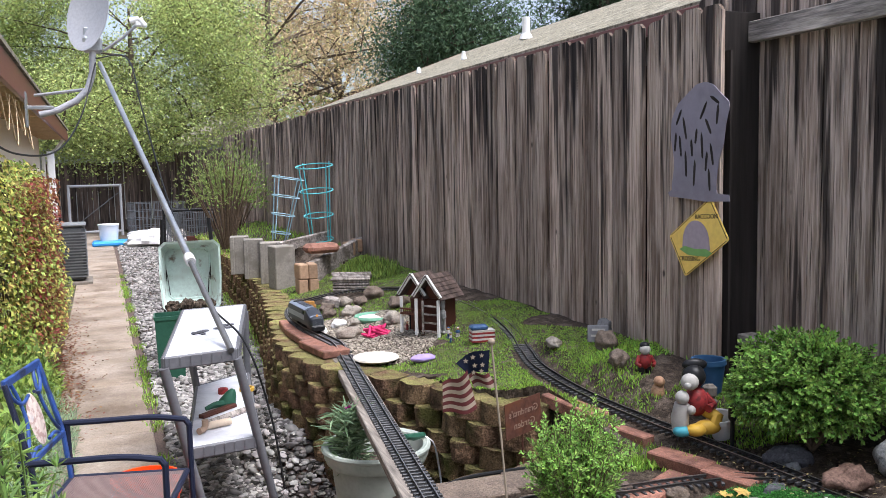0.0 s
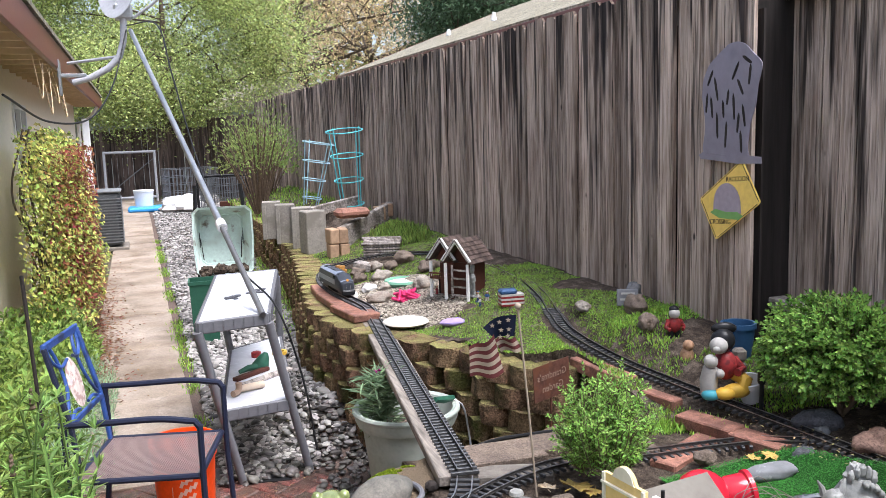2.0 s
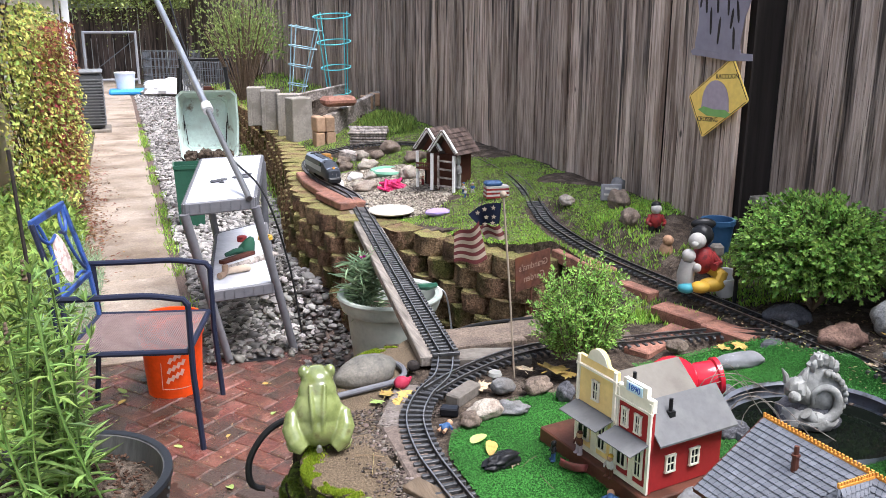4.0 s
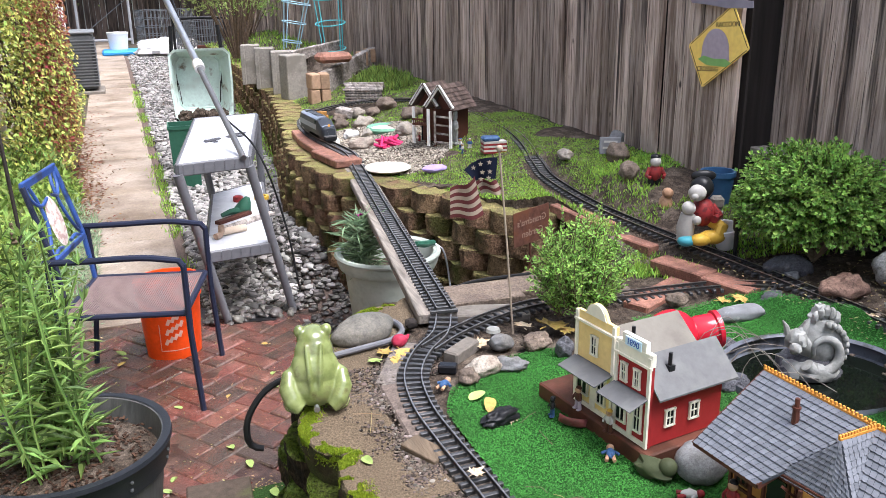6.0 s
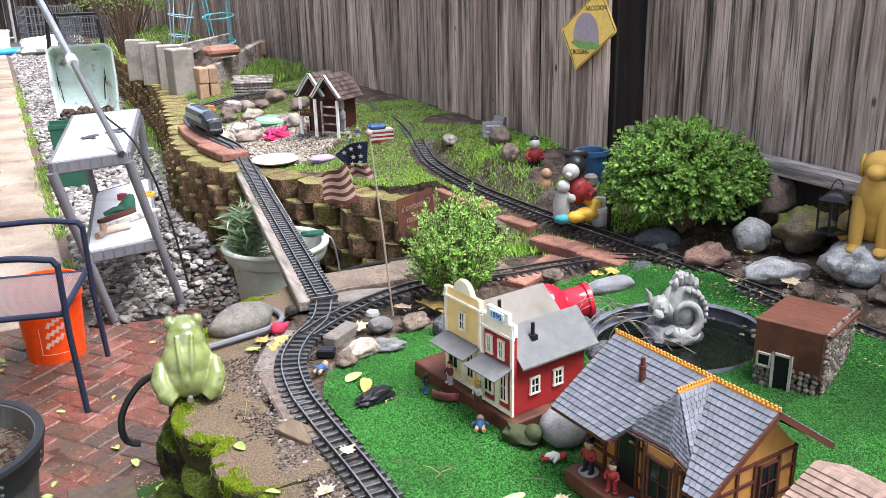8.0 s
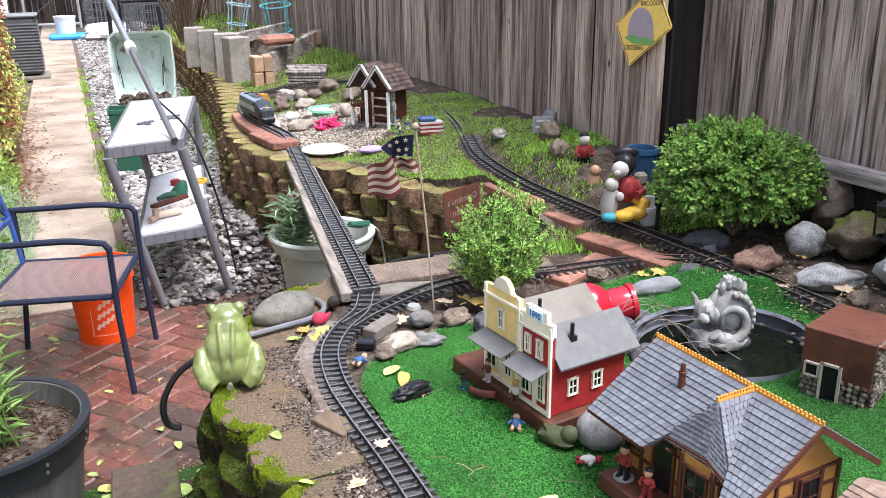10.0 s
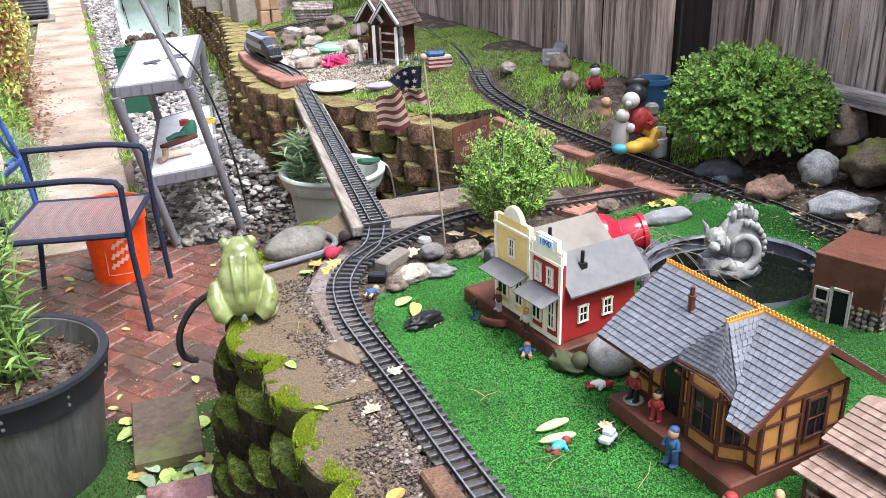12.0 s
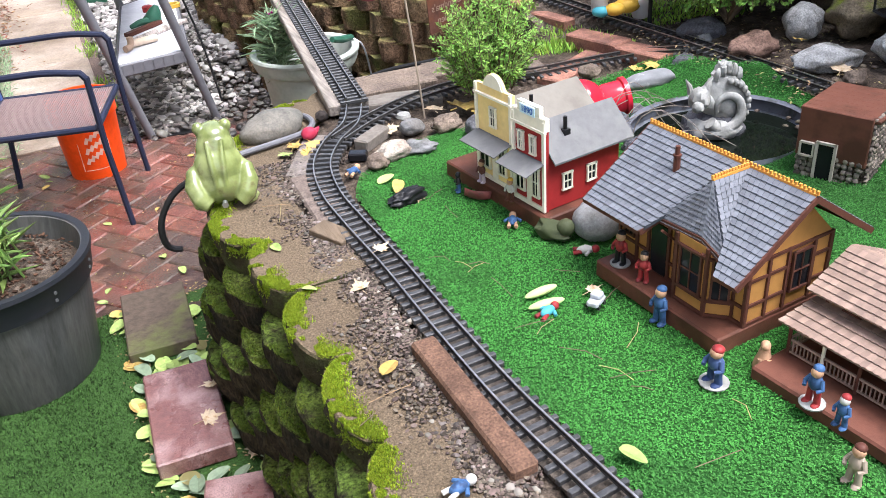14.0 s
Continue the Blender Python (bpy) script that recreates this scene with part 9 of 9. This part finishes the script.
# ---------------------------------------------------------------- pieces of fences, walls and paving
def block_mesh(name, w, material, seed, bulge):
    r = random.Random(seed)
    o = [(-.5, .05), (-.40, .008), (-.2, -.8 * bulge), (0, -bulge), (.2, -.8 * bulge), (.40, .010), (.5, .05), (.47, .2), (-.47, .2)]
    o = [(a * w + r.uniform(-.007, .007), b + r.uniform(-.007, .007)) for a, b in o]
    n = len(o)
    vs = []
    for z, k in ((.0, .985), (.010, 1.0), (.089, 1.0), (.098, .985)):
        vs += [(a * k + r.uniform(-.003, .003), (b - .1) * k + .1 + r.uniform(-.005, .005), z + r.uniform(-.001, .001)) for a, b in o]
    fs = [(i * n + j, i * n + (j + 1) % n, (i + 1) * n + (j + 1) % n, (i + 1) * n + j) for i in range(3) for j in range(n)]
    fs += [tuple(range(n))[::-1], tuple(range(3 * n, 4 * n))]
    return mesh_of(name, Geo().add(vs, fs), material, 24)


def block_wall(name, line, z_top, courses, w, batter, material, label, bulge):
    wall = thing(name, (0, 0, 0), label, "retaining wall", kind="structure")
    meshes = [block_mesh("block", w, material, 40 + i, bulge) for i in range(5)]
    step = .05
    k = w / step
    rest = Geo()
    for c in range(courses):
        s = (c % 2) * k / 2 + .5
        while s < len(line) - 2:
            i = int(s)
            p = line[i].lerp(line[i + 1], s - i)
            d = (line[min(i + 3, len(line) - 1)] - line[max(i - 3, 0)]).normalized()
            left = Vector((-d.y, d.x, 0))
            q = p + left * (batter * c + rnd(-.008, .008))
            a = math.degrees(math.atan2(d.y, d.x)) + rnd(-2.5, 2.5)
            # the front face of a block looks along its -y
            M = pose(q.x, q.y, z_top - .1 * (c + 1), rnd(-1, 1), rnd(-1.2, 1.2), a + 180)
            me = random.choice(meshes)
            if q.y < 7.9:
                part("block", me, None, wall, M=M)
            else:
                rest.add([v.co for v in me.vertices], [tuple(f.vertices) for f in me.polygons], 0, M)
            s += k * 1.05
    tagged(part("far_blocks", rest, material, wall, smooth=24), kind="stuff")
    return wall


block_wall("retaining_wall_upper", UP_WALL, .66, 7, .185, .014, M_block_up, "curved retaining wall of rough brown concrete blocks", .022)

LOBE = .27
NOSE = [(u, .034 - .068 * max(0, 1 - (2 * u) ** 2) ** .62) for u in np.linspace(-.5, .5, 11)]


def lobe_mesh(name, material, seed):
    """A block with a rounded, rough nose."""
    r = random.Random(seed)
    o = [(u * LOBE * 1.025, y) for u, y in NOSE] + [(.515 * LOBE, .19), (-.515 * LOBE, .19)]
    n = len(o)
    vs = []
    for z, k, q in ((.0, -.008, .004), (.03, -.002, .007), (.065, .002, .007), (.091, .003, .004), (.098, -.003, .002)):
        vs += [(a + r.uniform(-q, q) * .6, b - k + r.uniform(-q, q), z + r.uniform(-.002, .002)) for a, b in o]
    fs = [(i * n + j, i * n + (j + 1) % n, (i + 1) * n + (j + 1) % n, (i + 1) * n + j) for i in range(4) for j in range(n)]
    fs += [tuple(range(n))[::-1], tuple(range(4 * n, 5 * n))]
    return mesh_of(name, Geo().add(vs, fs), material, 22)


low = thing("retaining_wall_lower", (0, 0, 0), "mossy retaining wall of scalloped concrete blocks", "retaining wall", kind="structure")
caps, ledges = [], []
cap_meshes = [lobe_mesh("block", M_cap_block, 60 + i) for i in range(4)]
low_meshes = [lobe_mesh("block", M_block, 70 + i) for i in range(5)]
for c in range(6):
    s = 5.3 + (c % 2) * LOBE * 10 - LOBE * 20
    while s < len(LOW_WALL) - 3:
        s += LOBE * 1.0 / .05
        if s < 0 or s > len(LOW_WALL) - 3:
            continue
        i = int(s)
        p = LOW_WALL[i].lerp(LOW_WALL[i + 1], s - i)
        d = (LOW_WALL[min(i + 3, len(LOW_WALL) - 1)] - LOW_WALL[max(i - 3, 0)]).normalized()
        q = p + Vector((-d.y, d.x, 0)) * ((0, .034, .056, .072, .086, .098)[c] + rnd(-.006, .006) - .010)
        M = pose(q.x, q.y, .60 - .1 * (c + 1), rnd(-1, 1), rnd(-1, 1), math.degrees(math.atan2(d.y, d.x)) + 180 + (rnd(-.8, .8) if c == 0 else rnd(-3, 3)))
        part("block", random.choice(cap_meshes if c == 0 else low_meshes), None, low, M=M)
        (caps if c == 0 else ledges).append(M)

# moss on the caps' rims and on the ledges below
for name, rows, n, material, label, reach, gate in (("moss", caps, 14000, M_moss_tuft, "bright yellow-green moss cushions on the wall caps", .023, -.12),
                                                     ("ledge_moss", ledges, 1500, M_moss_dark, "dark green moss on the ledges of the block wall", .02, -.1)):
    lv = Geo()
    for M in rows:
        if not 1.9 < M.translation.y < 4.5:
            continue
        for k in range(n):
            u = rnd(-.5, .5)
            f = abs(random.gauss(0, reach))
            e = .034 - .068 * max(0, 1 - (2 * u) ** 2) ** .62
            drop = name == "moss" and random.random() < .32
            q = M @ Vector((u * LOBE * .97, e + (f - .001 if not drop else -.003), .097 if not drop else .096 - abs(random.gauss(0, .016))))
            if noise.noise((q.x * 13, q.y * 13, q.z * 9)) + .45 * noise.noise((q.x * 45, q.y * 45, 1)) < gate + f * 4.2 - .02:
                continue
            a = Vector((rnd(-1, 1), rnd(-1, 1), 1.2)).normalized() * rnd(.003, .008)
            w = Vector((rnd(-1, 1), rnd(-1, 1), 0)).normalized() * .0017
            lv.add([q - w, q + w, q + a], [(0, 1, 2)])
    solo(name, lv, material, label, "moss", kind="stuff", smooth=0)


def board_mesh(name, w, h, t, material, seed):
    r = random.Random(seed)
    g = Geo()
    n = 6
    vs = []
    for i in range(n + 1):
        z = h * i / n
        dx = r.uniform(-.0025, .0025)
        vs += [(-t / 2, -w / 2 + dx, z), (t / 2, -w / 2 + dx, z), (t / 2, w / 2 + dx, z), (-t / 2, w / 2 + dx, z)]
    cut = r.uniform(.018, .03)
    for k in range(4):
        x, y, z = vs[n * 4 + k]
        vs[n * 4 + k] = (x, y, z - cut)
    vs += [(x, y * .62, h + r.uniform(-.004, .004)) for x, y, z in vs[n * 4:n * 4 + 4]]
    n += 1
    fs = [(i * 4 + j, i * 4 + (j + 1) % 4, i * 4 + 4 + (j + 1) % 4, i * 4 + 4 + j) for i in range(n) for j in range(4)]
    fs += [(3, 2, 1, 0), (n * 4, n * 4 + 1, n * 4 + 2, n * 4 + 3)]
    return mesh_of(name, g.add(vs, fs), material, 30)


def board_fence(wall, a, b, z0, h, material, w, cant=0.4):
    a, b = Vector(a), Vector(b)
    d = (b - a).normalized()
    rz = math.degrees(math.atan2(d.y, d.x)) - 90
    meshes = [board_mesh("board", w * k, h, .019, material, i) for i, k in enumerate((.985, .97, 1.0, .98))]
    s = 0
    while s < (b - a).length:
        p = a + d * (s + w / 2)
        part("board", random.choice(meshes), None, wall, M=pose(p.x + rnd(-.010, .010), p.y, z0 + rnd(-.012, .010), 0, rnd(-.3, .3), rz + rnd(-1.2, 1.2)) @ pose(0, 0, 0, rnd(-cant, cant) * .5, 0, 0))
        s += w + rnd(.002, .009)


board_fence(wall_fence, (2.96, 4.76, 0), (2.96, 20.5, 0), .55, 1.855, M_fence, .135)
board_fence(wall_fence_near, (3.22, -2.0, 0), (3.22, 5.2, 0), .88, 1.62, M_fence_near, .185)
board_fence(wall_fence_back, (-1.6, 28.6, 0), (2.6, 28.6, 0), 0, 2.0, M_fence_back, .14)
board_fence(wall_fence_back, (2.6, 28.4, 0), (3.6, 20.5, 0), 0, 2.25, M_fence_back, .14)
# added dark sheets: the shade in the board gaps is put into their colour
part("back_boards", Geo().box((2.995, 12.6, 1.4), (.012, 15.7, 1.6)), M_fence_dark, wall_fence, "dark sheet added behind the gaps as their shade")
part("back_boards", Geo().box((3.25, 1.6, 1.65), (.012, 7.1, 1.4)), M_fence_dark, wall_fence_near, "dark sheet added behind the gaps as their shade")
g = Geo().box((3.165, 1.6, 2.29), (.045, 6.8, .09), ch=.004)
part("rail", g, M_rail_wood, wall_fence_near, "grey top rail")
g = Geo().box((3.15, 1.6, .925), (.09, 6.8, .05), ch=.004)
part("rail", g, M_rail_wood, wall_fence_near, "grey bottom rail")
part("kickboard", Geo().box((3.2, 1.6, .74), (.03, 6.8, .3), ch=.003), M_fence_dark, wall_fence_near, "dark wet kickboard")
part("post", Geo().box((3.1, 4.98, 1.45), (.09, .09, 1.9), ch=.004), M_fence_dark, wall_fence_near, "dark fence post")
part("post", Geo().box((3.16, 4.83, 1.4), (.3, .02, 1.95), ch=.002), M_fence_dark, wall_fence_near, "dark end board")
part("rail", Geo().bar((2.5, 28.3, 1.35), (3.5, 20.6, 1.9), .04, .09), M_fence_back, wall_fence_back)

# concrete slabs of the path
y = 6.15
while y < 27:
    ln = rnd(1.3, 1.6)
    part("slab", Geo().box((.375 + rnd(-.01, .01), y + ln / 2, -.03 + rnd(-.003, .003)), (.65, ln - .012, .09), ch=.008), M_concrete, path)
    y += ln

# patio bricks in a herringbone
bm_brick = mesh_of("brick", Geo().box((0, 0, -.025), (.196, .096, .06), ch=.006), M_brick)
ca, sa = math.cos(radians(38)), math.sin(radians(38))
for i in range(-16, 17):
    for j in range(-7, 8):
        for k in (0, 1):
            u = i * .1 + j * .2 + (.05 if k else .1)
            v = i * .1 - j * .2 + (.2 if k else .05)
            X, Y = .15 + u * ca - v * sa, 5.25 + u * sa + v * ca
            if -1.05 < X < 1.3 and 4.42 < Y < 6.15 and not (X > .72 and Y < 4.6 + (1.3 - X) * -.2):
                part("brick", bm_brick, None, patio, M=pose(X, Y, rnd(-.003, .002), rnd(-1, 1), rnd(-1, 1), 38 + 90 * k + rnd(-1.5, 1.5)))
